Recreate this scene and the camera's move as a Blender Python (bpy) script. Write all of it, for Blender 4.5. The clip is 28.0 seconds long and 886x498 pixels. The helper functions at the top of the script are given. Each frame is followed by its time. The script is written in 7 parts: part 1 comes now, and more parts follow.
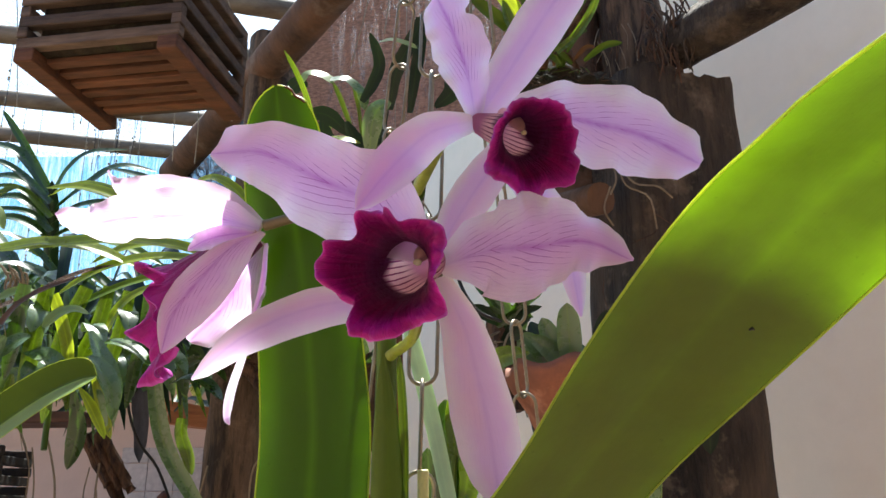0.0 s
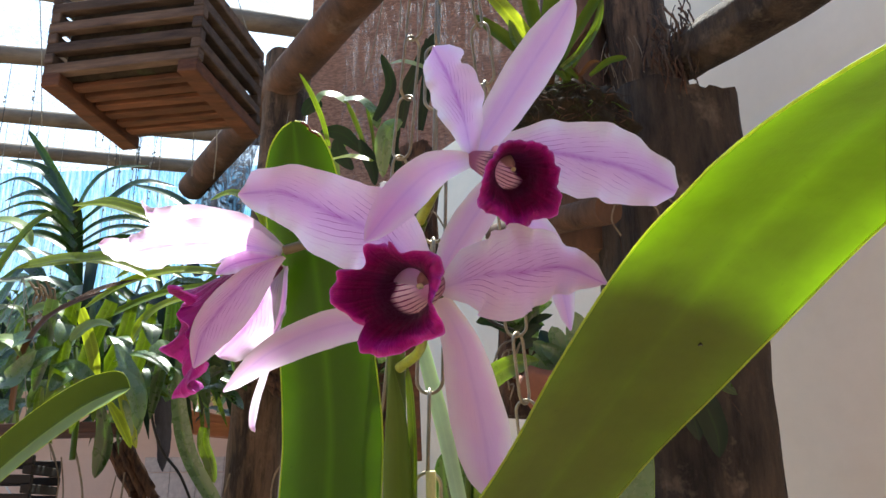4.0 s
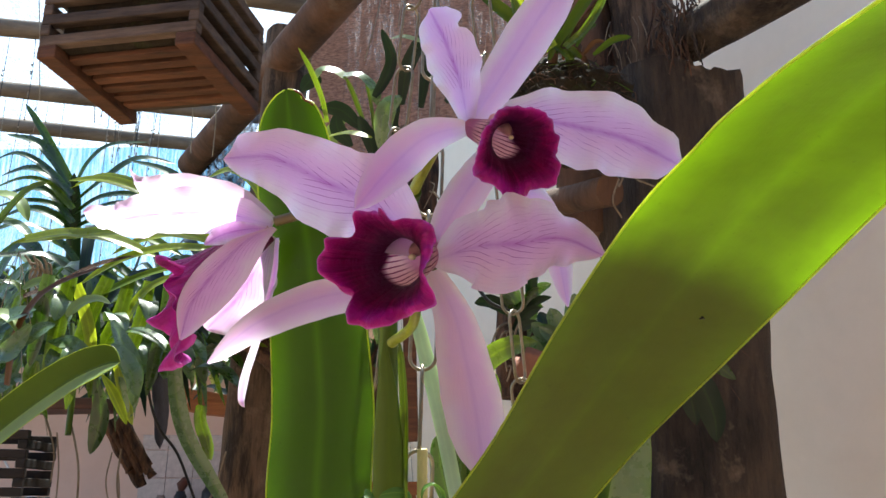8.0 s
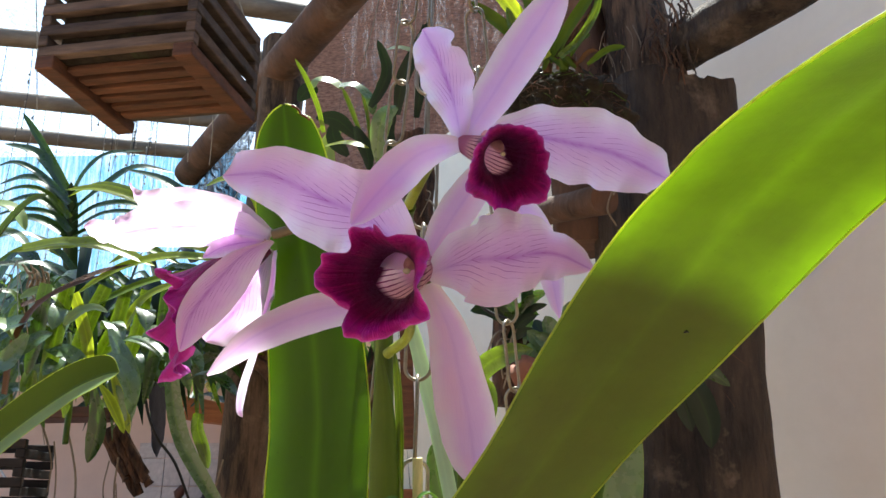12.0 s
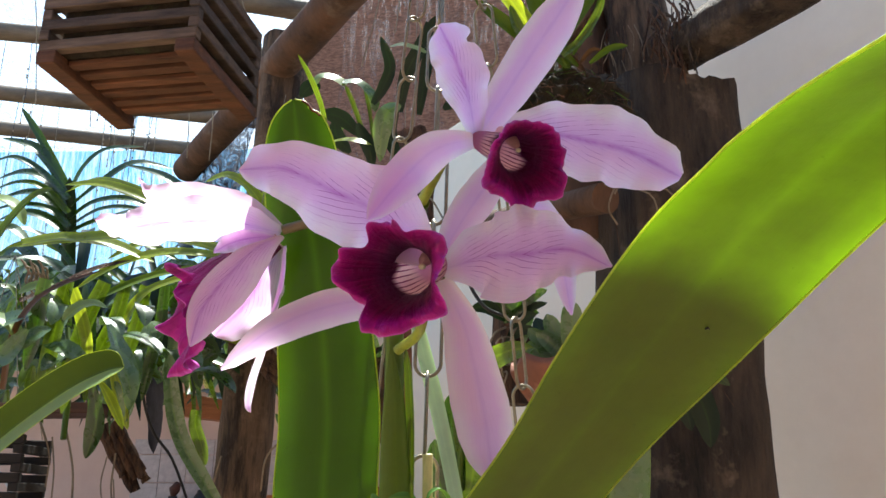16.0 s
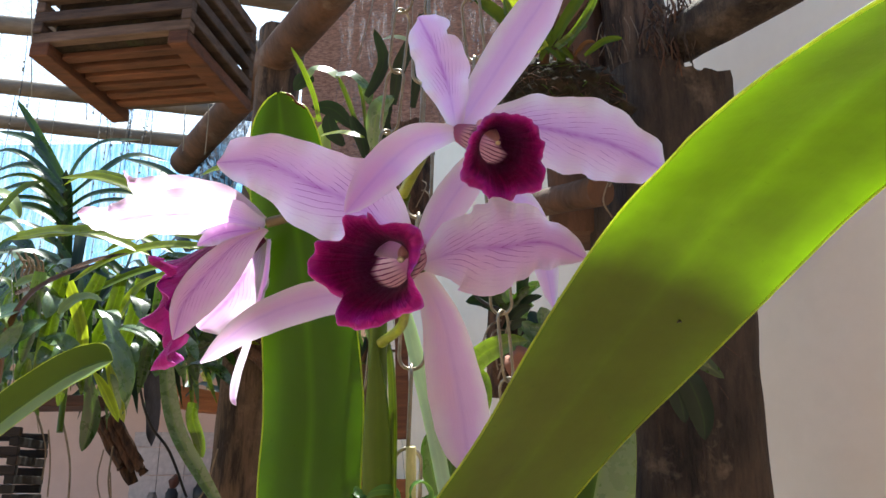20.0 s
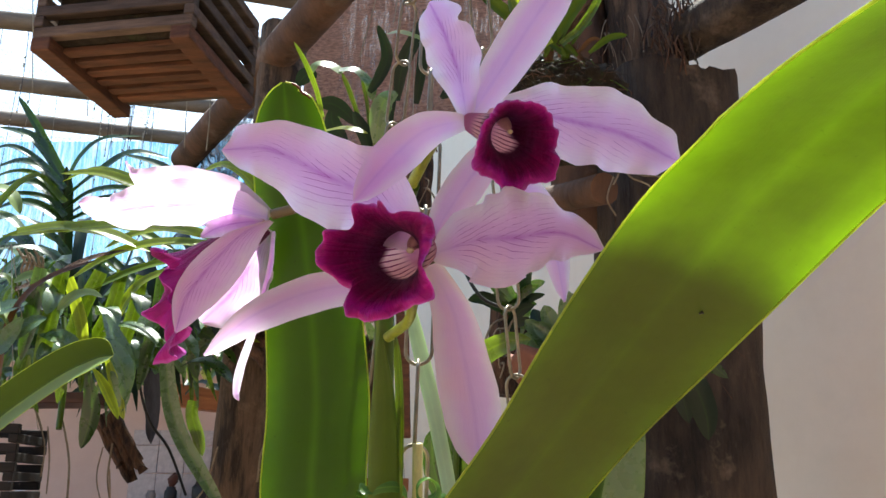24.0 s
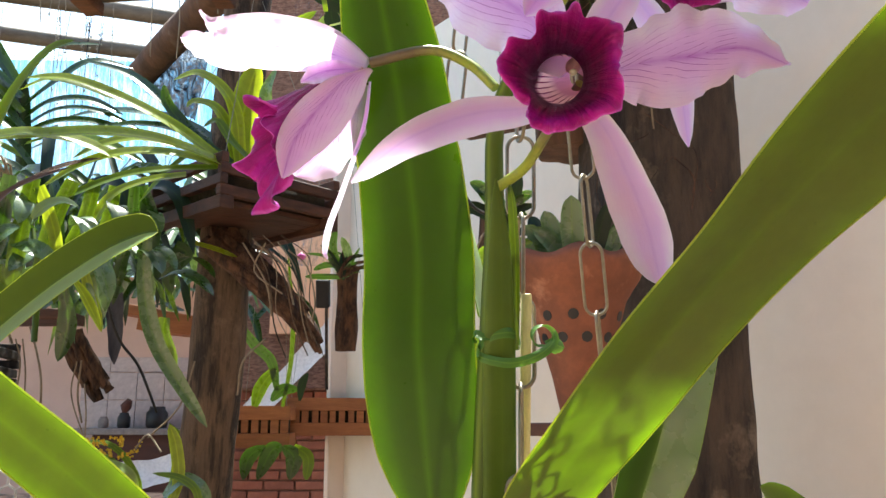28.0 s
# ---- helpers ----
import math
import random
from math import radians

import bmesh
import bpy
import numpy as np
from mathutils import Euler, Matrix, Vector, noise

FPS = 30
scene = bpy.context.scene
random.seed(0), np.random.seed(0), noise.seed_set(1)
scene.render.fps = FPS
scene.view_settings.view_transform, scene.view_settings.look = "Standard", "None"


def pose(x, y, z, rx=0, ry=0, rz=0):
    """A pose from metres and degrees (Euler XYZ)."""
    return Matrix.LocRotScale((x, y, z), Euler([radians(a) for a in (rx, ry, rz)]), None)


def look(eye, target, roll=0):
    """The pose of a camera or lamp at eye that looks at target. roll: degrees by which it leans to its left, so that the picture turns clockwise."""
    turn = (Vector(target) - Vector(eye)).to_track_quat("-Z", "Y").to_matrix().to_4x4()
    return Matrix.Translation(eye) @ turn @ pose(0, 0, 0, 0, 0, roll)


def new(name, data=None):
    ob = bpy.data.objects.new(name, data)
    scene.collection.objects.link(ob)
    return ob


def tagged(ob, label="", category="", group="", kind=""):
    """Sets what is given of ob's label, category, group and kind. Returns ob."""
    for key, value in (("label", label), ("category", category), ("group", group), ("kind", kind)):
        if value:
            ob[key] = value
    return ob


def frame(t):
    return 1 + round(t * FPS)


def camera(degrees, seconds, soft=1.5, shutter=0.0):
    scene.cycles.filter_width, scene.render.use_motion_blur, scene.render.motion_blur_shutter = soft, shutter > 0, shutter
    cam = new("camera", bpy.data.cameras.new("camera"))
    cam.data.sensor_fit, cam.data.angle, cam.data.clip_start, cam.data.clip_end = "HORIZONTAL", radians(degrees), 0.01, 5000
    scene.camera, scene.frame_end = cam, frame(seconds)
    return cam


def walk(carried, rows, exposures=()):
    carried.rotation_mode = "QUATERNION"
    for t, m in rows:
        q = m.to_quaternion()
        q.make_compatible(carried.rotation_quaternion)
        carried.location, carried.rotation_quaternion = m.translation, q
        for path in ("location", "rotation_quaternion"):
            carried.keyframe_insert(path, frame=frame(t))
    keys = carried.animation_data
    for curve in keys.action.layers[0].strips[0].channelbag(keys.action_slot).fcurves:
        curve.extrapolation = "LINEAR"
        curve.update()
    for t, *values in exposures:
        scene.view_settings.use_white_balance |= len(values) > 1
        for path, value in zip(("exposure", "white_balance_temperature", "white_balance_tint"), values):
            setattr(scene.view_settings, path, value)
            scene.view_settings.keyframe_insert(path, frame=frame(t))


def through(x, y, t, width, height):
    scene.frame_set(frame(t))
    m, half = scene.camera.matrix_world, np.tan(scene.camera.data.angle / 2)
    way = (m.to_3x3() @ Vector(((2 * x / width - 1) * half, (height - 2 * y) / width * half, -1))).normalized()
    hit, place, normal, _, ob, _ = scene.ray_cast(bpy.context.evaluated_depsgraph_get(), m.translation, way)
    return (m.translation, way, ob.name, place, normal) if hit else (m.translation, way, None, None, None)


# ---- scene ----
cam = camera(57.97, 28.0)
PATH = [
    (0.0, pose(-0.0000, -0.0000, 1.0800, 107.50, -0.00, -0.00)),
    (0.5, pose(0.0037, 0.0045, 1.0819, 107.25, 0.18, 0.38)),
    (1.0, pose(0.0053, 0.0046, 1.0819, 107.37, 0.16, 1.01)),
    (1.5, pose(0.0026, 0.0057, 1.0846, 107.91, 0.12, 0.93)),
    (2.0, pose(0.0056, -0.0079, 1.0807, 107.92, 0.56, 0.96)),
    (2.5, pose(0.0080, -0.0246, 1.0755, 108.25, 0.38, 1.75)),
    (4.5, pose(0.0098, -0.0519, 1.0734, 107.65, 0.32, 1.06)),
    (5.0, pose(0.0175, -0.0483, 1.0724, 107.20, 0.20, 0.81)),
    (5.5, pose(0.0184, -0.0400, 1.0725, 107.14, 0.15, 1.16)),
    (6.0, pose(0.0176, -0.0376, 1.0742, 107.48, 0.20, 1.60)),
    (6.5, pose(0.0135, -0.0369, 1.0741, 107.73, 0.54, 1.34)),
    (7.0, pose(0.0104, -0.0381, 1.0722, 107.46, 0.21, 1.43)),
    (7.5, pose(0.0138, -0.0378, 1.0701, 107.05, -0.57, 1.55)),
    (8.0, pose(0.0124, -0.0340, 1.0724, 106.78, -0.37, 1.17)),
    (8.5, pose(0.0068, -0.0355, 1.0726, 106.78, -0.53, 1.01)),
    (9.0, pose(0.0050, -0.0370, 1.0718, 106.93, -0.24, 0.64)),
    (9.5, pose(0.0121, -0.0357, 1.0743, 107.22, 0.13, 0.61)),
    (10.0, pose(0.0190, -0.0398, 1.0723, 107.17, -0.12, 1.23)),
    (10.5, pose(0.0135, -0.0430, 1.0728, 107.21, -0.29, 1.15)),
    (11.0, pose(0.0050, -0.0394, 1.0727, 107.06, -0.20, 0.50)),
    (11.5, pose(0.0050, -0.0415, 1.0733, 107.14, -0.15, 0.61)),
    (12.0, pose(0.0142, -0.0451, 1.0732, 107.24, -0.14, 1.00)),
    (12.5, pose(0.0219, -0.0439, 1.0742, 107.43, -0.05, 1.48)),
    (14.5, pose(0.0171, -0.0436, 1.0753, 107.38, -0.26, 0.97)),
    (15.0, pose(0.0149, -0.0433, 1.0744, 107.49, -0.32, 1.20)),
    (15.5, pose(0.0103, -0.0406, 1.0741, 107.27, -0.18, 0.84)),
    (16.0, pose(0.0042, -0.0446, 1.0720, 107.12, -0.44, 0.62)),
    (16.5, pose(0.0059, -0.0432, 1.0723, 106.86, -0.42, 0.61)),
    (17.0, pose(0.0078, -0.0416, 1.0722, 107.02, -0.54, 0.72)),
    (17.5, pose(0.0069, -0.0420, 1.0724, 106.95, -0.33, 0.69)),
    (18.0, pose(0.0093, -0.0450, 1.0704, 106.49, -0.30, 0.33)),
    (18.5, pose(0.0200, -0.0518, 1.0735, 106.57, -0.07, 0.21)),
    (19.0, pose(0.0250, -0.0483, 1.0744, 106.60, -0.24, 0.90)),
    (19.5, pose(0.0202, -0.0443, 1.0723, 106.32, -0.49, 1.14)),
    (20.0, pose(0.0151, -0.0440, 1.0723, 106.61, -0.40, 0.62)),
    (20.5, pose(0.0060, -0.0331, 1.0713, 106.49, -0.69, 0.32)),
    (21.0, pose(0.0036, -0.0321, 1.0719, 106.53, -0.84, 0.39)),
    (21.5, pose(0.0071, -0.0359, 1.0724, 106.87, -0.78, 0.78)),
    (23.5, pose(0.0098, -0.0327, 1.0710, 106.46, -0.66, 0.38)),
    (24.0, pose(0.0097, -0.0328, 1.0708, 106.60, -0.69, 0.54)),
    (24.5, pose(0.0054, -0.0272, 1.0675, 105.95, -1.03, -0.10)),
    (25.0, pose(0.0086, -0.0270, 1.0663, 105.60, -0.93, -0.29)),
    (25.5, pose(0.0116, -0.0288, 1.0666, 105.67, -0.58, 0.21)),
    (26.0, pose(0.0101, -0.0229, 1.0646, 105.54, -0.98, 0.63)),
    (26.5, pose(0.0022, -0.0247, 1.0658, 105.90, -1.15, 0.69)),
    (27.0, pose(-0.0241, -0.0221, 1.0583, 104.96, -1.26, 0.28)),
    (27.2, pose(-0.0406, -0.0168, 1.0524, 104.13, -1.75, -0.08)),
    (27.6, pose(-0.0755, -0.0130, 1.0379, 103.19, -1.24, -2.08)),
    (28.0, pose(-0.0962, -0.0077, 1.0200, 101.89, -0.14, -3.49)),
]
walk(cam, PATH, exposures=((0, 1.4, 6180, 3.5), (26.5, 1.42, 6180, 3.5), (28, 1.76, 6350, 2)))

# ---- sky and sun ----
SUN_UP, SUN_TURN = radians(68), radians(4)
world = bpy.data.worlds.new("sky")
scene.world = world
world.use_nodes = True
sky = world.node_tree.nodes.new("ShaderNodeTexSky")
sky.sky_type, sky.sun_disc = "NISHITA", False
sky.sun_elevation, sky.sun_rotation = SUN_UP, SUN_TURN
world.node_tree.links.new(sky.outputs[0], world.node_tree.nodes["Background"].inputs[0])
world.node_tree.nodes["Background"].inputs[1].default_value = 0.122
lamp = bpy.data.lights.new("sun", "SUN")
lamp.energy, lamp.angle, lamp.color = 5.0, radians(0.9), (1.0, 0.95, 0.88)
sun = new("sun", lamp)
sun_way = Vector((math.sin(SUN_TURN) * math.cos(SUN_UP), math.cos(SUN_TURN) * math.cos(SUN_UP), math.sin(SUN_UP)))
sun.matrix_world = look(sun_way * 20, (0, 0, 0))

# ---- small tools ----
def lin(r, g, b):
    """Linear colour from 0-255 values."""
    f = lambda c: c / 12.92 if c <= 0.04045 else ((c + 0.055) / 1.055) ** 2.4
    return (f(r / 255), f(g / 255), f(b / 255), 1.0)


ORIGIN = {}


def thing(name, at, label, category, group="", kind=""):
    """An Empty at the thing's base."""
    ob = new(name)
    ob.empty_display_size = 0.05
    ob.location = at
    ORIGIN[ob.name] = Vector(at)
    return tagged(ob, label, category, group, kind)


def part(name, bm, material, parent=None, label="", smooth=True):
    """Links a bmesh, in world places, as one mesh object under a thing or a part."""
    mesh = bpy.data.meshes.new(name)
    base = ORIGIN[parent.name] if parent else Vector((0, 0, 0))
    if parent:
        bmesh.ops.translate(bm, verts=bm.verts, vec=-base)
    for face in bm.faces:
        face.smooth = smooth
    bm.to_mesh(mesh)
    bm.free()
    for m in (material if isinstance(material, (list, tuple)) else [material]):
        mesh.materials.append(m)
    ob = new(name, mesh)
    if parent:
        ob.parent = parent
    ORIGIN[ob.name] = base
    return tagged(ob, label)


def solid(name, bm, material, label, category, group="", kind="", smooth=True):
    """One mesh that is a whole thing."""
    return tagged(part(name, bm, material, None, "", smooth), label, category, group, kind)


def uv_layer(bm):
    return bm.loops.layers.uv.get("UVMap") or bm.loops.layers.uv.new("UVMap")


def V(*p):
    return Vector(p)


def curve_point(pts, s):
    """Catmull-Rom through pts at s in 0..1."""
    n = len(pts) - 1
    x = min(max(s, 0.0), 1.0) * n
    i = min(int(x), n - 1)
    t = x - i
    p1, p2 = pts[i], pts[i + 1]
    p0 = pts[i - 1] if i > 0 else p1 * 2 - p2
    p3 = pts[i + 2] if i + 2 <= n else p2 * 2 - p1
    return 0.5 * ((2 * p1) + (p2 - p0) * t + (2 * p0 - 5 * p1 + 4 * p2 - p3) * t * t + (3 * p1 - p0 - 3 * p2 + p3) * t ** 3)


def ramp(table, s):
    """Smooth value of a table of (place, value) pairs."""
    for (a, x), (b, y) in zip(table, table[1:]):
        if s <= b:
            t = (s - a) / (b - a)
            t = t * t * (3 - 2 * t) if len(table) < 4 else t
            return x + (y - x) * t
    return table[-1][1]


PROFILES = {
    "petal": [(0, 0.14), (0.1, 0.34), (0.25, 0.72), (0.42, 0.97), (0.55, 1.0), (0.7, 0.9), (0.83, 0.66), (0.93, 0.36), (1, 0.05)],
    "broad": [(0, 0.16), (0.08, 0.4), (0.2, 0.8), (0.35, 1.0), (0.5, 0.98), (0.65, 0.8), (0.8, 0.5), (0.92, 0.27), (1, 0.04)],
    "flag": [(0, 0.2), (0.12, 0.45), (0.3, 0.8), (0.5, 1.0), (0.7, 0.98), (0.84, 0.82), (0.94, 0.55), (1, 0.12)],
    "banner": [(0, 0.3), (0.12, 0.72), (0.26, 0.98), (0.4, 1.0), (0.55, 0.9), (0.7, 0.74), (0.82, 0.6), (0.91, 0.42), (0.97, 0.2), (1, 0.04)],
    "tail": [(0, 0.42), (0.12, 0.6), (0.3, 0.9), (0.48, 1.0), (0.64, 0.86), (0.76, 0.55), (0.86, 0.24), (0.94, 0.13), (1, 0.06)],
    "sepal": [(0, 0.42), (0.12, 0.6), (0.3, 0.88), (0.5, 1.0), (0.68, 0.92), (0.84, 0.66), (0.94, 0.38), (1, 0.06)],
    "strap": [(0, 0.8), (0.15, 0.9), (0.5, 1.0), (0.75, 0.9), (0.9, 0.6), (0.97, 0.3), (1, 0.05)],
    "leaf": [(0, 0.45), (0.15, 0.75), (0.4, 1.0), (0.7, 0.93), (0.86, 0.74), (0.94, 0.5), (0.98, 0.28), (1, 0.06)],
    "blunt": [(0, 0.5), (0.1, 0.72), (0.25, 0.93), (0.5, 1.0), (0.8, 0.92), (0.9, 0.8), (0.95, 0.62), (0.985, 0.38), (1, 0.14)],
    "round": [(0, 0.5), (0.1, 0.72), (0.25, 0.93), (0.5, 1.0), (0.72, 0.96), (0.84, 0.82), (0.91, 0.64), (0.96, 0.42), (0.985, 0.25), (1, 0.03)],
    "erect": [(0, 0.12), (0.08, 0.25), (0.14, 0.44), (0.167, 0.56), (0.187, 0.68), (0.22, 0.86), (0.25, 0.95), (0.29, 1.0), (0.5, 1.0), (0.75, 0.9), (0.85, 0.78), (0.89, 0.72), (0.92, 0.65), (0.945, 0.57), (0.963, 0.48), (0.977, 0.38), (0.988, 0.28), (0.996, 0.16), (1, 0.04)],
    "arch": [(0, 0.4), (0.1, 0.74), (0.2, 0.96), (0.3, 1.03), (0.45, 1.02), (0.75, 1.0), (0.9, 0.75), (1, 0.2)],
    "oval": [(0, 0.25), (0.15, 0.65), (0.4, 1.0), (0.65, 0.95), (0.85, 0.62), (0.95, 0.32), (1, 0.04)],
}
FACE = (0.0, -0.95, -0.3)


def blade(spine, width, profile="strap", face=FACE, n=22, m=8, cup=0.0, fold=0.0, ruffle=0.0, waves=5.0, rim=0.0, seed=0, twist=0.0, notch=None, bm=None, uneven=0.0, sides=None, split=0):
    """A leaf or petal: a bent sheet round a spine, with a cupped, folded or ruffled section and, where it is thick, a rounded rim."""
    pts = [Vector(p) for p in spine]
    face = Vector(face).normalized()
    rnd = random.Random(seed)
    ph = [rnd.uniform(0, 6.28) for _ in range(6)]
    bm = bm or bmesh.new()
    uv = uv_layer(bm)
    table = PROFILES[profile]
    grid, coords = [], {}
    for i in range(n + 1):
        s = i / n
        p = curve_point(pts, s)
        tan = (curve_point(pts, min(s + 0.02, 1)) - curve_point(pts, max(s - 0.02, 0))).normalized()
        side = tan.cross(face)
        side = side.normalized() if side.length > 1e-4 else Vector((1, 0, 0))
        if sides:
            side = curve_point(sides, s)
            side = (side - tan * side.dot(tan)).normalized()
        if twist:
            side = Matrix.Rotation(radians(twist) * s, 3, tan) @ side
        nor = side.cross(tan).normalized()
        half = width * 0.5 * ramp(table, s)
        row = []
        for j in range(m + 1):
            x = 2 * j / m - 1
            h = half * (1 + uneven * 0.5 * (math.sin(s * 13 + ph[3] + (x > 0) * 2.1) + 0.6 * math.sin(s * 31 + ph[4] + (x > 0) * 1.3)) * abs(x) ** 3)
            for q, s0, w, d in notch or ():
                h *= 1 - d * math.exp(-((s - s0) / w) ** 2) * max(0.0, q * x) ** 1.5
            edge = abs(x) ** 2.4
            r = ruffle * edge * min(1.0, s * 4) * (math.sin(waves * 6.283 * s + ph[0] + (1.7 if x > 0 else 0)) + 0.6 * math.sin(waves * 14.1 * s + ph[1] + (0.9 if x > 0 else 0)))
            off = cup * half * x * x + fold * half * abs(x) + r
            v = bm.verts.new(p + side * (h * x) + nor * off)
            coords[v] = ((x + 1) / 2, s)
            row.append(v)
        grid.append(row)
    for a, b in zip(grid, grid[1:]):
        for j in range(m):
            f = bm.faces.new((a[j], a[j + 1], b[j + 1], b[j]))
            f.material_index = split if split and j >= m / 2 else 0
            for loop in f.loops:
                loop[uv].uv = coords[loop.vert]
    if rim:
        for edge_row in ([r[0].co.copy() for r in grid], [r[-1].co.copy() for r in grid]):
            start = len(bm.faces)
            tube(edge_row, rim, 5, bm=bm, uv_fixed=(0.0, 0.5))
            bm.faces.ensure_lookup_table()
            for f in bm.faces[start:]:
                f.material_index = 1
    return bm


def tube(pts, radius, sides=8, bm=None, uv_fixed=None, caps=True, squash=1.0):
    """A round bar along pts; radius is a number or one for each point."""
    bm = bm or bmesh.new()
    uv = uv_layer(bm)
    pts = [Vector(p) for p in pts]
    radii = radius if isinstance(radius, (list, tuple)) else [radius] * len(pts)
    up = None
    rings = []
    for i, p in enumerate(pts):
        tan = (pts[min(i + 1, len(pts) - 1)] - pts[max(i - 1, 0)]).normalized()
        if up is None:
            up = tan.orthogonal().normalized()
        up = (up - tan * up.dot(tan)).normalized()
        side = tan.cross(up)
        rings.append([bm.verts.new(p + (up * math.cos(a) + side * math.sin(a) * squash) * radii[i]) for a in (6.28319 * k / sides for k in range(sides))])
    for q, (a, b) in enumerate(zip(rings, rings[1:])):
        for k in range(sides):
            f = bm.faces.new((a[k], a[(k + 1) % sides], b[(k + 1) % sides], b[k]))
            for loop, c in zip(f.loops, ((k, q), (k + 1, q), (k + 1, q + 1), (k, q + 1))):
                loop[uv].uv = uv_fixed or (c[0] / sides, c[1] / (len(pts) - 1))
    if caps:
        for f in (bm.faces.new(rings[0][::-1]), bm.faces.new(rings[-1])):
            for e in f.edges:
                e.smooth = False
    return bm


def smooth_line(pts, n=24):
    pts = [Vector(p) for p in pts]
    return [curve_point(pts, i / n) for i in range(n + 1)]


def box(size, m=Matrix(), bevel=0.0, bm=None):
    """A box with softened edges, of that size, at the pose m."""
    made = bmesh.new()
    bmesh.ops.create_cube(made, size=1)
    bmesh.ops.scale(made, verts=made.verts, vec=size)
    if bevel:
        bmesh.ops.bevel(made, geom=made.edges[:], offset=bevel, segments=1, affect="EDGES")
    bmesh.ops.transform(made, verts=made.verts, matrix=m)
    if bm is None:
        return made
    mesh = bpy.data.meshes.new("part")
    made.to_mesh(mesh)
    made.free()
    bm.from_mesh(mesh)
    bpy.data.meshes.remove(mesh)
    return bm


def bar(a, b, wide, high, bevel=0.002, up=(0, 0, 1), bm=None):
    """A squared bar from a to b."""
    a, b = Vector(a), Vector(b)
    x = (b - a).normalized()
    z = (Vector(up) - x * x.dot(Vector(up))).normalized()
    y = z.cross(x)
    m = Matrix((x, y, z)).transposed().to_4x4()
    m.translation = (a + b) / 2
    return box(((b - a).length, wide, high), m, bevel, bm)


def log_between(a, b, r0, r1, n=26, sides=18, rough=0.06, seed=0, flute=0.0, bend=0.0, square=0.0, turn=0.0, ragged=0.0):
    """A knobbly log, round or hewn square."""
    a, b = Vector(a), Vector(b)
    axis = (b - a)
    x = Vector((1, 0, 0)) if abs(axis.normalized().z) > 0.9 else axis.orthogonal().normalized()
    x = (x - axis.normalized() * x.dot(axis.normalized())).normalized()
    y = axis.cross(x).normalized()
    bm = bmesh.new()
    uv = uv_layer(bm)
    rings = []
    for i in range(n + 1):
        s = i / n
        c = a + axis * s + x * bend * math.sin(3.14 * s)
        r = r0 + (r1 - r0) * s
        ring = []
        for k in range(sides):
            t = 6.28319 * k / sides
            q = Vector((math.cos(t) * 1.3, math.sin(t) * 1.3, s * axis.length * 3.0 + seed * 7.3))
            rr = r * (1 + rough * noise.noise(q) * 1.6 + rough * 0.6 * noise.noise(q * 3.1) + flute * math.sin(5 * t + seed))
            if square:
                rr /= (abs(math.cos(t - turn)) ** square + abs(math.sin(t - turn)) ** square) ** (1 / square)
            lift = axis.normalized() * (ragged * (noise.noise(q * 4) + 0.6 * noise.noise(q * 11)) if i == n else 0.0)
            ring.append(bm.verts.new(c + (x * math.cos(t) + y * math.sin(t)) * rr + lift))
        rings.append(ring)
    for q, (ra, rb) in enumerate(zip(rings, rings[1:])):
        for k in range(sides):
            f = bm.faces.new((ra[k], ra[(k + 1) % sides], rb[(k + 1) % sides], rb[k]))
            for loop, c in zip(f.loops, ((k, q), (k + 1, q), (k + 1, q + 1), (k, q + 1))):
                loop[uv].uv = (c[0] / sides, c[1] / n)
    for f in (bm.faces.new(rings[0][::-1]), bm.faces.new(rings[-1])):
        for e in f.edges:
            e.smooth = False
    return bm


# ---- materials ----
def nodes_of(name):
    m = bpy.data.materials.new(name)
    m.use_nodes = True
    t = m.node_tree
    t.nodes.clear()
    out = t.nodes.new("ShaderNodeOutputMaterial")
    return m, t, out


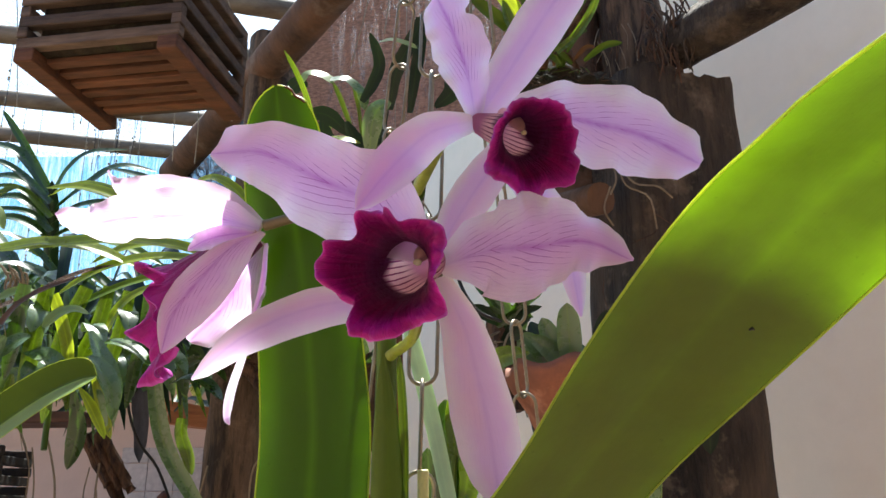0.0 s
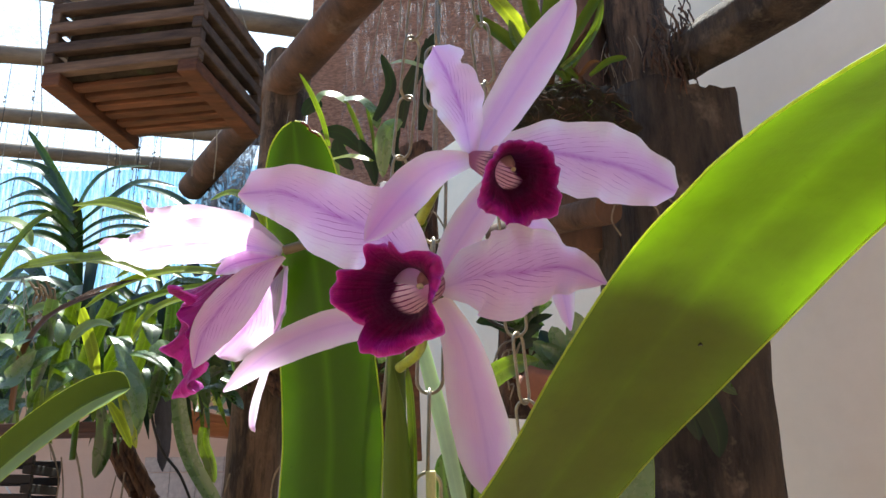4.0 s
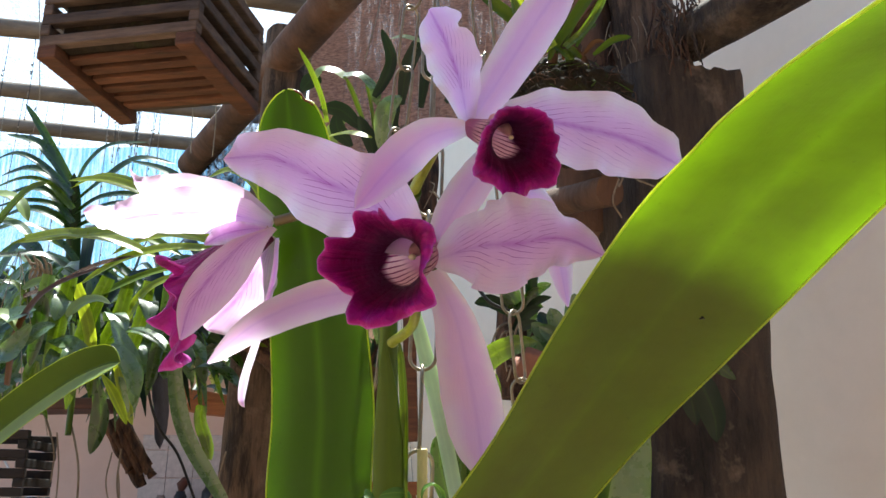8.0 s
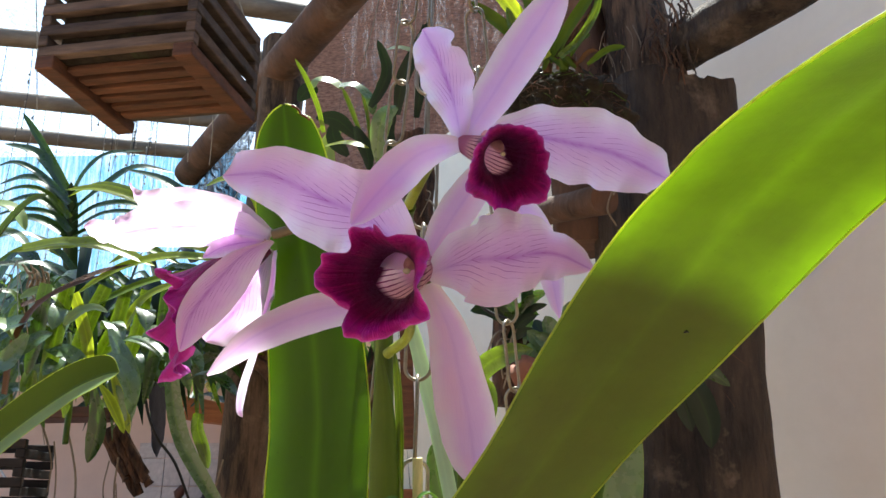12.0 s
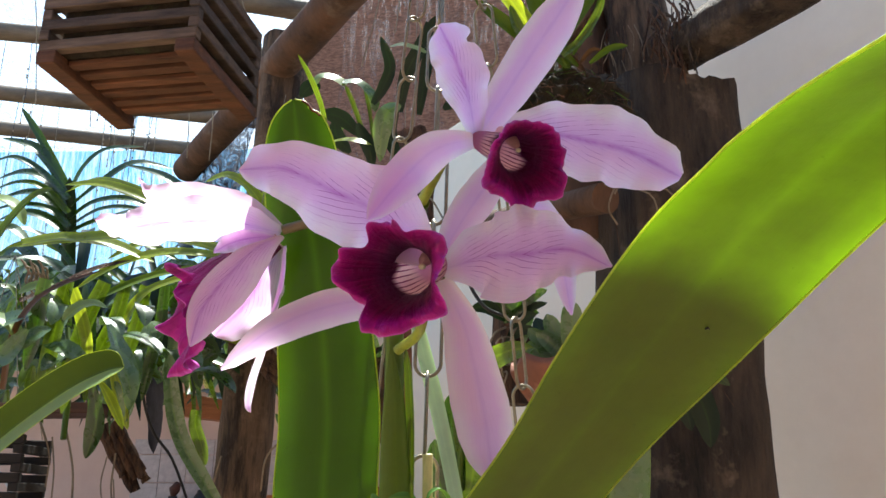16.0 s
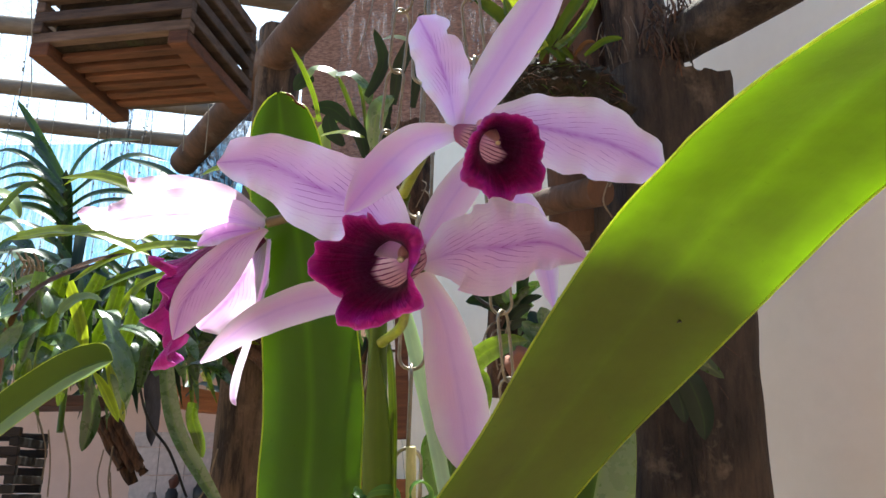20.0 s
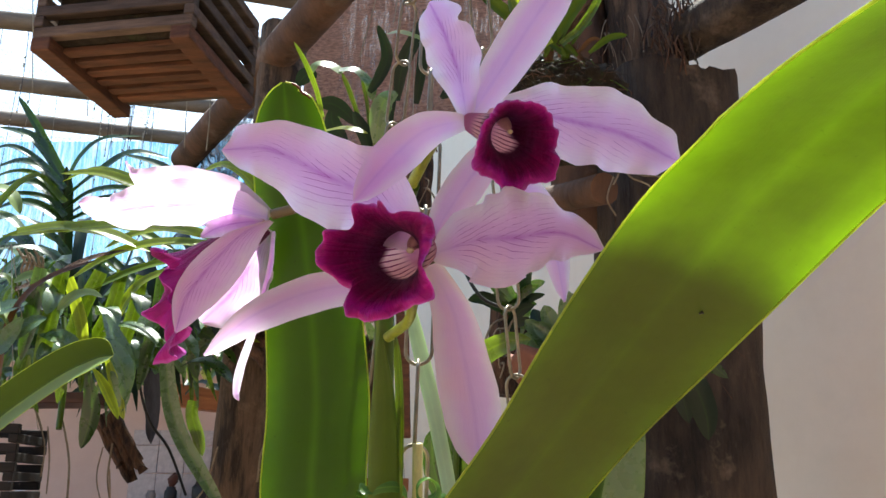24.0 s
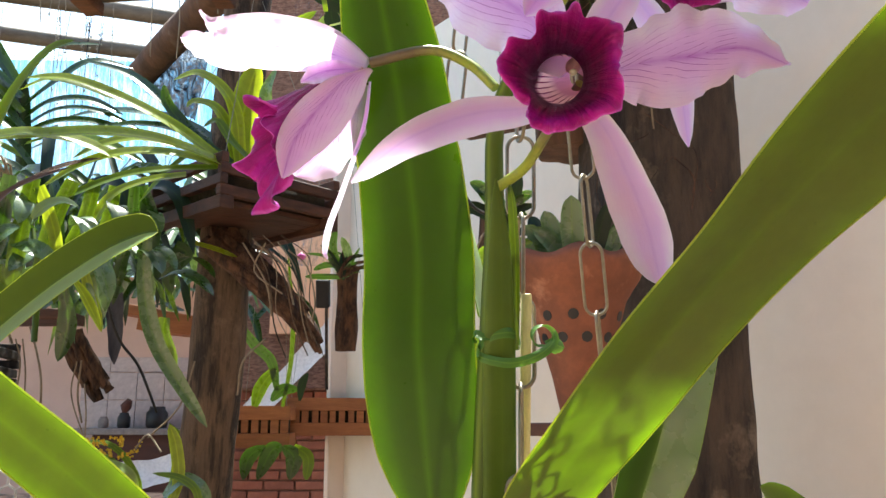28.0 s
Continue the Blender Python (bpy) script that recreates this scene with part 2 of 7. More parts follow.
class Net:
    """Short hand for building a node tree."""

    def __init__(self, tree):
        self.t = tree

    def node(self, kind, **given):
        n = self.t.nodes.new(kind)
        for key, value in given.items():
            n.inputs[key].default_value = value
        return n

    def link(self, a, b):
        self.t.links.new(a, b)

    def math(self, op, a, b=0.0, clamp=False):
        n = self.t.nodes.new("ShaderNodeMath")
        n.operation, n.use_clamp = op, clamp
        for i, v in enumerate((a, b)):
            if isinstance(v, (int, float)):
                n.inputs[i].default_value = v
            else:
                self.link(v, n.inputs[i])
        return n.outputs[0]

    def mix(self, f, a, b):
        n = self.t.nodes.new("ShaderNodeMix")
        n.data_type = "RGBA"
        for i, v in ((0, f), (6, a), (7, b)):
            if isinstance(v, (int, float, tuple)):
                n.inputs[i].default_value = v
            else:
                self.link(v, n.inputs[i])
        return n.outputs[2]

    def noise(self, scale, detail=4.0, rough=0.6, coords=None, stretch=None):
        n = self.node("ShaderNodeTexNoise", Scale=scale, Detail=detail, Roughness=rough)
        if coords is None:
            coords = self.node("ShaderNodeTexCoord").outputs["Object"]
        if stretch:
            mp = self.node("ShaderNodeMapping")
            mp.inputs["Scale"].default_value = stretch
            self.link(coords, mp.inputs["Vector"])
            coords = mp.outputs[0]
        self.link(coords, n.inputs["Vector"])
        return n.outputs["Fac"]

    def ramp(self, f, *stops):
        n = self.t.nodes.new("ShaderNodeValToRGB")
        e = n.color_ramp.elements
        while len(e) < len(stops):
            e.new(0.5)
        for el, (p, c) in zip(e, stops):
            el.position, el.color = p, c if isinstance(c, tuple) else (c, c, c, 1)
        self.link(f, n.inputs[0])
        return n.outputs[0]

    def bump(self, h, strength=0.3, distance=0.002):
        n = self.node("ShaderNodeBump", Strength=strength, Distance=distance)
        self.link(h, n.inputs["Height"])
        return n.outputs[0]


def uv_parts(g):
    n = g.t.nodes.new("ShaderNodeUVMap")
    n.uv_map = "UVMap"
    s = g.node("ShaderNodeSeparateXYZ")
    g.link(n.outputs[0], s.inputs[0])
    return s.outputs[0], s.outputs[1]


def combine_uv(g, x, s):
    """Coordinates drawn out along the leaf."""
    c = g.node("ShaderNodeCombineXYZ")
    g.link(x, c.inputs[0])
    g.link(g.math("MULTIPLY", s, 0.04), c.inputs[1])
    return c.outputs[0]


def leaf_material(name, top, lit, rough=0.35, through=0.45, mark=None, stripes=0.25, scale=40, rib=1.0, spec=0.35, edge=1.0):
    """A waxy leaf that lets light through, with a pale midrib and fine length-wise veins."""
    m, t, out = nodes_of(name)
    g = Net(t)
    x, s = uv_parts(g)
    mid = g.math("ABSOLUTE", g.math("SUBTRACT", x, 0.5))
    blotch = g.ramp(g.noise(scale * 0.5, 5), (0.3, 0.0), (0.75, 1.0))
    vein = g.noise(70, 3, 0.6, coords=combine_uv(g, x, s))
    ribf = g.math("MULTIPLY", g.math("SUBTRACT", 1.0, g.math("MULTIPLY", mid, 16.0), True), 0.45 * rib)
    dark = tuple(c * 0.72 for c in top[:3]) + (1,)
    c = g.mix(blotch, dark, top)
    c = g.mix(g.math("MULTIPLY", vein, stripes), c, tuple(min(1, q * 1.25) for q in top[:3]) + (1,))
    c = g.mix(ribf, c, lit)
    l = g.mix(g.math("MULTIPLY", blotch, 0.35), lit, tuple(q * 0.65 for q in lit[:3]) + (1,))
    l = g.mix(g.math("MULTIPLY", vein, stripes * 0.6), l, tuple(q * 0.8 for q in lit[:3]) + (1,))
    thin = g.ramp(mid, (0.0, 0.82 / edge), (0.035, 0.7 / edge), (0.12, 0.58 / edge), (0.27, 0.62), (0.4, edge), (0.47, 1.4 * edge), (0.5, 1.7 * edge))
    l2 = g.node("ShaderNodeHueSaturation")
    g.link(g.math("MULTIPLY", thin, g.math("ADD", 0.3, g.math("MULTIPLY", g.noise(scale * 1.1, 5, 0.65), 1.35))), l2.inputs["Value"])
    g.link(l, l2.inputs["Color"])
    l = g.mix(g.math("MULTIPLY", ribf, 0.8), l2.outputs[0], lit)
    speck = g.ramp(g.noise(scale * 11, 2), (0.7, 0.0), (0.75, 1.0))
    c = g.mix(g.math("MULTIPLY", speck, 0.45), c, tuple(q * 0.45 for q in top[:3]) + (1,))
    l = g.mix(g.math("MULTIPLY", speck, 0.3), l, tuple(q * 0.5 for q in lit[:3]) + (1,))
    if mark:
        spot = g.ramp(g.noise(scale * 4, 3), (0.64, 0.0), (0.7, 1.0))
        c = g.mix(g.math("MULTIPLY", spot, 0.6), c, mark)
    p = g.node("ShaderNodeBsdfPrincipled", Roughness=rough)
    p.inputs["Specular IOR Level"].default_value = spec
    g.link(c, p.inputs["Base Color"])
    g.link(g.bump(g.math("ADD", g.math("MULTIPLY", vein, 0.25), g.noise(scale * 3, 3)), 0.15, 0.001), p.inputs["Normal"])
    g.link(g.math("ADD", rough - 0.08, g.math("MULTIPLY", g.noise(scale, 4), 0.2)), p.inputs["Roughness"])
    tr = g.node("ShaderNodeBsdfTranslucent")
    g.link(l, tr.inputs["Color"])
    mx = g.node("ShaderNodeMixShader", Fac=through)
    g.link(p.outputs[0], mx.inputs[1])
    g.link(tr.outputs[0], mx.inputs[2])
    g.link(mx.outputs[0], out.inputs[0])
    return m


def petal_material(name, pale, deep, veins=1.0, through=0.5, glow=None):
    """Thin petal: a deeper midrib, fine branching veins and paler edges, with form shading worked into the contrast."""
    m, t, out = nodes_of(name)
    g = Net(t)
    x, s = uv_parts(g)
    wob = g.math("MULTIPLY", g.math("SUBTRACT", g.noise(60, 3), 0.5), 0.05)
    mid = g.math("ABSOLUTE", g.math("ADD", g.math("SUBTRACT", x, 0.5), wob))
    line = g.math("SUBTRACT", g.math("MULTIPLY", s, 9.0), g.math("MULTIPLY", mid, 14.0))
    line = g.math("ADD", line, g.math("MULTIPLY", g.noise(22, 2), 2.2))
    saw = g.math("ABSOLUTE", g.math("SUBTRACT", g.math("FRACT", line), 0.5))
    thin = g.math("SUBTRACT", 1.0, g.math("MULTIPLY", saw, 12.0), True)
    broken = g.ramp(g.noise(85, 5), (0.42, 0.05), (0.56, 1.0))
    zone = g.math("MULTIPLY", g.math("SUBTRACT", 1.25, g.math("MULTIPLY", mid, 2.7), True), g.ramp(s, (0.06, 0.0), (0.2, 1.0), (0.7, 0.8), (0.95, 0.0)))
    vein = g.math("MULTIPLY", g.math("MULTIPLY", thin, broken), g.math("MULTIPLY", zone, 1.0 * veins))
    rib = g.math("SUBTRACT", 1.0, g.math("MULTIPLY", mid, 17.0), True)
    # wide deeper band beside the rib, standing in for shading of the form
    soft = g.math("SUBTRACT", 1.0, g.math("MULTIPLY", mid, 4.6), True)
    rib = g.math("MULTIPLY", g.math("ADD", g.math("MULTIPLY", g.math("MULTIPLY", rib, g.ramp(g.noise(70, 4), (0.3, 0.4), (0.6, 1.0))), 0.6), g.math("MULTIPLY", soft, 0.3)), g.ramp(s, (0.0, 0.35), (0.45, 1.0), (0.97, 0.9), (1.0, 0.4)))
    grain = g.math("MULTIPLY", g.math("ADD", g.math("SINE", g.math("ADD", g.math("MULTIPLY", x, 150.0), g.math("MULTIPLY", g.noise(40, 3), 14.0))), 1.0), 0.02)
    patch = g.ramp(g.noise(26, 5, 0.7), (0.38, 0.0), (0.66, 1.0))
    base = g.mix(patch, pale, tuple(0.86 * q + 0.14 * w for q, w in zip(pale[:3], deep[:3])) + (1,))
    # near-white edges, part own colour, part painted highlight
    base = g.mix(g.math("MULTIPLY", g.ramp(g.math("ADD", mid, g.math("MULTIPLY", g.math("SUBTRACT", g.noise(38, 4), 0.5), 0.35)), (0.2, 0.0), (0.44, 1.0)), 0.92), base, lin(255, 246, 255))
    base = g.mix(g.math("MULTIPLY", g.ramp(x, (0.5, 0.0), (0.62, 1.0)), g.ramp(g.noise(30, 3), (0.3, 0.15), (0.6, 0.5))), base, lin(255, 204, 230))
    c = g.mix(g.math("ADD", g.math("MULTIPLY", rib, 0.4 + 0.5 * veins), grain), base, deep)
    c = g.mix(g.math("MULTIPLY", vein, 1.4, True), c, lin(172, 40, 176))
    c = g.mix(g.ramp(s, (0.0, 0.55), (0.14, 0.0)), c, lin(240, 232, 206))
    p = g.node("ShaderNodeBsdfPrincipled", Roughness=0.38)
    p.inputs["Specular IOR Level"].default_value = 0.45
    p.inputs["Sheen Weight"].default_value = 0.15
    g.link(c, p.inputs["Base Color"])
    h = g.math("ADD", g.math("MULTIPLY", grain, 4.0), g.noise(300, 2))
    h = g.math("ADD", h, g.math("ADD", g.math("MULTIPLY", g.noise(90, 4, 0.6, coords=combine_uv(g, x, s)), 1.6), g.math("MULTIPLY", vein, -0.8)))
    g.link(g.bump(h, 0.75, 0.002), p.inputs["Normal"])
    tr = g.node("ShaderNodeBsdfTranslucent")
    g.link(g.mix(0.22, c, glow or deep), tr.inputs["Color"])
    mx = g.node("ShaderNodeMixShader", Fac=through)
    g.link(p.outputs[0], mx.inputs[1])
    g.link(tr.outputs[0], mx.inputs[2])
    g.link(mx.outputs[0], out.inputs[0])
    return m


def lip_material(name):
    """Velvety crimson trumpet; its throat is pale with purple stripes, its rim colour includes light on the lobes."""
    m, t, out = nodes_of(name)
    g = Net(t)
    x, s = uv_parts(g)
    n = g.noise(45, 4)
    stripe = g.math("SINE", g.math("ADD", g.math("MULTIPLY", x, 157.0), g.math("ADD", g.math("MULTIPLY", s, 9.0), g.math("MULTIPLY", n, 4.0))))
    throat = g.mix(g.math("MULTIPLY", g.ramp(stripe, (0.55, 0.0), (0.86, 1.0)), g.ramp(s, (0.14, 0.0), (0.24, 1.0))), g.mix(g.ramp(s, (0.14, 0.0), (0.22, 1.0)), lin(206, 140, 176), lin(242, 206, 208)), lin(132, 20, 92))
    deep = g.mix(g.ramp(n, (0.3, 0.0), (0.7, 1.0)), lin(76, 0, 44), lin(118, 0, 74))
    fine = g.math("ABSOLUTE", g.math("SINE", g.math("ADD", g.math("MULTIPLY", x, 75.0), g.math("MULTIPLY", n, 6.0))))
    deep = g.mix(g.math("MULTIPLY", g.math("SUBTRACT", 1.0, g.math("MULTIPLY", fine, 3.0), True), 0.6), deep, lin(56, 0, 30))
    streak = g.noise(26, 4, 0.65, coords=combine_uv(g, g.math("MULTIPLY", x, 2.0), g.math("MULTIPLY", s, 0.5)))
    deep = g.mix(g.math("MULTIPLY", g.ramp(streak, (0.48, 0.0), (0.66, 1.0)), 0.6), deep, lin(148, 6, 92))
    deep = g.mix(g.ramp(s, (0.4, 1.0), (0.55, 0.0)), deep, lin(60, 0, 30))
    rim = g.mix(g.ramp(s, (0.97, 0.0), (0.99, 1.0)), lin(168, 6, 136), lin(200, 84, 192))
    # magenta rim; sun on the lower lobes is painted in as extra width
    edge = g.mix(g.math("MULTIPLY", g.math("MAXIMUM", g.ramp(s, (0.68, 0.0), (0.86, 0.55), (0.965, 1.0)), g.math("MULTIPLY", g.ramp(g.math("ADD", s, g.math("MULTIPLY", streak, 0.2)), (0.76, 0.0), (0.92, 0.85)), g.ramp(x, (0.45, 0.0), (0.56, 1.0), (0.8, 1.0), (0.9, 0.0)))), g.ramp(g.noise(60, 3), (0.3, 0.45), (0.62, 1.0))), deep, rim)
    upper = g.ramp(x, (0.0, 1.0), (0.47, 1.0), (0.54, 0.0), (0.95, 0.0), (1.0, 1.0))
    inner = g.ramp(g.math("ADD", g.math("ADD", s, g.math("MULTIPLY", upper, 0.07)), g.math("MULTIPLY", n, 0.06)), (0.36, 0.0), (0.42, 1.0))
    c = g.mix(inner, throat, edge)
    p = g.node("ShaderNodeBsdfPrincipled", Roughness=0.5)
    p.inputs["Specular IOR Level"].default_value = 0.3
    p.inputs["Sheen Weight"].default_value = 0.06
    p.inputs["Sheen Tint"].default_value = lin(230, 70, 200)
    g.link(c, p.inputs["Base Color"])
    g.link(g.bump(g.math("ADD", g.math("ADD", g.math("MULTIPLY", fine, 0.5), g.math("MULTIPLY", streak, 2.5)), g.math("ADD", g.math("MULTIPLY", g.noise(220, 3), 0.6), g.math("MULTIPLY", n, 3.0))), 0.6, 0.002), p.inputs["Normal"])
    tr = g.node("ShaderNodeBsdfTranslucent")
    g.link(g.mix(g.math("MULTIPLY", inner, 0.45), c, lin(156, 0, 120)), tr.inputs["Color"])
    mx = g.node("ShaderNodeMixShader")
    g.link(g.ramp(inner, (0.0, 0.55), (1.0, 0.06)), mx.inputs[0])
    g.link(p.outputs[0], mx.inputs[1])
    g.link(tr.outputs[0], mx.inputs[2])
    g.link(mx.outputs[0], out.inputs[0])
    return m


def plain_material(name, a, b, rough=0.6, scale=20, metal=0.0, bump=0.3, dist=0.002, stretch=None, spec=0.4, extra=None, vary=0.0, lo=0.3, hi=0.7, grime=0.4):
    """Two-tone noise at two scales with relief; extra: a third colour in spots; vary: change from piece to piece."""
    m, t, out = nodes_of(name)
    g = Net(t)
    big = g.noise(scale, 6, 0.65, stretch=stretch)
    small = g.noise(scale * 7, 5, 0.6, stretch=stretch)
    c = g.mix(g.ramp(big, (lo, 0.0), (hi, 1.0)), a, b)
    c = g.mix(g.math("MULTIPLY", g.ramp(small, (0.35, 1.0), (0.6, 0.0)), grime), c, tuple(q * 0.55 for q in a[:3]) + (1,))
    if extra:
        c = g.mix(g.math("MULTIPLY", g.ramp(g.noise(scale * 0.6, 5, 0.7), (0.55, 0.0), (0.68, 1.0)), 0.8), c, extra)
    if vary:
        r = g.node("ShaderNodeObjectInfo").outputs["Random"]
        hsv = g.node("ShaderNodeHueSaturation")
        g.link(g.math("ADD", 1.0 - vary, g.math("MULTIPLY", r, 2 * vary)), hsv.inputs["Value"])
        g.link(c, hsv.inputs["Color"])
        c = hsv.outputs[0]
    p = g.node("ShaderNodeBsdfPrincipled", Roughness=rough, Metallic=metal)
    p.inputs["Specular IOR Level"].default_value = spec
    g.link(c, p.inputs["Base Color"])
    g.link(g.math("ADD", rough - 0.1, g.math("MULTIPLY", small, 0.2)), p.inputs["Roughness"])
    g.link(g.bump(g.math("ADD", big, g.math("MULTIPLY", small, 0.5)), bump, dist), p.inputs["Normal"])
    g.link(p.outputs[0], out.inputs[0])
    return m


def stalk_material(name):
    """A round stalk, fresh green at the stem and brownish towards the flower."""
    m, t, out = nodes_of(name)
    g = Net(t)
    x, s = uv_parts(g)
    n = g.noise(70, 4)
    c = g.mix(g.ramp(g.math("ADD", s, g.math("MULTIPLY", g.math("SUBTRACT", n, 0.5), 0.4)), (0.35, 0.0), (0.8, 1.0)), lin(146, 160, 44), lin(104, 90, 62))
    c = g.mix(g.math("MULTIPLY", g.ramp(g.noise(260, 3), (0.5, 0.0), (0.65, 1.0)), 0.25), c, lin(84, 84, 40))
    p = g.node("ShaderNodeBsdfPrincipled", Roughness=0.38)
    p.inputs["Subsurface Weight"].default_value = 0.15
    p.inputs["Subsurface Radius"].default_value = (0.004, 0.004, 0.001)
    g.link(c, p.inputs["Base Color"])
    g.link(g.bump(n, 0.15, 0.001), p.inputs["Normal"])
    g.link(p.outputs[0], out.inputs[0])
    return m


def net_material(name, thread, cover, scale, streak, light=0.4):
    """Knitted shade cloth: threads that scatter light, holes between them."""
    m, t, out = nodes_of(name)
    g = Net(t)
    co = g.node("ShaderNodeTexCoord").outputs["Object"]
    s = g.node("ShaderNodeSeparateXYZ")
    g.link(co, s.inputs[0])
    grain = g.noise(scale, 3, 0.6, stretch=(1, 1, 0.35))
    fold = g.noise(streak, 4, 0.6, stretch=(1.0, 1.0, 0.12))
    f = g.math("ADD", cover, g.math("ADD", g.math("MULTIPLY", g.math("SUBTRACT", grain, 0.5), 1.6), g.math("MULTIPLY", g.math("SUBTRACT", fold, 0.5), 1.1)), True)
    run = g.ramp(g.noise(streak * 9, 4, 0.7, stretch=(1.0, 1.0, 0.06)), (0.42, 0.0), (0.62, 1.0))
    col = g.mix(run, thread, tuple((1 - light) * q + light for q in thread[:3]) + (1,))
    f = g.math("ADD", f, g.math("MULTIPLY", g.math("SUBTRACT", run, 0.5), 0.35), True)
    d = g.node("ShaderNodeBsdfDiffuse")
    tl = g.node("ShaderNodeBsdfTranslucent")
    g.link(col, d.inputs[0])
    g.link(col, tl.inputs[0])
    both = g.node("ShaderNodeMixShader", Fac=0.6)
    g.link(d.outputs[0], both.inputs[1])
    g.link(tl.outputs[0], both.inputs[2])
    tp = g.node("ShaderNodeBsdfTransparent")
    mx = g.node("ShaderNodeMixShader")
    g.link(f, mx.inputs[0])
    g.link(tp.outputs[0], mx.inputs[1])
    g.link(both.outputs[0], mx.inputs[2])
    g.link(mx.outputs[0], out.inputs[0])
    return m


M_LEAF = leaf_material("orchid leaf", lin(86, 93, 30), lin(90, 124, 0), through=0.36, scale=30, rib=0.12)
M_MARGIN = leaf_material("leaf margin", lin(120, 130, 56), lin(214, 226, 90), through=0.42, stripes=0.0)
M_LEAF_THICK = leaf_material("thick erect leaf", lin(50, 80, 4), lin(84, 126, 0), rough=0.3, through=0.14, scale=26, rib=0.6, spec=0.28, edge=1.45)
M_LEAF_FROST = leaf_material("frosted pale leaf", lin(178, 200, 168), lin(160, 196, 120), rough=0.5, through=0.3, stripes=0.15, rib=0.0)
# pale underside whose colour also carries sunlight
M_LEAF_PALE = leaf_material("pale underside and sunlit leaf", lin(134, 156, 94), lin(150, 180, 60), through=0.22)
M_LEAF_BG = leaf_material("strap leaf", lin(98, 122, 38), lin(136, 166, 18), rough=0.3, through=0.38, mark=lin(90, 80, 30), spec=0.5)
M_LEAF_DEAD = leaf_material("dead brown leaf", lin(84, 56, 32), lin(110, 70, 30), rough=0.5, through=0.06)
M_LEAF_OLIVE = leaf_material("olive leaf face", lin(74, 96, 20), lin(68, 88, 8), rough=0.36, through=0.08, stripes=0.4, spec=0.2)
# darkest leaf copy, the shade of its places put into the colour
M_LEAF_SHADE = leaf_material("leaf darkened for shade", lin(26, 44, 28), lin(40, 70, 22), rough=0.34, through=0.08, spec=0.3)
# strap leaf copy toned down for the shaded hanging mass
M_LEAF_MID = leaf_material("olive strap leaf", lin(80, 104, 30), lin(116, 144, 16), rough=0.26, through=0.28, mark=lin(90, 80, 30), spec=0.5)
M_LEAF_DARK = leaf_material("dark glossy leaf", lin(38, 64, 20), lin(80, 118, 16), rough=0.27, through=0.24, spec=0.75)
M_LEAF_YELLOW = leaf_material("yellow-green leaf", lin(146, 164, 48), lin(188, 206, 40), rough=0.28, through=0.48, mark=lin(90, 80, 30), spec=0.5)
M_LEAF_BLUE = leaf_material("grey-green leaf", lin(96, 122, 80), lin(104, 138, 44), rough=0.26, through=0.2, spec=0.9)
M_STEM = leaf_material("green stem", lin(78, 100, 26), lin(132, 160, 24), through=0.15, stripes=0.5)
M_SHEATH = leaf_material("leaf sheath", lin(84, 106, 32), lin(140, 172, 20), rough=0.42, through=0.2, stripes=0.8, rib=0.0, spec=0.3)
M_PEDICEL = stalk_material("flower stalk")
M_PETAL = petal_material("veined lilac petal", lin(250, 208, 255), lin(186, 44, 200), 1.0, through=0.72, glow=lin(252, 212, 255))
M_SEPAL = petal_material("smooth lilac sepal", lin(249, 206, 254), lin(214, 140, 226), 0.1, through=0.72, glow=lin(250, 206, 254))
M_LIP = lip_material("crimson lip")
M_COLUMN = plain_material("orchid column", lin(226, 178, 176), lin(214, 156, 164), 0.45, 120, bump=0.1, grime=0.1)
M_ANTHER = plain_material("cream anther cap", lin(252, 246, 222), lin(244, 232, 180), 0.4, 200, bump=0.1, grime=0.0)
M_WIRE = plain_material("galvanised wire", lin(168, 158, 138), lin(120, 110, 92), 0.38, 60, metal=0.85, bump=0.15, dist=0.0005)
M_CRATE = plain_material("weathered slat wood", lin(106, 88, 73), lin(46, 35, 29), 0.75, 11, stretch=(0.6, 2.5, 6.0), bump=0.7, dist=0.004, vary=0.38)
M_CRATE_DARK = plain_material("dark wet slat wood", lin(90, 56, 40), lin(42, 28, 22), 0.6, 9, stretch=(0.6, 2.5, 6.0), bump=0.5, dist=0.004, vary=0.3)
M_CRATE_RUST = plain_material("rust-brown slat wood", lin(124, 80, 52), lin(62, 40, 28), 0.75, 12, stretch=(0.6, 2.5, 6.0), bump=0.6, dist=0.004, vary=0.3)
M_CRATE_BLACK = plain_material("blackened slat wood", lin(40, 32, 27), lin(14, 12, 11), 0.7, 14, stretch=(0.6, 2.5, 6.0), bump=0.6, vary=0.25)
M_CRATE_NEW = plain_material("orange new slat wood", lin(176, 112, 66), lin(140, 84, 50), 0.65, 12, stretch=(0.6, 2.0, 5.0), bump=0.3, vary=0.12)
M_LOG = plain_material("old brown log", lin(116, 84, 62), lin(52, 38, 30), 0.85, 9, stretch=(1, 1, 0.35), bump=0.7, dist=0.012, extra=lin(120, 104, 90))
M_LOG_DARK = plain_material("dark weathered post", lin(80, 66, 53), lin(30, 25, 22), 0.85, 10, stretch=(1.5, 1.5, 0.35), bump=1.0, dist=0.016, extra=lin(122, 106, 88), lo=0.4, hi=0.62)
M_LOG_GREY = plain_material("grey bark", lin(106, 86, 68), lin(42, 33, 26), 0.85, 15, stretch=(1.6, 1.6, 0.25), bump=1.0, dist=0.014, extra=lin(128, 106, 86), lo=0.44, hi=0.57)
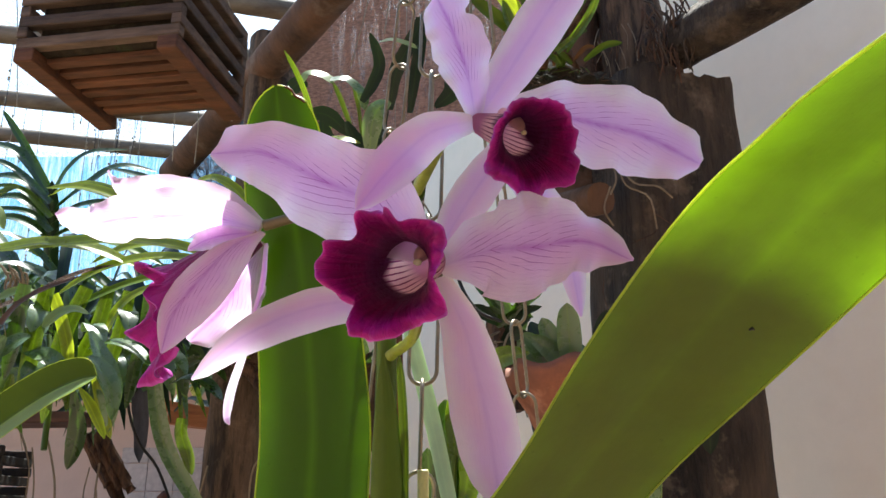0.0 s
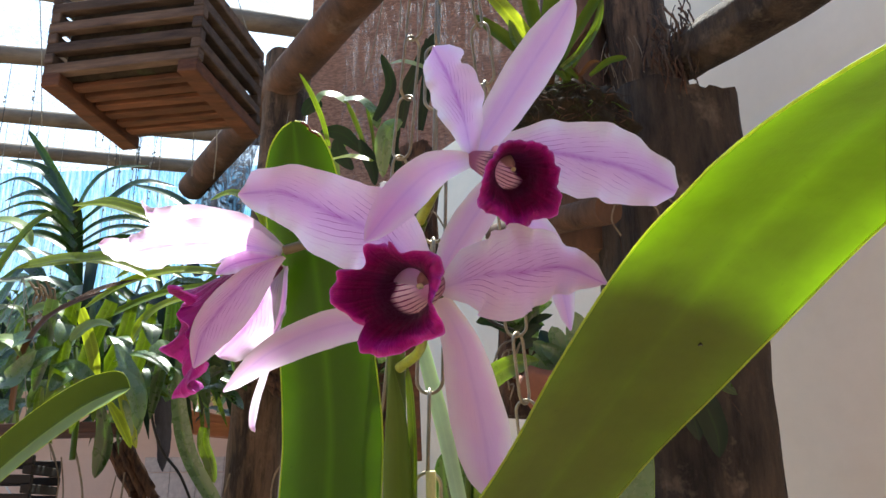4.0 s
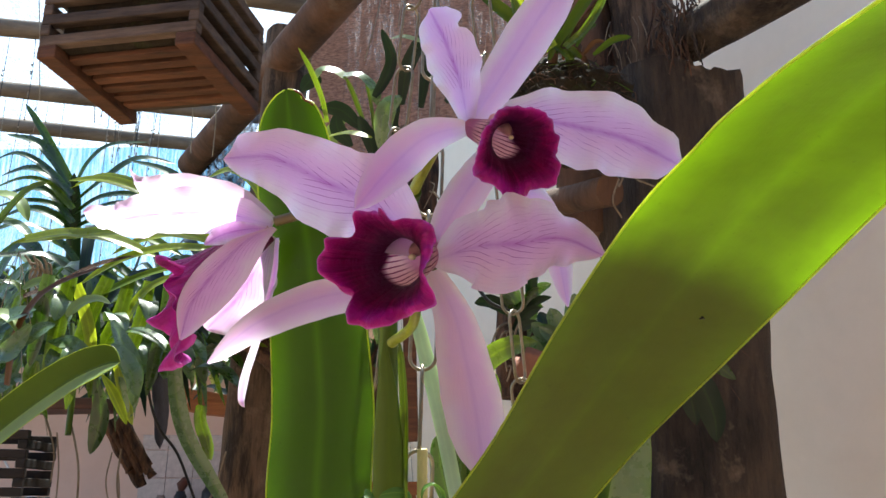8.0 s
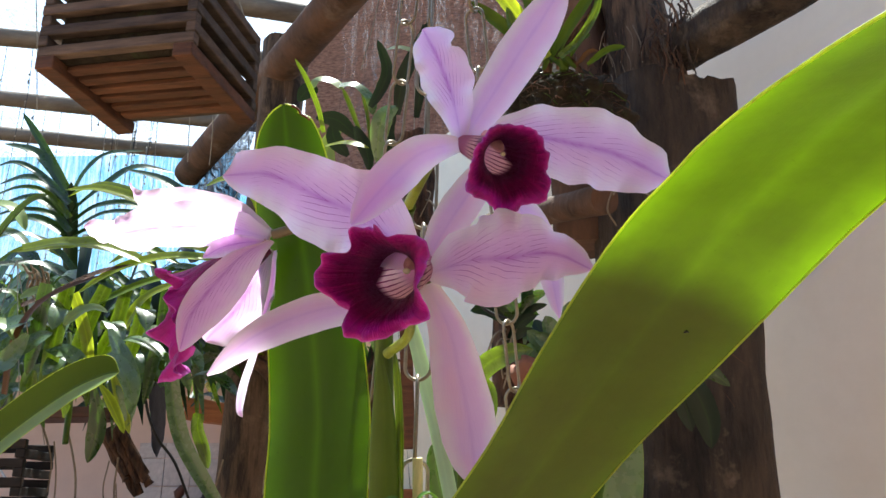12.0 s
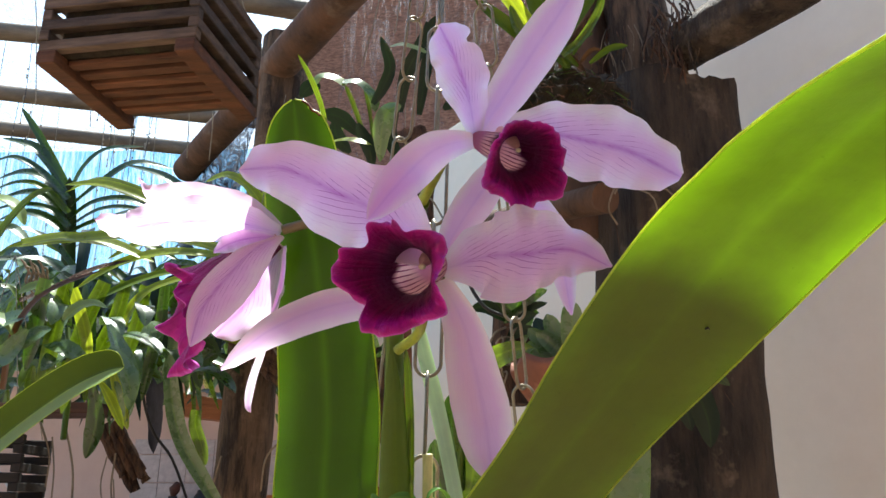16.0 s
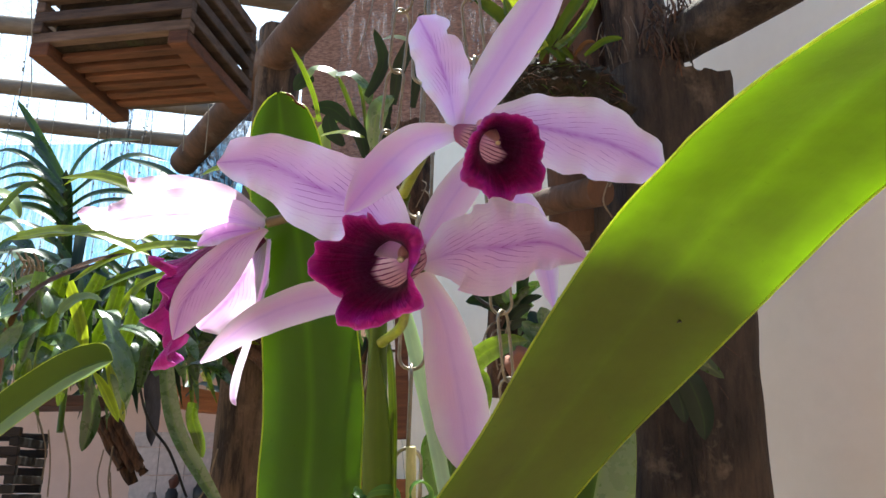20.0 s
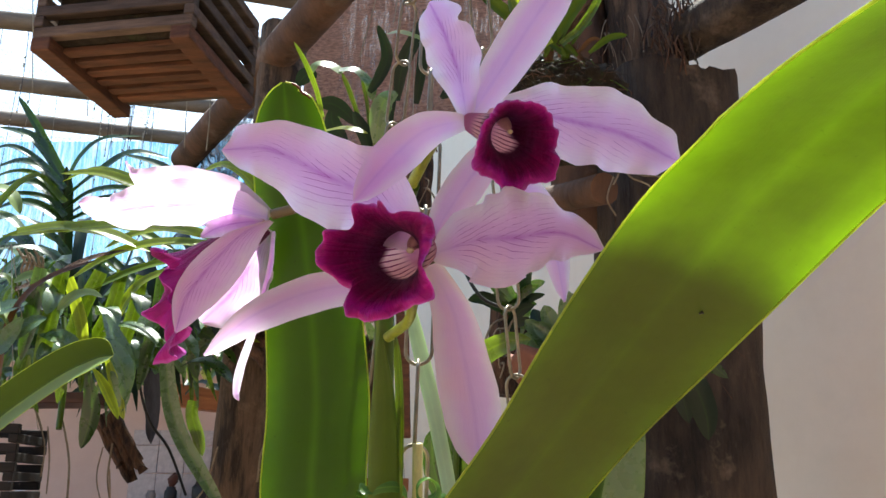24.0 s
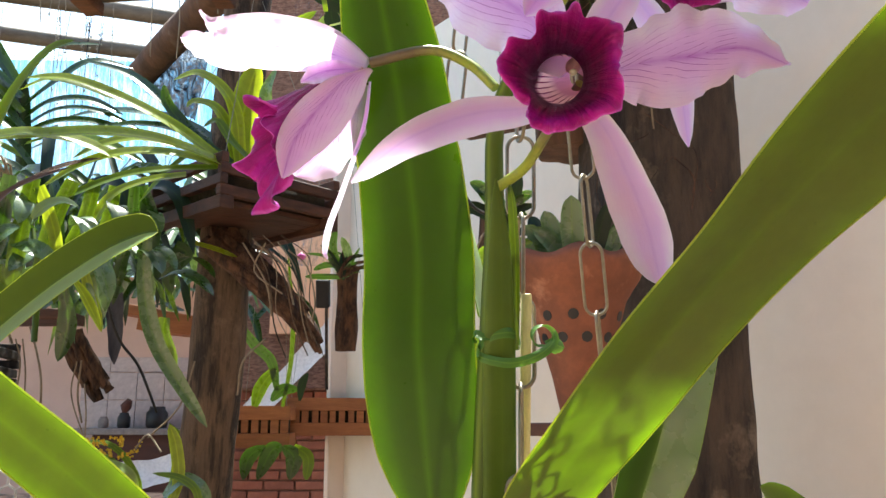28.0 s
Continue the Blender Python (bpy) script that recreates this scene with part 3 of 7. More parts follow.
M_POLE = plain_material("sun-bleached pole", lin(132, 122, 108), lin(84, 72, 60), 0.8, 9, bump=0.6, dist=0.004, stretch=(0.5, 2.0, 2.0))
M_WALL = plain_material("off-white plaster", lin(246, 236, 220), lin(238, 227, 209), 0.8, 2.5, bump=0.15, dist=0.002, spec=0.2, grime=0.05)
M_WALL_PINK = plain_material("pinkish plaster", lin(212, 186, 173), lin(200, 173, 160), 0.8, 2.0, bump=0.15, spec=0.2, grime=0.05)
M_PEACH = plain_material("peach plaster", lin(226, 180, 146), lin(216, 166, 132), 0.8, 3.0, bump=0.15, spec=0.2, grime=0.05)
M_CREAM = plain_material("cream plaster", lin(240, 222, 206), lin(232, 212, 194), 0.8, 3.0, bump=0.15, spec=0.2, grime=0.05)
M_CLAY = plain_material("terracotta", lin(142, 86, 60), lin(104, 62, 44), 0.75, 14, bump=0.25, extra=lin(168, 116, 90))
M_CLAY_ROOF = plain_material("rough clay roof", lin(156, 116, 98), lin(100, 68, 56), 0.85, 26, bump=0.9, dist=0.02, stretch=(1, 1, 3), lo=0.38, hi=0.62)
M_BRICK = plain_material("red brick", lin(152, 94, 74), lin(126, 72, 56), 0.85, 16, bump=0.4, vary=0.2)
M_MORTAR = plain_material("mortar", lin(142, 102, 84), lin(122, 84, 68), 0.9, 30, bump=0.4)
M_TILE = plain_material("white wall tile", lin(192, 182, 180), lin(182, 171, 170), 0.25, 3, bump=0.03, vary=0.04)
M_STONE = plain_material("grey counter stone", lin(150, 140, 134), lin(120, 110, 106), 0.5, 30, bump=0.2)
M_DARKWOOD = plain_material("dark red-brown cabinet wood", lin(92, 52, 40), lin(70, 40, 32), 0.6, 8, bump=0.2, stretch=(0.5, 0.5, 3))
M_MOSS = plain_material("dark moss and roots", lin(66, 54, 36), lin(24, 22, 15), 0.95, 40, bump=1.0, dist=0.01, extra=lin(58, 66, 34))
M_ROOT = plain_material("dry root", lin(146, 132, 112), lin(108, 92, 74), 0.85, 40, bump=0.3)
M_BARK = plain_material("bark slab", lin(104, 74, 54), lin(40, 29, 24), 0.9, 26, bump=1.0, dist=0.014, stretch=(1.5, 1.5, 0.5), lo=0.4, hi=0.6)
M_SCAR = plain_material("dry leaf scar", lin(120, 62, 34), lin(66, 34, 22), 0.8, 200, bump=0.3)
M_BAMBOO = plain_material("split bamboo", lin(232, 222, 164), lin(206, 194, 120), 0.5, 20, bump=0.2, stretch=(4, 4, 0.3))
M_TIE = leaf_material("green plant tie", lin(80, 122, 44), lin(130, 170, 60), rough=0.4, through=0.15, stripes=0.6)
M_NET = net_material("pale shade net", lin(188, 206, 216), 0.5, 60, 3.0)
M_NET_BLUE = net_material("blue shade net", lin(74, 150, 196), 0.8, 50, 2.5)
M_NET_THIN = net_material("thin pale net", lin(150, 150, 158), 0.06, 70, 4.0, light=0.12)
M_NET_DARK = net_material("dark hanging net", lin(22, 26, 40), 0.86, 45, 6.0, light=0.05)
M_BLACK = plain_material("black plastic", lin(34, 34, 36), lin(24, 24, 26), 0.45, 20, bump=0.1)
M_GROUND = plain_material("worn paving", lin(172, 150, 128), lin(144, 122, 102), 0.9, 1.5, bump=0.4)
M_YELLOW = plain_material("yellow flowers", lin(226, 190, 40), lin(200, 160, 30), 0.6, 40, bump=0.2)
M_PINKFLOWER = plain_material("magenta flower", lin(206, 40, 150), lin(230, 150, 210), 0.6, 60, bump=0.2)
M_WHITE = plain_material("white cloth", lin(232, 226, 222), lin(214, 206, 202), 0.85, 8, bump=0.3)
M_SLATE = plain_material("slate-grey cloth", lin(84, 86, 98), lin(58, 58, 68), 0.9, 14, bump=0.4, stretch=(3, 3, 0.4))
M_ROPE = plain_material("white plastic net", lin(214, 210, 204), lin(190, 186, 180), 0.6, 30, bump=0.2)

# ---- structure: ground, walls, roof poles, posts ----
bm = bmesh.new()
bmesh.ops.create_grid(bm, x_segments=40, y_segments=40, size=60)
for v in bm.verts:
    v.co.z = 0.01 * noise.noise(v.co * 0.4)
solid("ground", bm, M_GROUND, "worn reddish paving of the patio floor", "ground", kind="structure")

# white wall behind the thick post, running away to the left
WALL_END = Vector((-0.42, 4.25, 0))
WALL_WAY = Vector((0.545, -0.839, 0))
side = Vector((0.839, 0.545, 0))
bm = bar(WALL_END + side * 0.075 + V(0, 0, 1.42), WALL_END + side * 0.075 + WALL_WAY * 9 + V(0, 0, 1.42), 0.15, 2.84, 0.004)
solid("wall_east", bm, M_WALL, "off-white plastered wall in the shade", "wall", kind="structure", smooth=False)

solid("pilaster", bar(WALL_END + V(0.07, -0.09, 1.42), WALL_END + V(0.07, -0.09, 1.42) + WALL_WAY * 0.04, 0.2, 2.8, 0.004), M_CREAM, "cream plastered end of the wall", "wall", kind="structure", smooth=False)

# unseen wall and eave added behind the camera to cut low skylight
solid("wall_south", bar((-6.5, -2.3, 1.4), (3.4, -2.3, 1.4), 0.15, 2.8, 0.004), M_CREAM, "unseen cream wall added to close the open side and cut low skylight", "wall", kind="structure", smooth=False)
solid("house_eave", bar((-6.5, -1.8, 2.86), (3.0, -1.8, 2.86), 1.3, 0.1, 0.004), M_CLAY_ROOF, "unseen clay-coloured eave added to keep that wall in shade", "roof", kind="structure", smooth=False)

# far pinkish wall with its eave
bm = bar((-9, 7.2, 1.1), (-1.0, 7.0, 1.1), 0.15, 2.2, 0.004)
solid("wall_north", bm, M_WALL_PINK, "pinkish plastered wall at the back of the patio", "wall", kind="structure", smooth=False)
bm = bar((-1.0, 6.6, 1.3), (0.6, 6.2, 1.3), 0.12, 2.6, 0.004)
solid("wall_peach", bm, M_PEACH, "peach-coloured plastered wall behind the hanging baskets", "wall", kind="structure", smooth=False)

# rough clay-coloured gable behind the roof poles
bm = bar((-1.15, 5.6, 3.5), (2.6, 5.0, 3.5), 0.15, 4.6, 0.01)
solid("gable_wall", bm, M_CLAY_ROOF, "rough clay-brown gable behind the netting", "wall", kind="structure", smooth=False)
solid("wall_infill", box((0.62, 0.05, 0.85), pose(-0.62, 5.40, 1.99, 0, 0, -4)), M_PEACH, "peach plastered infill below the gable", "wall", kind="structure", smooth=False)

# shade net
def sheet(a, b, c, d, n=30, wave=0.03, seed=0):
    bm = bmesh.new()
    a, b, c, d = (Vector(q) for q in (a, b, c, d))
    rows = []
    for i in range(n + 1):
        row = []
        for j in range(n + 1):
            u, v = j / n, i / n
            p = (a * (1 - u) + b * u) * (1 - v) + (d * (1 - u) + c * u) * v
            w = noise.noise(Vector((u * 6, v * 3, seed))) * wave
            row.append(bm.verts.new(p + Vector((0, w, w * 0.4))))
        rows.append(row)
    for p, q in zip(rows, rows[1:]):
        for j in range(n):
            bm.faces.new((p[j], p[j + 1], q[j + 1], q[j]))
    return bm

solid("shade_net", sheet((-10, 8.4, 4.75), (-1.0, 8.1, 4.75), (-0.6, 4.6, 5.5), (-8, 4.6, 5.5), seed=1, wave=0.1), M_NET, "pale blue-white shade net stretched behind the poles", "shade net", kind="structure")
solid("shade_net_blue", sheet((-10, 8.6, 2.0), (-1.0, 8.3, 2.0), (-1.0, 8.2, 4.85), (-10, 8.4, 4.85), seed=2, wave=0.1), M_NET_BLUE, "blue shade net hanging behind the plants", "shade net", kind="structure")
solid("gable_net", sheet((-0.75, 4.7, 1.9), (1.0, 4.5, 1.9), (1.0, 4.4, 4.3), (-0.75, 4.6, 4.3), seed=4, wave=0.12), M_NET_THIN, "thin torn net hanging before the gable", "net", kind="structure")
solid("hanging_net", sheet((-1.174, 3.254, 2.367), (-0.931, 3.169, 2.213), (-0.725, 2.679, 2.540), (-0.921, 2.878, 2.623), seed=3, wave=0.08), M_NET_DARK, "dark net bunched beside the brace", "net", kind="structure")

# poles
def pole(name, a, b, r, seed, label, material=M_POLE, n=18):
    solid(name, log_between(a, b, r, r * 0.92, n=n, sides=12, rough=0.05, seed=seed), material, label, "pole", "roof poles", kind="structure")

A, B = Vector((-1.886, 3.013, 2.700)), Vector((-1.092, 3.222, 2.700))
pole("roof_pole", A + (A - B) * 2.2, B + (B - A) * 0.35, 0.036, 1, "round bleached roof pole lit from above")
A, B = Vector((-2.071, 3.360, 2.700)), Vector((-1.305, 3.573, 2.700))
pole("roof_pole", A + (A - B) * 2.2, B + (B - A) * 0.12, 0.036, 2, "round bleached roof pole lit from above")
A, B = Vector((-1.630, 2.536, 2.700)), Vector((-1.384, 2.581, 2.700))
pole("roof_pole", A + (A - B) * 5, B + (B - A) * 3.0, 0.036, 3, "round bleached roof pole lit from above")
A, B = Vector((-0.665, 2.356, 2.700)), Vector((-0.518, 2.402, 2.700))
pole("roof_pole", A + (A - B) * 9, B + (B - A) * 0.5, 0.04, 4, "round bleached roof pole lit from above")

# left beam and its post, right beam
A, B = Vector((-0.345, 1.984, 2.450)), Vector((-1.115, 3.137, 2.450))
solid("beam_west", log_between(A + (A - B) * 1.6, B + (B - A) * 0.09, 0.062, 0.06, rough=0.06, seed=5), M_LOG, "thick brown log beam running away under the roof", "beam", kind="structure")
solid("post_west", log_between((-0.685, 2.52, 0), (-0.575, 2.379, 2.57), 0.082, 0.076, n=60, sides=24, rough=0.1, seed=6, flute=0.02), M_LOG_GREY, "grey-brown round wooden post of the pergola", "post", kind="structure")
A, B = Vector((0.649, 1.670, 2.170)), Vector((0.767, 1.474, 2.170))
solid("beam_east", log_between(A + (A - B) * 0.5, B + (B - A) * 6, 0.062, 0.066, n=70, sides=36, rough=0.13, seed=7, flute=0.03, ragged=0.01), M_LOG_DARK, "thick brown log beam resting on the cut post", "beam", kind="structure")

# unseen beam, added to cast the shadow band over flowers and arching leaf
solid("roof_beam", log_between((-2.62, -0.293, 2.75), (1.38, 1.576, 2.75), 0.094, 0.092, n=40, rough=0.05, seed=15), M_LOG, "thick unseen log beam added overhead to shade the flowers", "beam", kind="structure")
pole("roof_pole", (-2.56, 1.52, 2.725), (1.36, 1.52, 2.725), 0.028, 19, "round pole overhead from which the slat basket hangs")
pole("hanging_pole", (-2.56, 0.57, 2.62), (2.1, 0.57, 2.62), 0.03, 16, "round pole overhead from which the plant hangs")
solid("post_south", log_between((-2.6, -0.27, 0), (-2.6, -0.27, 2.7), 0.09, 0.08, n=20, seed=17), M_LOG_GREY, "round unseen post added to carry the shading beam", "post", kind="structure")
solid("post_side", log_between((-2.56, 0.57, 0), (-2.56, 0.57, 2.6), 0.09, 0.08, n=20, seed=18), M_LOG_GREY, "round post carrying the roof poles", "post", kind="structure")

post = thing("post_east", (0.54, 1.86, 0), "thick dark weathered wooden post, notched at its top", "post", kind="structure")
part("trunk", log_between((0.508, 1.86, 0), (0.553, 1.85, 2.07), 0.166, 0.152, n=60, sides=56, rough=0.045, seed=8, square=5.0, turn=0.3, ragged=0.02), M_LOG_DARK, post)
part("upper_trunk", log_between((0.53, 1.93, 1.95), (0.50, 1.95, 3.1), 0.095, 0.09, n=30, sides=26, rough=0.14, seed=9, flute=0.05), M_LOG_GREY, post, "grey upright part above the notch")

part("side_trunk", log_between((0.36, 1.98, 1.7), (0.345, 2.0, 3.1), 0.09, 0.085, n=30, sides=24, rough=0.16, seed=27, flute=0.06), M_LOG, post, "brown upright log bound to the post")
solid("porch_roof", bar((-6, 6.3, 2.42), (-1.22, 6.25, 2.42), 1.9, 0.1, 0.01), M_CLAY_ROOF, "clay-coloured porch roof over the counter", "roof", kind="structure", smooth=False)

# ---- flowers ----
def stalk(pts, r, parent, name="stalk", material=M_PEDICEL, label="", sides=10):
    line = smooth_line(pts, 18)
    return part(name, tube(line, r if not isinstance(r, tuple) else [r[0] + (r[1] - r[0]) * i / 18 for i in range(19)], sides), material, parent, label)


def trumpet(base, throat, mouth, facing, r_throat, r_mouth, seed=0, tall=1.0, spin=0.0, lobes=(), frill=0.005, hood=0.004, inner=0.0):
    """The lip: a tube that flares into a frilled mouth."""
    base, throat, mouth, facing = Vector(base), Vector(throat), Vector(mouth), Vector(facing).normalized()
    rnd = random.Random(seed)
    ph = [rnd.uniform(0, 6.28) for _ in range(5)]
    bm = bmesh.new()
    uv = uv_layer(bm)
    up = (Vector((0, 0, 1)) - facing * facing.z).normalized()
    right = up.cross(facing)
    rings, coords = [], {}
    n, m = 30, 250
    axis0 = (throat - base).normalized()
    up0 = (Vector((0, 0, 1)) - axis0 * axis0.z).normalized()
    right0 = up0.cross(axis0)
    for i in range(n + 1):
        s = i / n
        k = max(0.0, (s - 0.4) / 0.6)
        c = base.lerp(throat, s / 0.4) if s < 0.4 else throat.lerp(mouth, 1 - (1 - k) ** 1.9)
        row = []
        for j in range(m):
            a = 6.28319 * j / m
            lobe = 1 + sum(w * math.exp(-(((a - q + 3.1416) % 6.28319 - 3.1416) / d) ** 2) for q, w, d in lobes)
            flare = r_throat + (r_mouth * lobe - r_throat) * (0.55 * k ** 0.62 + 0.45 * k ** 1.6)
            r = r_throat * (0.45 + 0.55 * min(1, s / 0.3)) if s < 0.4 else flare
            e1, e2 = right0.lerp(right, min(1, s * 1.6)), up0.lerp(up, min(1, s * 1.6))
            fold = 1.3 * frill * k ** 2.0 * (math.sin(4 * a + ph[0]) + 0.55 * math.sin(9 * a + ph[1]) + 0.35 * math.sin(6.0 * a + 5 * k + ph[3]))
            hem = frill * 0.42 * k ** 5 * (math.sin(11 * a + ph[2] + 0.8 * math.sin(2 * a)) + 0.6 * math.sin(19 * a + ph[4]) + 0.12 * math.sin(37 * a + ph[3]))
            lean = hood * k ** 1.3 * (math.sin(a) if math.sin(a) > 0 else 1.3 * math.sin(a))
            v = bm.verts.new(c + (e1 * math.cos(a + spin) + e2 * tall * math.sin(a + spin)) * (r + hem * 0.22 + 0.00028 * k ** 8 * (math.sin(19 * a + ph[1] + 2 * math.sin(3 * a)) + 0.8 * math.sin(33 * a + ph[2] + 2 * math.sin(2 * a)))) + facing * (fold + hem + lean - 0.004 * k ** 6))
            coords[v] = inner + (1 - inner) * s
            row.append((v, j))
        rings.append(row)
    for p, q in zip(rings, rings[1:]):
        for j in range(m):
            f = bm.faces.new((p[j][0], p[(j + 1) % m][0], q[(j + 1) % m][0], q[j][0]))
            for loop, x in zip(f.loops, (j, j + 1, j + 1, j)):
                loop[uv].uv = (x / m, coords[loop.vert])
    return bm


def column(base, tip, r):
    """The pale club in the throat with its rounded cap."""
    base, tip = Vector(base), Vector(tip)
    drop = (tip - base).length * 0.08
    n = 22
    line = [base.lerp(tip, i / n) - Vector((0, 0, drop * (i / n) ** 3)) for i in range(n + 1)]
    return tube(line, [r * (0.75 + 0.25 * i / n) * math.sqrt(max(0.004, 1 - max(0.0, (i - 14) / 8) ** 2)) for i in range(n + 1)], 16, squash=0.85)


def bead(c, r, long=1.0):
    """A small rounded bead."""
    return tube([Vector(c) + V(0, 0, r * long * math.cos(k * math.pi / 8)) for k in range(9)], [max(0.02 * r, r * math.sin(k * math.pi / 8)) for k in range(9)], 10)


def flower(parent, at, blades, lip, col):
    core = part("flower", column(*col), M_COLUMN, parent)
    for name, spine, width, prof, kw in blades:
        part(name, blade(spine, width, prof, n=34, m=14, **kw), M_PETAL if name == "petal" else M_SEPAL, core)
    cap, way = Vector(col[1]), (Vector(col[1]) - Vector(col[0])).normalized()
    part("anther", bead(cap + way * 0.0004 - V(0, 0, 0.0044), col[2] * 0.42, 0.8), M_ANTHER, core, "cream-yellow anther cap")
    part("lip", trumpet(**lip), M_LIP, core, "velvety dark crimson frilled lip")
    return core


orchid = thing("orchid_plant", (-0.02, 0.49, 0.86), "flowering orchid with lilac flowers, crimson lips and thick strap leaves", "orchid")

flower(orchid, None, [
    ("petal", [(-0.009, 0.368, 1.195), (-0.031, 0.351, 1.211), (-0.053, 0.340, 1.219), (-0.080, 0.330, 1.229), (-0.105, 0.332, 1.230)], 0.0475, "banner", dict(face=(0.1, -1, -0.15), cup=-0.2, fold=0.1, ruffle=0.0032, waves=3.1, seed=1, uneven=0.08)),
    ("petal", [(-0.001, 0.370, 1.188), (0.020, 0.353, 1.190), (0.039, 0.333, 1.186), (0.059, 0.319, 1.184), (0.078, 0.314, 1.174)], 0.047, "broad", dict(face=(-0.15, -1, -0.1), cup=0.2, fold=-0.12, ruffle=0.0042, waves=3.1, seed=2, uneven=0.1, notch=((-1, 0.76, 0.035, 0.3), (1, 0.52, 0.02, 0.12), (-1, 0.2, 0.02, 0.06)))),
    ("sepal", [(-0.006, 0.377, 1.180), (-0.036, 0.366, 1.171), (-0.062, 0.361, 1.165), (-0.093, 0.367, 1.153), (-0.119, 0.379, 1.135)], 0.0225, "sepal", dict(face=(0, -0.95, 0.2), cup=-0.2, seed=3)),
    ("sepal", [(-0.002, 0.376, 1.184), (0.010, 0.366, 1.157), (0.016, 0.354, 1.129), (0.020, 0.346, 1.107), (0.022, 0.343, 1.090), (0.023, 0.340, 1.078)], 0.03, "sepal", dict(face=(0.25, -1, -0.1), cup=-0.25, seed=4)),
    ("sepal", [(-0.003, 0.373, 1.194), (0.009, 0.376, 1.218), (0.024, 0.379, 1.242), (0.039, 0.381, 1.267)], 0.022, "sepal", dict(face=(0, -1, -0.3), cup=-0.2, seed=5)),
], dict(base=(0.000, 0.383, 1.197), throat=(-0.018, 0.356, 1.183), mouth=(-0.026, 0.310, 1.168), facing=(-0.32, -1, -0.12), r_throat=0.0128, r_mouth=0.0245, seed=11, tall=0.98, spin=0.0, frill=0.0044, hood=0.005, lobes=((1.75, 0.14, 0.28), (0.6, 0.28, 0.3), (5.65, 0.24, 0.3), (4.4, 0.18, 0.4), (2.93, 0.17, 0.3), (1.05, -0.08, 0.1), (2.2, -0.14, 0.2), (3.72, -0.17, 0.2), (5.05, -0.05, 0.15))),
    ((-0.004, 0.377, 1.2005), (-0.0115, 0.350, 1.1885), 0.0048))

flower(orchid, None, [
    ("petal", [(0.017, 0.376, 1.269), (0.012, 0.359, 1.287), (0.004, 0.347, 1.305), (-0.004, 0.334, 1.316)], 0.031, "flag", dict(face=(0.25, -1, -0.2), cup=0.15, ruffle=0.0022, waves=2.4, seed=6, uneven=0.06, notch=((1, 0.72, 0.03, 0.3), (-1, 0.45, 0.015, 0.12)))),
    ("petal", [(0.020, 0.381, 1.268), (0.053, 0.383, 1.275), (0.084, 0.390, 1.273), (0.112, 0.396, 1.268), (0.141, 0.404, 1.256)], 0.0475, "flag", dict(face=(0.05, -1, -0.2), cup=-0.2, fold=0.12, ruffle=0.0034, waves=3.0, seed=7, uneven=0.07)),
    ("sepal", [(0.018, 0.376, 1.269), (0.031, 0.365, 1.286), (0.048, 0.352, 1.309), (0.064, 0.341, 1.330), (0.075, 0.333, 1.347)], 0.0265, "sepal", dict(face=(0, -1, -0.2), cup=-0.2, seed=8)),
    ("sepal", [(0.016, 0.374, 1.267), (-0.005, 0.355, 1.252), (-0.022, 0.337, 1.227), (-0.038, 0.329, 1.202)], 0.0235, "sepal", dict(face=(0.1, -1, -0.35), cup=-0.25, seed=9)),
    ("sepal", [(0.023, 0.385, 1.257), (0.049, 0.405, 1.242), (0.068, 0.423, 1.217), (0.077, 0.436, 1.178)], 0.021, "sepal", dict(face=(0, -1, -0.2), cup=-0.2, seed=10)),
], dict(base=(0.016, 0.380, 1.270), throat=(0.038, 0.359, 1.251), mouth=(0.042, 0.328, 1.232), facing=(0.2, -1, -0.22), r_throat=0.0098, r_mouth=0.0205, seed=12, tall=1.02, spin=0.0, frill=0.0026, hood=0.004, lobes=((4.66, 0.3, 0.26), (5.7, 0.2, 0.26), (3.65, 0.16, 0.3), (0.75, 0.14, 0.4), (1.9, 0.13, 0.3), (5.2, -0.05, 0.15), (4.15, -0.05, 0.15))),
    ((0.029, 0.379, 1.276), (0.039, 0.352, 1.2545), 0.0036))

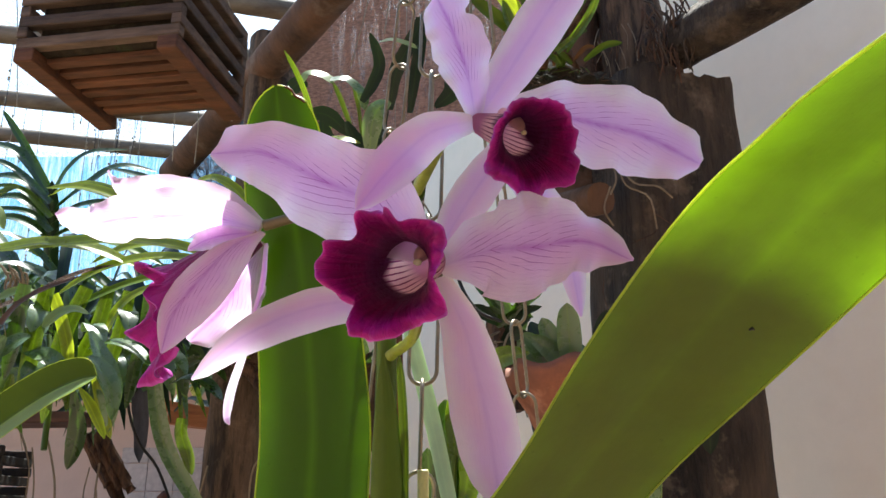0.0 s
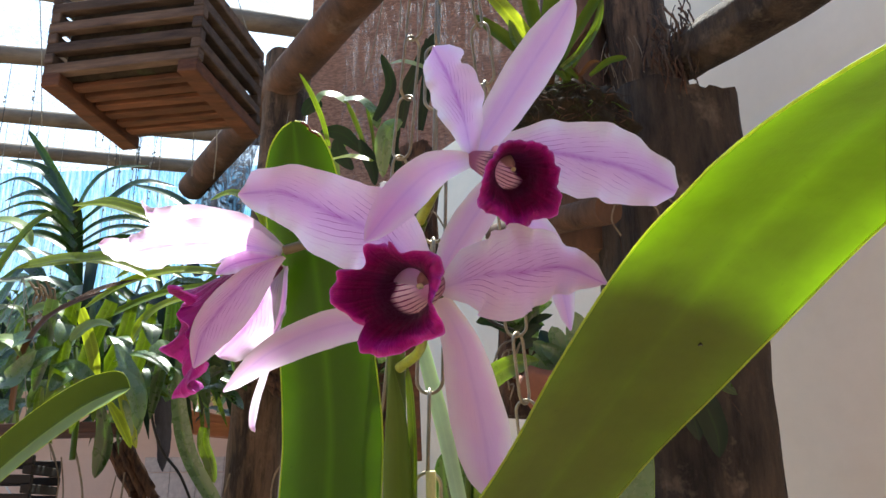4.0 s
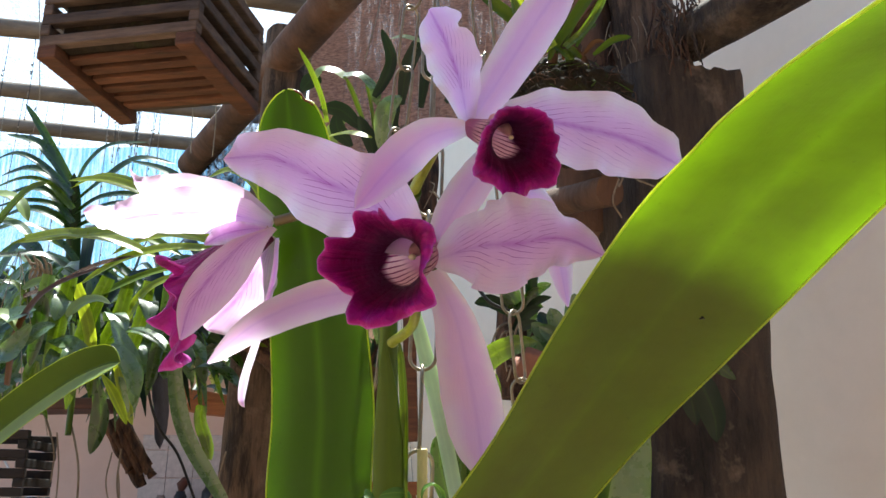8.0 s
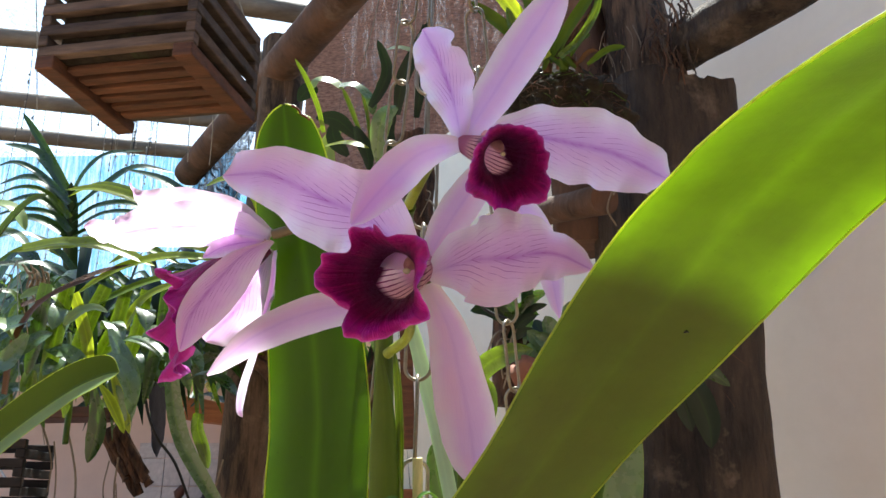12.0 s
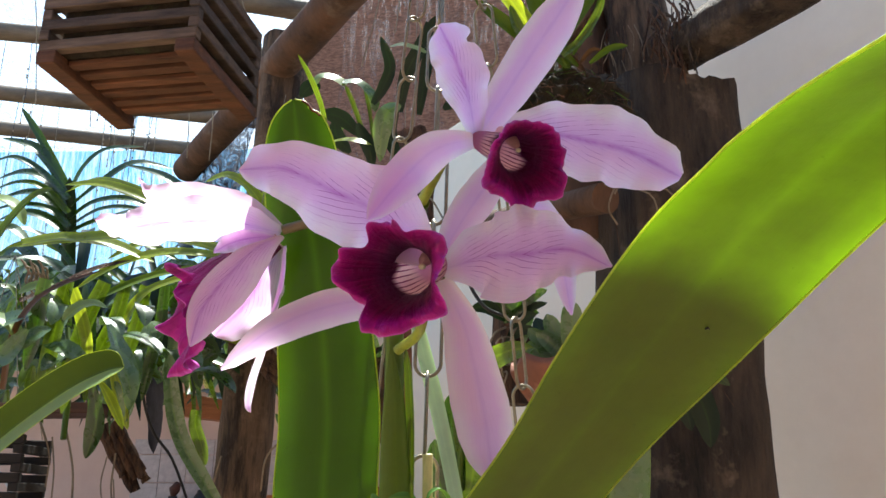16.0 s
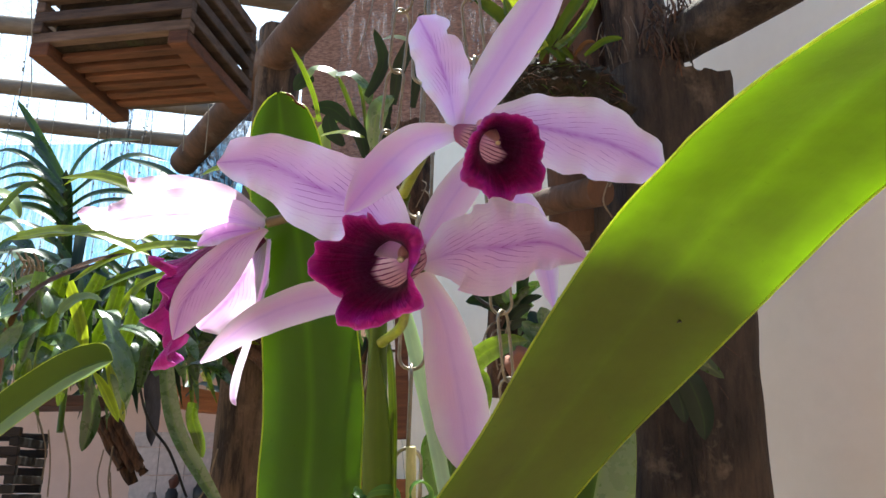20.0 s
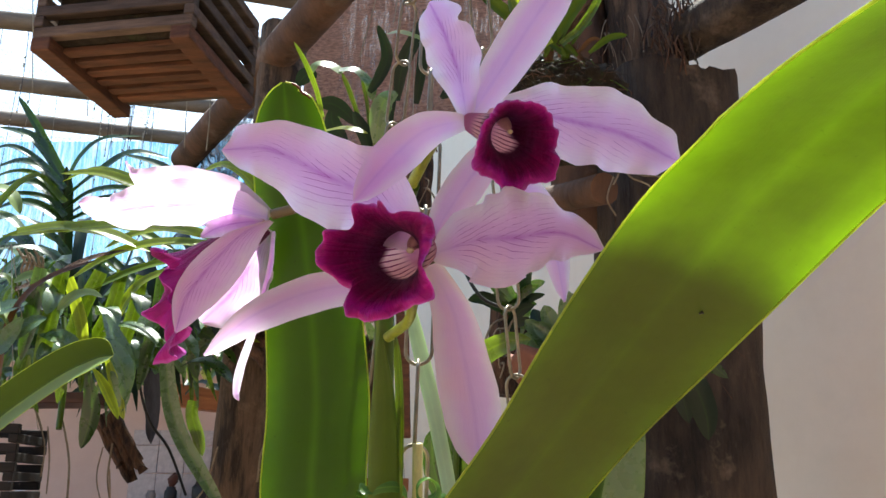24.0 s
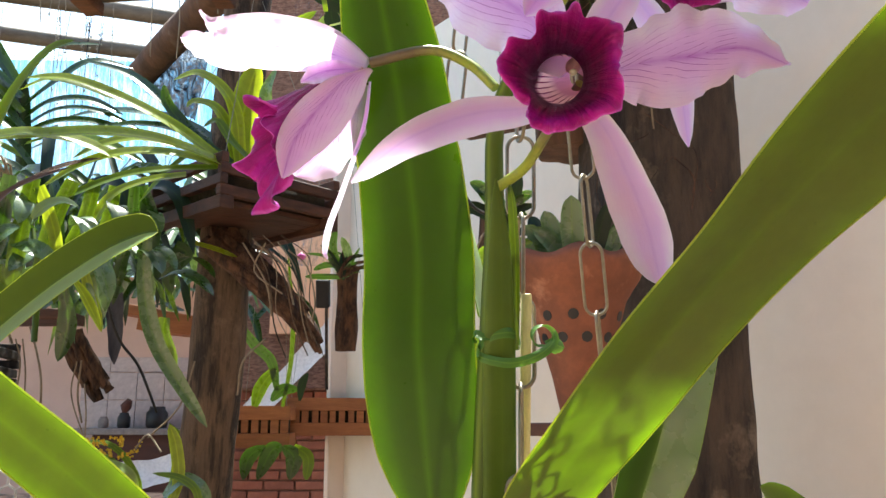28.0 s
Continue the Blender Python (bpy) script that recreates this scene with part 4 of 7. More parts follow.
flower(orchid, None, [
    ("sepal", [(-0.117, 0.487, 1.246), (-0.144, 0.492, 1.266), (-0.180, 0.502, 1.276), (-0.211, 0.512, 1.281), (-0.229, 0.520, 1.291), (-0.239, 0.527, 1.305)], 0.026, "tail", dict(face=(-0.1, -0.8, -0.55), cup=-0.5, fold=0.1, ruffle=0.0012, uneven=0.05, seed=13)),
    ("petal", [(-0.118, 0.486, 1.247), (-0.150, 0.471, 1.250), (-0.185, 0.454, 1.243), (-0.207, 0.444, 1.236), (-0.223, 0.433, 1.237)], 0.0315, "banner", dict(face=(-0.1, -0.8, -0.5), cup=-0.4, fold=0.15, ruffle=0.0032, waves=3.6, seed=14, uneven=0.1, notch=((-1, 0.8, 0.04, 0.25), (-1, 0.9, 0.02, 0.3), (1, 0.86, 0.025, 0.2)))),
    ("petal", [(-0.115, 0.483, 1.244), (-0.130, 0.467, 1.228), (-0.146, 0.459, 1.204), (-0.159, 0.460, 1.184), (-0.166, 0.467, 1.163)], 0.041, "petal", dict(face=(-0.3, -1, 0.25), cup=-0.28, seed=15)),
    ("petal", [(-0.120, 0.509, 1.245), (-0.134, 0.516, 1.223), (-0.146, 0.517, 1.202), (-0.165, 0.514, 1.179)], 0.043, "flag", dict(face=(-0.2, -0.8, -0.5), cup=0.15, ruffle=0.003, waves=2.0, seed=16, uneven=0.14, notch=((1, 0.78, 0.025, 0.4), (1, 0.62, 0.02, 0.3), (1, 0.45, 0.02, 0.2), (1, 0.9, 0.015, 0.3)))),
    ("petal", [(-0.120, 0.485, 1.244), (-0.135, 0.480, 1.241), (-0.148, 0.476, 1.236), (-0.158, 0.472, 1.228)], 0.014, "petal", dict(face=(-0.2, -0.7, -0.5), cup=0.1, ruffle=0.001, seed=19, uneven=0.05)),
    ("sepal", [(-0.115, 0.495, 1.240), (-0.119, 0.508, 1.213), (-0.133, 0.531, 1.176), (-0.143, 0.544, 1.152), (-0.146, 0.549, 1.135), (-0.144, 0.551, 1.129)], 0.011, "sepal", dict(face=(0.89, -0.45, 0.2), cup=0.0, seed=17)),
], dict(base=(-0.121, 0.493, 1.244), throat=(-0.157, 0.494, 1.217), mouth=(-0.186, 0.493, 1.188), facing=(-0.86, -0.5, -0.06), r_throat=0.011, r_mouth=0.0225, seed=18, tall=1.5, spin=0.0, frill=0.0055, inner=0.46, lobes=((4.7, 0.22, 0.75), (1.6, 0.1, 0.5), (0.0, 0.12, 0.6))),
    ((-0.119, 0.488, 1.244), (-0.146, 0.488, 1.229), 0.005))

# flower stalks and stem
STEM_TOP = Vector((-0.014, 0.389, 1.234))
stalk([(-0.039, 0.526, 0.925), (-0.038, 0.507, 1.013), (-0.034, 0.482, 1.131), (-0.033, 0.466, 1.208), STEM_TOP], (0.0085, 0.0048), orchid, "stem", M_STEM)
stalk([(-0.032, 0.473, 1.162), (-0.018, 0.458, 1.170), (-0.012, 0.420, 1.177), (-0.001, 0.379, 1.191)], (0.0034, 0.0028), orchid, "flower_stalk", label="green stalk turning brown towards the flower")
stalk([(-0.035, 0.461, 1.223), (-0.051, 0.470, 1.243), (-0.076, 0.479, 1.256), (-0.115, 0.486, 1.249)], (0.0031, 0.0037), orchid, "flower_stalk", label="green stalk turning brown towards the flower")
stalk([STEM_TOP, (-0.006, 0.374, 1.244), (0.005, 0.395, 1.274), (0.017, 0.379, 1.268)], (0.0032, 0.0028), orchid, "flower_stalk", label="green stalk turning brown towards the flower")
SHEATH = [(-0.0288, 0.5120, 0.9644), (-0.0297, 0.5030, 0.9991), (-0.0305, 0.4940, 1.0335), (-0.0314, 0.4840, 1.0675), (-0.0323, 0.4760, 1.0945), (-0.0327, 0.4700, 1.1216), (-0.0332, 0.4670, 1.1347), (-0.0345, 0.4640, 1.1508), (-0.0355, 0.4620, 1.1636)]
SHEATH_WIDTH = [0.0224, 0.0224, 0.022, 0.0208, 0.0185, 0.0148, 0.0118, 0.0068, 0.0008]


def sheath_mesh(line, widths):
    """A flattened sleeve round the stem, keeled in front and closing in a point."""
    bm = bmesh.new()
    uv = uv_layer(bm)
    rows = []
    for k in range(49):
        s = k / 48
        c = curve_point([Vector(q) for q in line], s)
        w = curve_point([Vector((q, 0, 0)) for q in widths], s).x * 0.5
        ring = []
        for j in range(20):
            a = 6.28319 * j / 20
            x, d = math.cos(a), math.sin(a)
            keel = 0.0009 * math.exp(-((x - 0.82) / 0.1) ** 2) if d < 0 else 0.0
            ring.append((bm.verts.new(c + V(0.97, 0.24, 0) * (w * x) + V(-0.24, 0.97, 0) * (w * 0.42 * d - keel)), x * 0.5 + 0.5))
        rows.append(ring)
    for i, (p, q) in enumerate(zip(rows, rows[1:])):
        for j in range(20):
            vs = (p[j], p[(j + 1) % 20], q[(j + 1) % 20], q[j])
            f = bm.faces.new([v for v, x in vs])
            for loop, (v, x), r in zip(f.loops, vs, (i, i, i + 1, i + 1)):
                loop[uv].uv = (x, r / 48)
    return bm


part("sheath", sheath_mesh(SHEATH, SHEATH_WIDTH), M_SHEATH, orchid, "flat olive-green sheath round the stem, pointed above")
part("sheath_fold", blade([(-0.0209, 0.4820, 1.0605), (-0.0213, 0.4780, 1.0949), (-0.0221, 0.4740, 1.1227), (-0.0237, 0.4700, 1.1469), (-0.0259, 0.4680, 1.1627)], 0.0065, "leaf", face=(-0.6, -1, 0), cup=0.5, n=24), M_STEM, orchid, "bright inner fold of the sheath")

# thick leaves
part("leaf", blade([(-0.066, 0.522, 0.926), (-0.072, 0.518, 0.970), (-0.081, 0.510, 1.062), (-0.082, 0.512, 1.130), (-0.094, 0.510, 1.225), (-0.109, 0.501, 1.303), (-0.116, 0.495, 1.355)], 0.0742, "erect", face=(-0.25, -1, 0.05), cup=-0.12, fold=0.06, n=110, m=16, rim=0.0006, notch=((1, 0.972, 0.01, 0.3), (1, 0.62, 0.006, 0.02))), [M_LEAF_THICK, M_MARGIN], orchid, "broad erect leaf with a nicked tip")
part("leaf", blade([(-0.05, 0.495, 0.87), (-0.038, 0.472, 0.93), (-0.011, 0.434, 0.983), (0.008, 0.39, 1.02), (0.031, 0.357, 1.058), (0.058, 0.322, 1.095), (0.081, 0.28, 1.127), (0.1035, 0.227, 1.157), (0.116, 0.184, 1.17), (0.121, 0.13, 1.171), (0.122, 0.06, 1.155), (0.124, 0.0, 1.125)], 0.0722, "arch", cup=0.06, fold=0.05, n=64, m=16, rim=0.0005, sides=[V(36, 22, -2), V(36, 22, -2), V(36, 22, -2), V(36, 22, -1), V(36, 21, -1), V(36, 20, -2), V(35, 10, -3), V(37, -2, 0), V(36, -2, 0), V(36, -2, 0), V(36, -2, 0), V(36, -2, 0)]), [M_LEAF, M_MARGIN], orchid, "long leaf arching forward, lit through from behind")
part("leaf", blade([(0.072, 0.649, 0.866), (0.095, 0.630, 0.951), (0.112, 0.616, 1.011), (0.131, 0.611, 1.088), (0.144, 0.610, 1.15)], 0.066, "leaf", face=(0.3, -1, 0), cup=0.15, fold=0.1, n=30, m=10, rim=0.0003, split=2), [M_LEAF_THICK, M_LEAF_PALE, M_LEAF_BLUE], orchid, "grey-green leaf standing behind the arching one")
part("leaf", blade([(0.015, 0.8, 1.03), (0.003, 0.8, 1.091), (-0.01, 0.8, 1.15), (-0.023, 0.8, 1.202), (-0.034, 0.8, 1.244), (-0.047, 0.8, 1.294)], 0.0185, "strap", face=(0.5, -1, 0), cup=0.2, n=30), M_LEAF_FROST, orchid, "narrow pale leaf standing behind the stake")
part("leaf", blade([(-0.338, 0.407, 1.063), (-0.305, 0.413, 1.029), (-0.267, 0.428, 0.995), (-0.232, 0.443, 0.962), (-0.208, 0.468, 0.932)], 0.037, "blunt", face=(0.1, -0.9, -0.15), cup=0.05, n=30, rim=0.0005), [M_LEAF, M_MARGIN], orchid, "bright leaf reaching in low beside the plant")
part("leaf", blade([(0.25, 0.500, 0.82), (0.215, 0.498, 0.88), (0.17, 0.488, 0.938), (0.146, 0.482, 0.962), (0.124, 0.478, 0.98)], 0.034, "leaf", face=(-0.1, -0.7, 0.6), cup=0.05, fold=0.15, n=26), M_LEAF, orchid, "glossy bright leaf tip")

part("scar", tube(smooth_line([(-0.1095, 0.4925, 1.353), (-0.1045, 0.4925, 1.350), (-0.1015, 0.4927, 1.3455), (-0.0975, 0.492, 1.343), (-0.095, 0.492, 1.3405)], 14), [0.0004 + 0.0007 * abs(math.sin(1.3 * k)) for k in range(15)], 6), M_SCAR, orchid, "dry brown scar on the nicked leaf tip")
part("speck", tube([(0.1026, 0.2640, 1.1346), (0.1036, 0.2636, 1.1352), (0.1044, 0.2638, 1.1347)], [0.0003, 0.0006, 0.0003], 6), M_BLACK, orchid, "small dark speck on the leaf")

# split bamboo stake with a ribbon tie
stake = thing("plant_stake", (-0.008, 0.540, 0.923), "split bamboo stake standing behind the flower stem", "stake")
part("cane", bar((-0.011, 0.534, 0.924), (-0.012, 0.497, 1.098), 0.0068, 0.004, 0.0008, up=(0, -1, 0)), M_BAMBOO, stake)
tie = thing("plant_tie", (-0.032, 0.477, 1.060), "green ribbon tied round stem and stake, ends curled", "plant tie")
part("band", blade([(-0.0441, 0.4900, 1.0631), (-0.0407, 0.4820, 1.0669), (-0.0349, 0.4780, 1.0697), (-0.0265, 0.4780, 1.0708), (-0.0211, 0.4820, 1.0699), (-0.0178, 0.4880, 1.0663), (-0.0176, 0.4940, 1.0605)], 0.0066, "strap", n=50, m=6, cup=0.25, sides=[V(0, 0.15, 1), V(0, 0, 1), V(0.1, 0.1, 1)]), M_TIE, tie)
part("band", blade([(-0.0441, 0.4900, 1.0634), (-0.0445, 0.4860, 1.0575), (-0.0397, 0.4800, 1.0547), (-0.0325, 0.4770, 1.0529), (-0.0254, 0.4760, 1.0522), (-0.0176, 0.4750, 1.0535), (-0.0101, 0.4740, 1.0565), (-0.0038, 0.4740, 1.0607), (0.0005, 0.4760, 1.0657), (0.0005, 0.4790, 1.0711), (-0.0037, 0.4820, 1.0749), (-0.0087, 0.4840, 1.0737), (-0.0106, 0.4820, 1.0686), (-0.0089, 0.4800, 1.0642), (-0.0037, 0.4780, 1.0634), (0.0005, 0.4780, 1.0628)], 0.0064, "strap", n=110, m=6, cup=0.3, sides=[V(0, 0.2, 1), V(0, 0.1, 1), V(0, -0.1, 1), V(-0.1, 0.5, 0.8), V(-0.5, 0.9, 0.2), V(0, 1, 0.5), V(0, 0.8, 0.7)]), M_TIE, tie)
part("curled_end", blade([(-0.0039, 0.4770, 1.0633), (0.0005, 0.4780, 1.0634), (0.0051, 0.4800, 1.0630), (0.0086, 0.4820, 1.0621)], 0.0095, "strap", n=20, m=6, cup=0.35, sides=[V(0, 0.5, 1), V(0.1, 0.2, 1), V(0.2, 0, 1)], uneven=0.15), M_TIE, tie)
part("curled_end", blade([(-0.0437, 0.4870, 1.0569), (-0.0457, 0.4850, 1.0582), (-0.0447, 0.4840, 1.0602)], 0.0072, "strap", n=20, m=6, cup=0.3, sides=[V(0, 0.3, 1), V(0.2, 0.6, 0.8)]), M_TIE, tie)
part("curled_end", blade([(-0.0381, 0.4800, 1.0681), (-0.0430, 0.4800, 1.0681), (-0.0463, 0.4820, 1.0700), (-0.0471, 0.4840, 1.0671), (-0.0446, 0.4850, 1.0658)], 0.006, "strap", n=24, m=6, cup=0.3, sides=[V(0, 0.4, 1), V(0.3, 0.9, 0.5)]), M_TIE, tie)

# ---- hanging chains ----
HOOK = Vector((0.001, 0.534, 1.782))
hook = thing("chain_hook", HOOK, "bent wire hook holding the three chains", "hook")
part("wire", tube(smooth_line([HOOK, HOOK + V(0.004, 0, 0.03), HOOK + V(0, 0, 0.1), V(0.005, 0.57, 2.56), V(0.005, 0.57, 2.6)], 20), 0.0018, 8), M_WIRE, hook)
LINK = 0.056


def link_mesh():
    pts = []
    hl, hw = 0.0295 - 0.009, 0.009
    for i in range(13):
        a = math.pi * i / 12
        pts.append(Vector((hw * math.cos(a), 0, hl + hw * math.sin(a))))
    for i in range(13):
        a = math.pi + math.pi * i / 12
        pts.append(Vector((hw * math.cos(a), 0, -hl + hw * math.sin(a))))
    pts.append(pts[0])
    mesh = bpy.data.meshes.new("link")
    b = tube(pts, 0.00135, 8, caps=False)
    for f in b.faces:
        f.smooth = True
    b.to_mesh(mesh)
    b.free()
    mesh.materials.append(M_WIRE)
    return mesh


LINK_MESH = link_mesh()


def chain(top, bottom, turn, label, phase=0.0):
    top, bottom = Vector(top), Vector(bottom)
    way = (top - bottom).normalized()
    ob = thing("hanging_chain", bottom, label, "chain", "chains that hold the plant")
    n = int((top - bottom).length / LINK)
    rot = way.to_track_quat("Z", "Y").to_matrix().to_4x4()
    for i in range(n + 1):
        l = new("link", LINK_MESH)
        l.parent = ob
        l.matrix_basis = Matrix.Translation(way * (LINK * (i + phase))) @ rot @ pose(0, 0, 0, 0, 0, turn + (90 if i % 2 else 0) + 7 * math.sin(i * 2.3))
        ORIGIN[l.name] = bottom
    return ob


def below(top, through_point, z):
    top, q = Vector(top), Vector(through_point)
    return top + (q - top) * ((top.z - z) / (top.z - q.z))


CHAIN_LABEL = "pale steel chain of long wire links"
chain(HOOK, below(HOOK, (-0.063, 0.625, 1.158), 0.9), 20, CHAIN_LABEL)
chain(HOOK, below(HOOK, (-0.013, 0.508, 1.156), 0.9), -61, CHAIN_LABEL)
chain(HOOK, below(HOOK, (0.056, 0.612, 1.218), 0.9), 10, CHAIN_LABEL, 0.17)

# ---- slatted baskets ----
def slat_basket(name, at, turn, w, d, layers, h, material, label, floor=6, thick=0.022, group="slatted hanging baskets", hang=None, step=1.0, fill=0.0, gap=0.48, under=None):
    """A basket of crossed slats, log-cabin wise, on two runners with floor slats between them."""
    ob = thing(name, at, label, "hanging basket", group)
    rot = Matrix.Translation(Vector(at)) @ Matrix.Rotation(radians(turn), 4, "Z")
    rnd = random.Random(int(abs(at[0]) * 1000))

    def slat(a, b, wide, high, part_name="slat"):
        j = lambda: rnd.uniform(-0.0015, 0.0015)
        a, b = V(a[0] + j(), a[1] + j(), a[2]), V(b[0] + j(), b[1] + j(), b[2] + j())
        bm = bar(a, b, wide, high, 0.0018)
        bmesh.ops.transform(bm, verts=bm.verts, matrix=rot)
        part(part_name, bm, under if part_name != "slat" and under else material, ob, smooth=False)

    for s in (-1, 1):
        slat((s * (w / 2 - thick), -d / 2, h * 0.6), (s * (w / 2 - thick), d / 2, h * 0.6), thick * 1.9, h * 1.2, "runner")
    z = h * 1.2
    for k in range(layers):
        zz = z + h * step * k + h / 2
        for s in (-1, 1):
            if k % 2 == 0:
                slat((-w / 2, s * (d / 2 - thick / 2), zz), (w / 2, s * (d / 2 - thick / 2), zz), thick, h * 0.96)
            else:
                slat((s * (w / 2 - thick / 2), -d / 2, zz), (s * (w / 2 - thick / 2), d / 2, zz), thick, h * 0.96)
    for i in range(floor):
        y = -d / 2 + thick * 1.5 + (d - thick * 3) * (i + 0.5) / floor
        slat((-w / 2 + thick * 2, y, h * 0.85), (w / 2 - thick * 2, y, h * 0.85), (d / floor) * gap, h * 0.5, "floor_slat")
    # dark block added inside, standing in for the shade behind the slats
    if fill:
        bm = box((w - thick * 2.4, d - thick * 2.4, h * layers * step * fill), rot @ Matrix.Translation((0, 0, z + h * layers * step * fill / 2)), 0.01)
        part("filling", bm, M_MOSS, ob, "dark filling that darkens the inside between the slats")
    if hang:
        top = rot @ V(0, 0, hang)
        for sx in (-1, 1):
            for sy in (-1, 1):
                p = rot @ V(sx * (w / 2 - thick), sy * (d / 2 - thick), z + h * step * layers)
                part("hanger_wire", tube([p, top], 0.0012, 5), M_WIRE, ob)
    return ob


slat_basket("slatted_basket", (-0.655, 1.52, 1.907), -9, 0.35, 0.31, 8, 0.0245, M_CRATE, "weathered wooden slat basket hanging from the roof", hang=0.79, fill=0.85, under=M_CRATE_RUST)
slat_basket("slatted_basket", (-0.55, 2.335, 1.56), 43, 0.4, 0.4, 4, 0.03, M_CRATE_DARK, "dark wooden slat basket full of strap-leaved orchids", hang=0.8, gap=0.97, fill=0.6)
slat_basket("slatted_basket", (-1.17, 2.0, 0.98), 12, 0.26, 0.26, 9, 0.022, M_CRATE_BLACK, "dark old slat basket hanging by the wall", hang=0.7)


def block_tray(at, turn, w, d, h, label):
    """A tray of two rails a side with short blocks between them."""
    ob = thing("slatted_tray", at, label, "hanging tray", "slatted trays")
    rot = Matrix.Translation(Vector(at)) @ Matrix.Rotation(radians(turn), 4, "Z")
    rnd = random.Random(int(w * 1000))

    def piece(name, a, b, wide, high, mat=M_CRATE_NEW):
        bm = bar(a, b, wide, high, 0.0018, up=(0, -1, 0) if name == "block" else (0, 0, 1))
        bmesh.ops.transform(bm, verts=bm.verts, matrix=rot)
        part(name, bm, mat, ob, smooth=False)

    r = h * 0.34
    for z in (r / 2, h - r / 2):
        for s in (-1, 1):
            piece("rail", V(-w / 2, s * d / 2, z), V(w / 2, s * d / 2, z), 0.02, r)
            piece("rail", V(s * (w / 2 - 0.01), -d / 2 + 0.012, z), V(s * (w / 2 - 0.01), d / 2 - 0.012, z), 0.02, r)
    n = max(4, int(w / 0.04))
    for s in (-1, 1):
        for i in range(n):
            x = -w / 2 + w * (i + 0.5) / n + rnd.uniform(-0.004, 0.004)
            piece("block", V(x, s * (d / 2 - 0.003), r), V(x, s * (d / 2 - 0.003), h - r), rnd.uniform(0.026, 0.036), 0.014)
    bm = box((w - 0.05, d - 0.05, h * 0.9), rot @ Matrix.Translation((0, 0, h * 0.52)), 0.01)
    part("filling", bm, M_MOSS, ob, "dark filling that darkens the inside between the slats")
    for sx in (-1, 1):
        for sy in (-1, 1):
            p = rot @ V(sx * (w / 2 - 0.02), sy * (d / 2 - 0.02), h)
            part("hanger_wire", tube([p, p + V(-sx * w * 0.3, -sy * d * 0.3, 1.3)], 0.0012, 5), M_WIRE, ob)
    return ob


A, B = Vector((-0.809, 3.595, 0.889)), Vector((-0.549, 3.579, 0.890))
block_tray((A + B) * 0.5 + V(0, 0.16, 0), 2, (B - A).length, 0.32, 0.178, "orange new wooden tray of rails and short blocks, empty")
A, B = Vector((-0.629, 3.884, 0.925)), Vector((-0.203, 3.854, 0.944))
block_tray((A + B) * 0.5 + V(0, 0.2, 0), 4, (B - A).length, 0.36, 0.175, "orange new wooden tray of rails and short blocks with seedlings")

# ---- pot with succulents on a small shelf ----
shelf = thing("post_shelf", (0.25, 1.45, 0.985), "small plank shelf fixed to the thick post", "shelf")
part("board", bar((0.2, 1.36, 1.0), (0.42, 1.74, 1.0), 0.17, 0.022, 0.002), M_CRATE_DARK, shelf, smooth=False)
pot = thing("terracotta_pot", (0.242, 1.45, 1.012), "terracotta orchid pot with a wavy rim and round holes", "pot")


def pot_body():
    bm = bmesh.new()
    prof = [(r * 1.08, z * 1.03) for r, z in ((0.03, 0.0), (0.036, 0.03), (0.046, 0.08), (0.060, 0.13), (0.0745, 0.18), (0.083, 0.21), (0.096, 0.232), (0.108, 0.25), (0.118, 0.275), (0.116, 0.29), (0.104, 0.284), (0.088, 0.255), (0.076, 0.2))]
    rings = []
    n = 72
    for i, (r, z) in enumerate(prof):
        wavy = max(0.0, (z - 0.2) / 0.09)
        rings.append([bm.verts.new(V(0.242, 1.45, 1.012) + V(math.cos(a) * r * (1 + 0.03 * wavy * math.sin(7 * a)), math.sin(a) * r * (1 + 0.03 * wavy * math.sin(7 * a)), z + 0.007 * wavy * math.sin(7 * a + 1.2))) for a in (6.28319 * k / n for k in range(n))])
    for p, q in zip(rings, rings[1:]):
        for k in range(n):
            bm.faces.new((p[k], p[(k + 1) % n], q[(k + 1) % n], q[k]))
    bm.faces.new(rings[0][::-1])
    return bm


body = part("body", pot_body(), M_CLAY, pot)
for k in range(10):
    for row, (z, r) in enumerate(((0.187, 0.0808), (0.148, 0.0688))):
        a = 6.28319 * (k + 0.5 * row) / 10 + 3.14
        c = V(0.242 + math.cos(a) * r, 1.45 + math.sin(a) * r, 1.012 + z)
        d = V(math.cos(a), math.sin(a), -0.3)
        part("hole", tube([c - d * 0.012, c + d * 0.0009], 0.0098, 14), M_BLACK, body, "round dark drainage hole")
succ = thing("succulent_plant", (0.242, 1.45, 1.23), "grey-green succulent orchid standing in the clay pot", "succulent")
rnd = random.Random(4)
for i in range(26):
    a, l = rnd.uniform(0, 6.28), rnd.uniform(0.06, 0.13)
    b = V(0.242 + 0.055 * math.cos(a) * rnd.random(), 1.45 + 0.055 * math.sin(a), 1.285)
    tip = b + V(0.06 * math.cos(a) + rnd.uniform(-0.02, 0.02), 0.05 * math.sin(a), l)
    part("leaf", blade([b, b.lerp(tip, 0.5) + V(0, 0, 0.012), tip], rnd.uniform(0.03, 0.044), "leaf", cup=0.3, n=14, m=6, face=(math.cos(a) * 0.4, -1, 0.1)), (M_LEAF_BLUE, M_LEAF_SHADE, M_LEAF_BLUE)[i % 3], succ)
part("soil", tube([(0.242, 1.45, 1.22), (0.242, 1.45, 1.288)], [0.084, 0.09], 20), M_MOSS, succ)

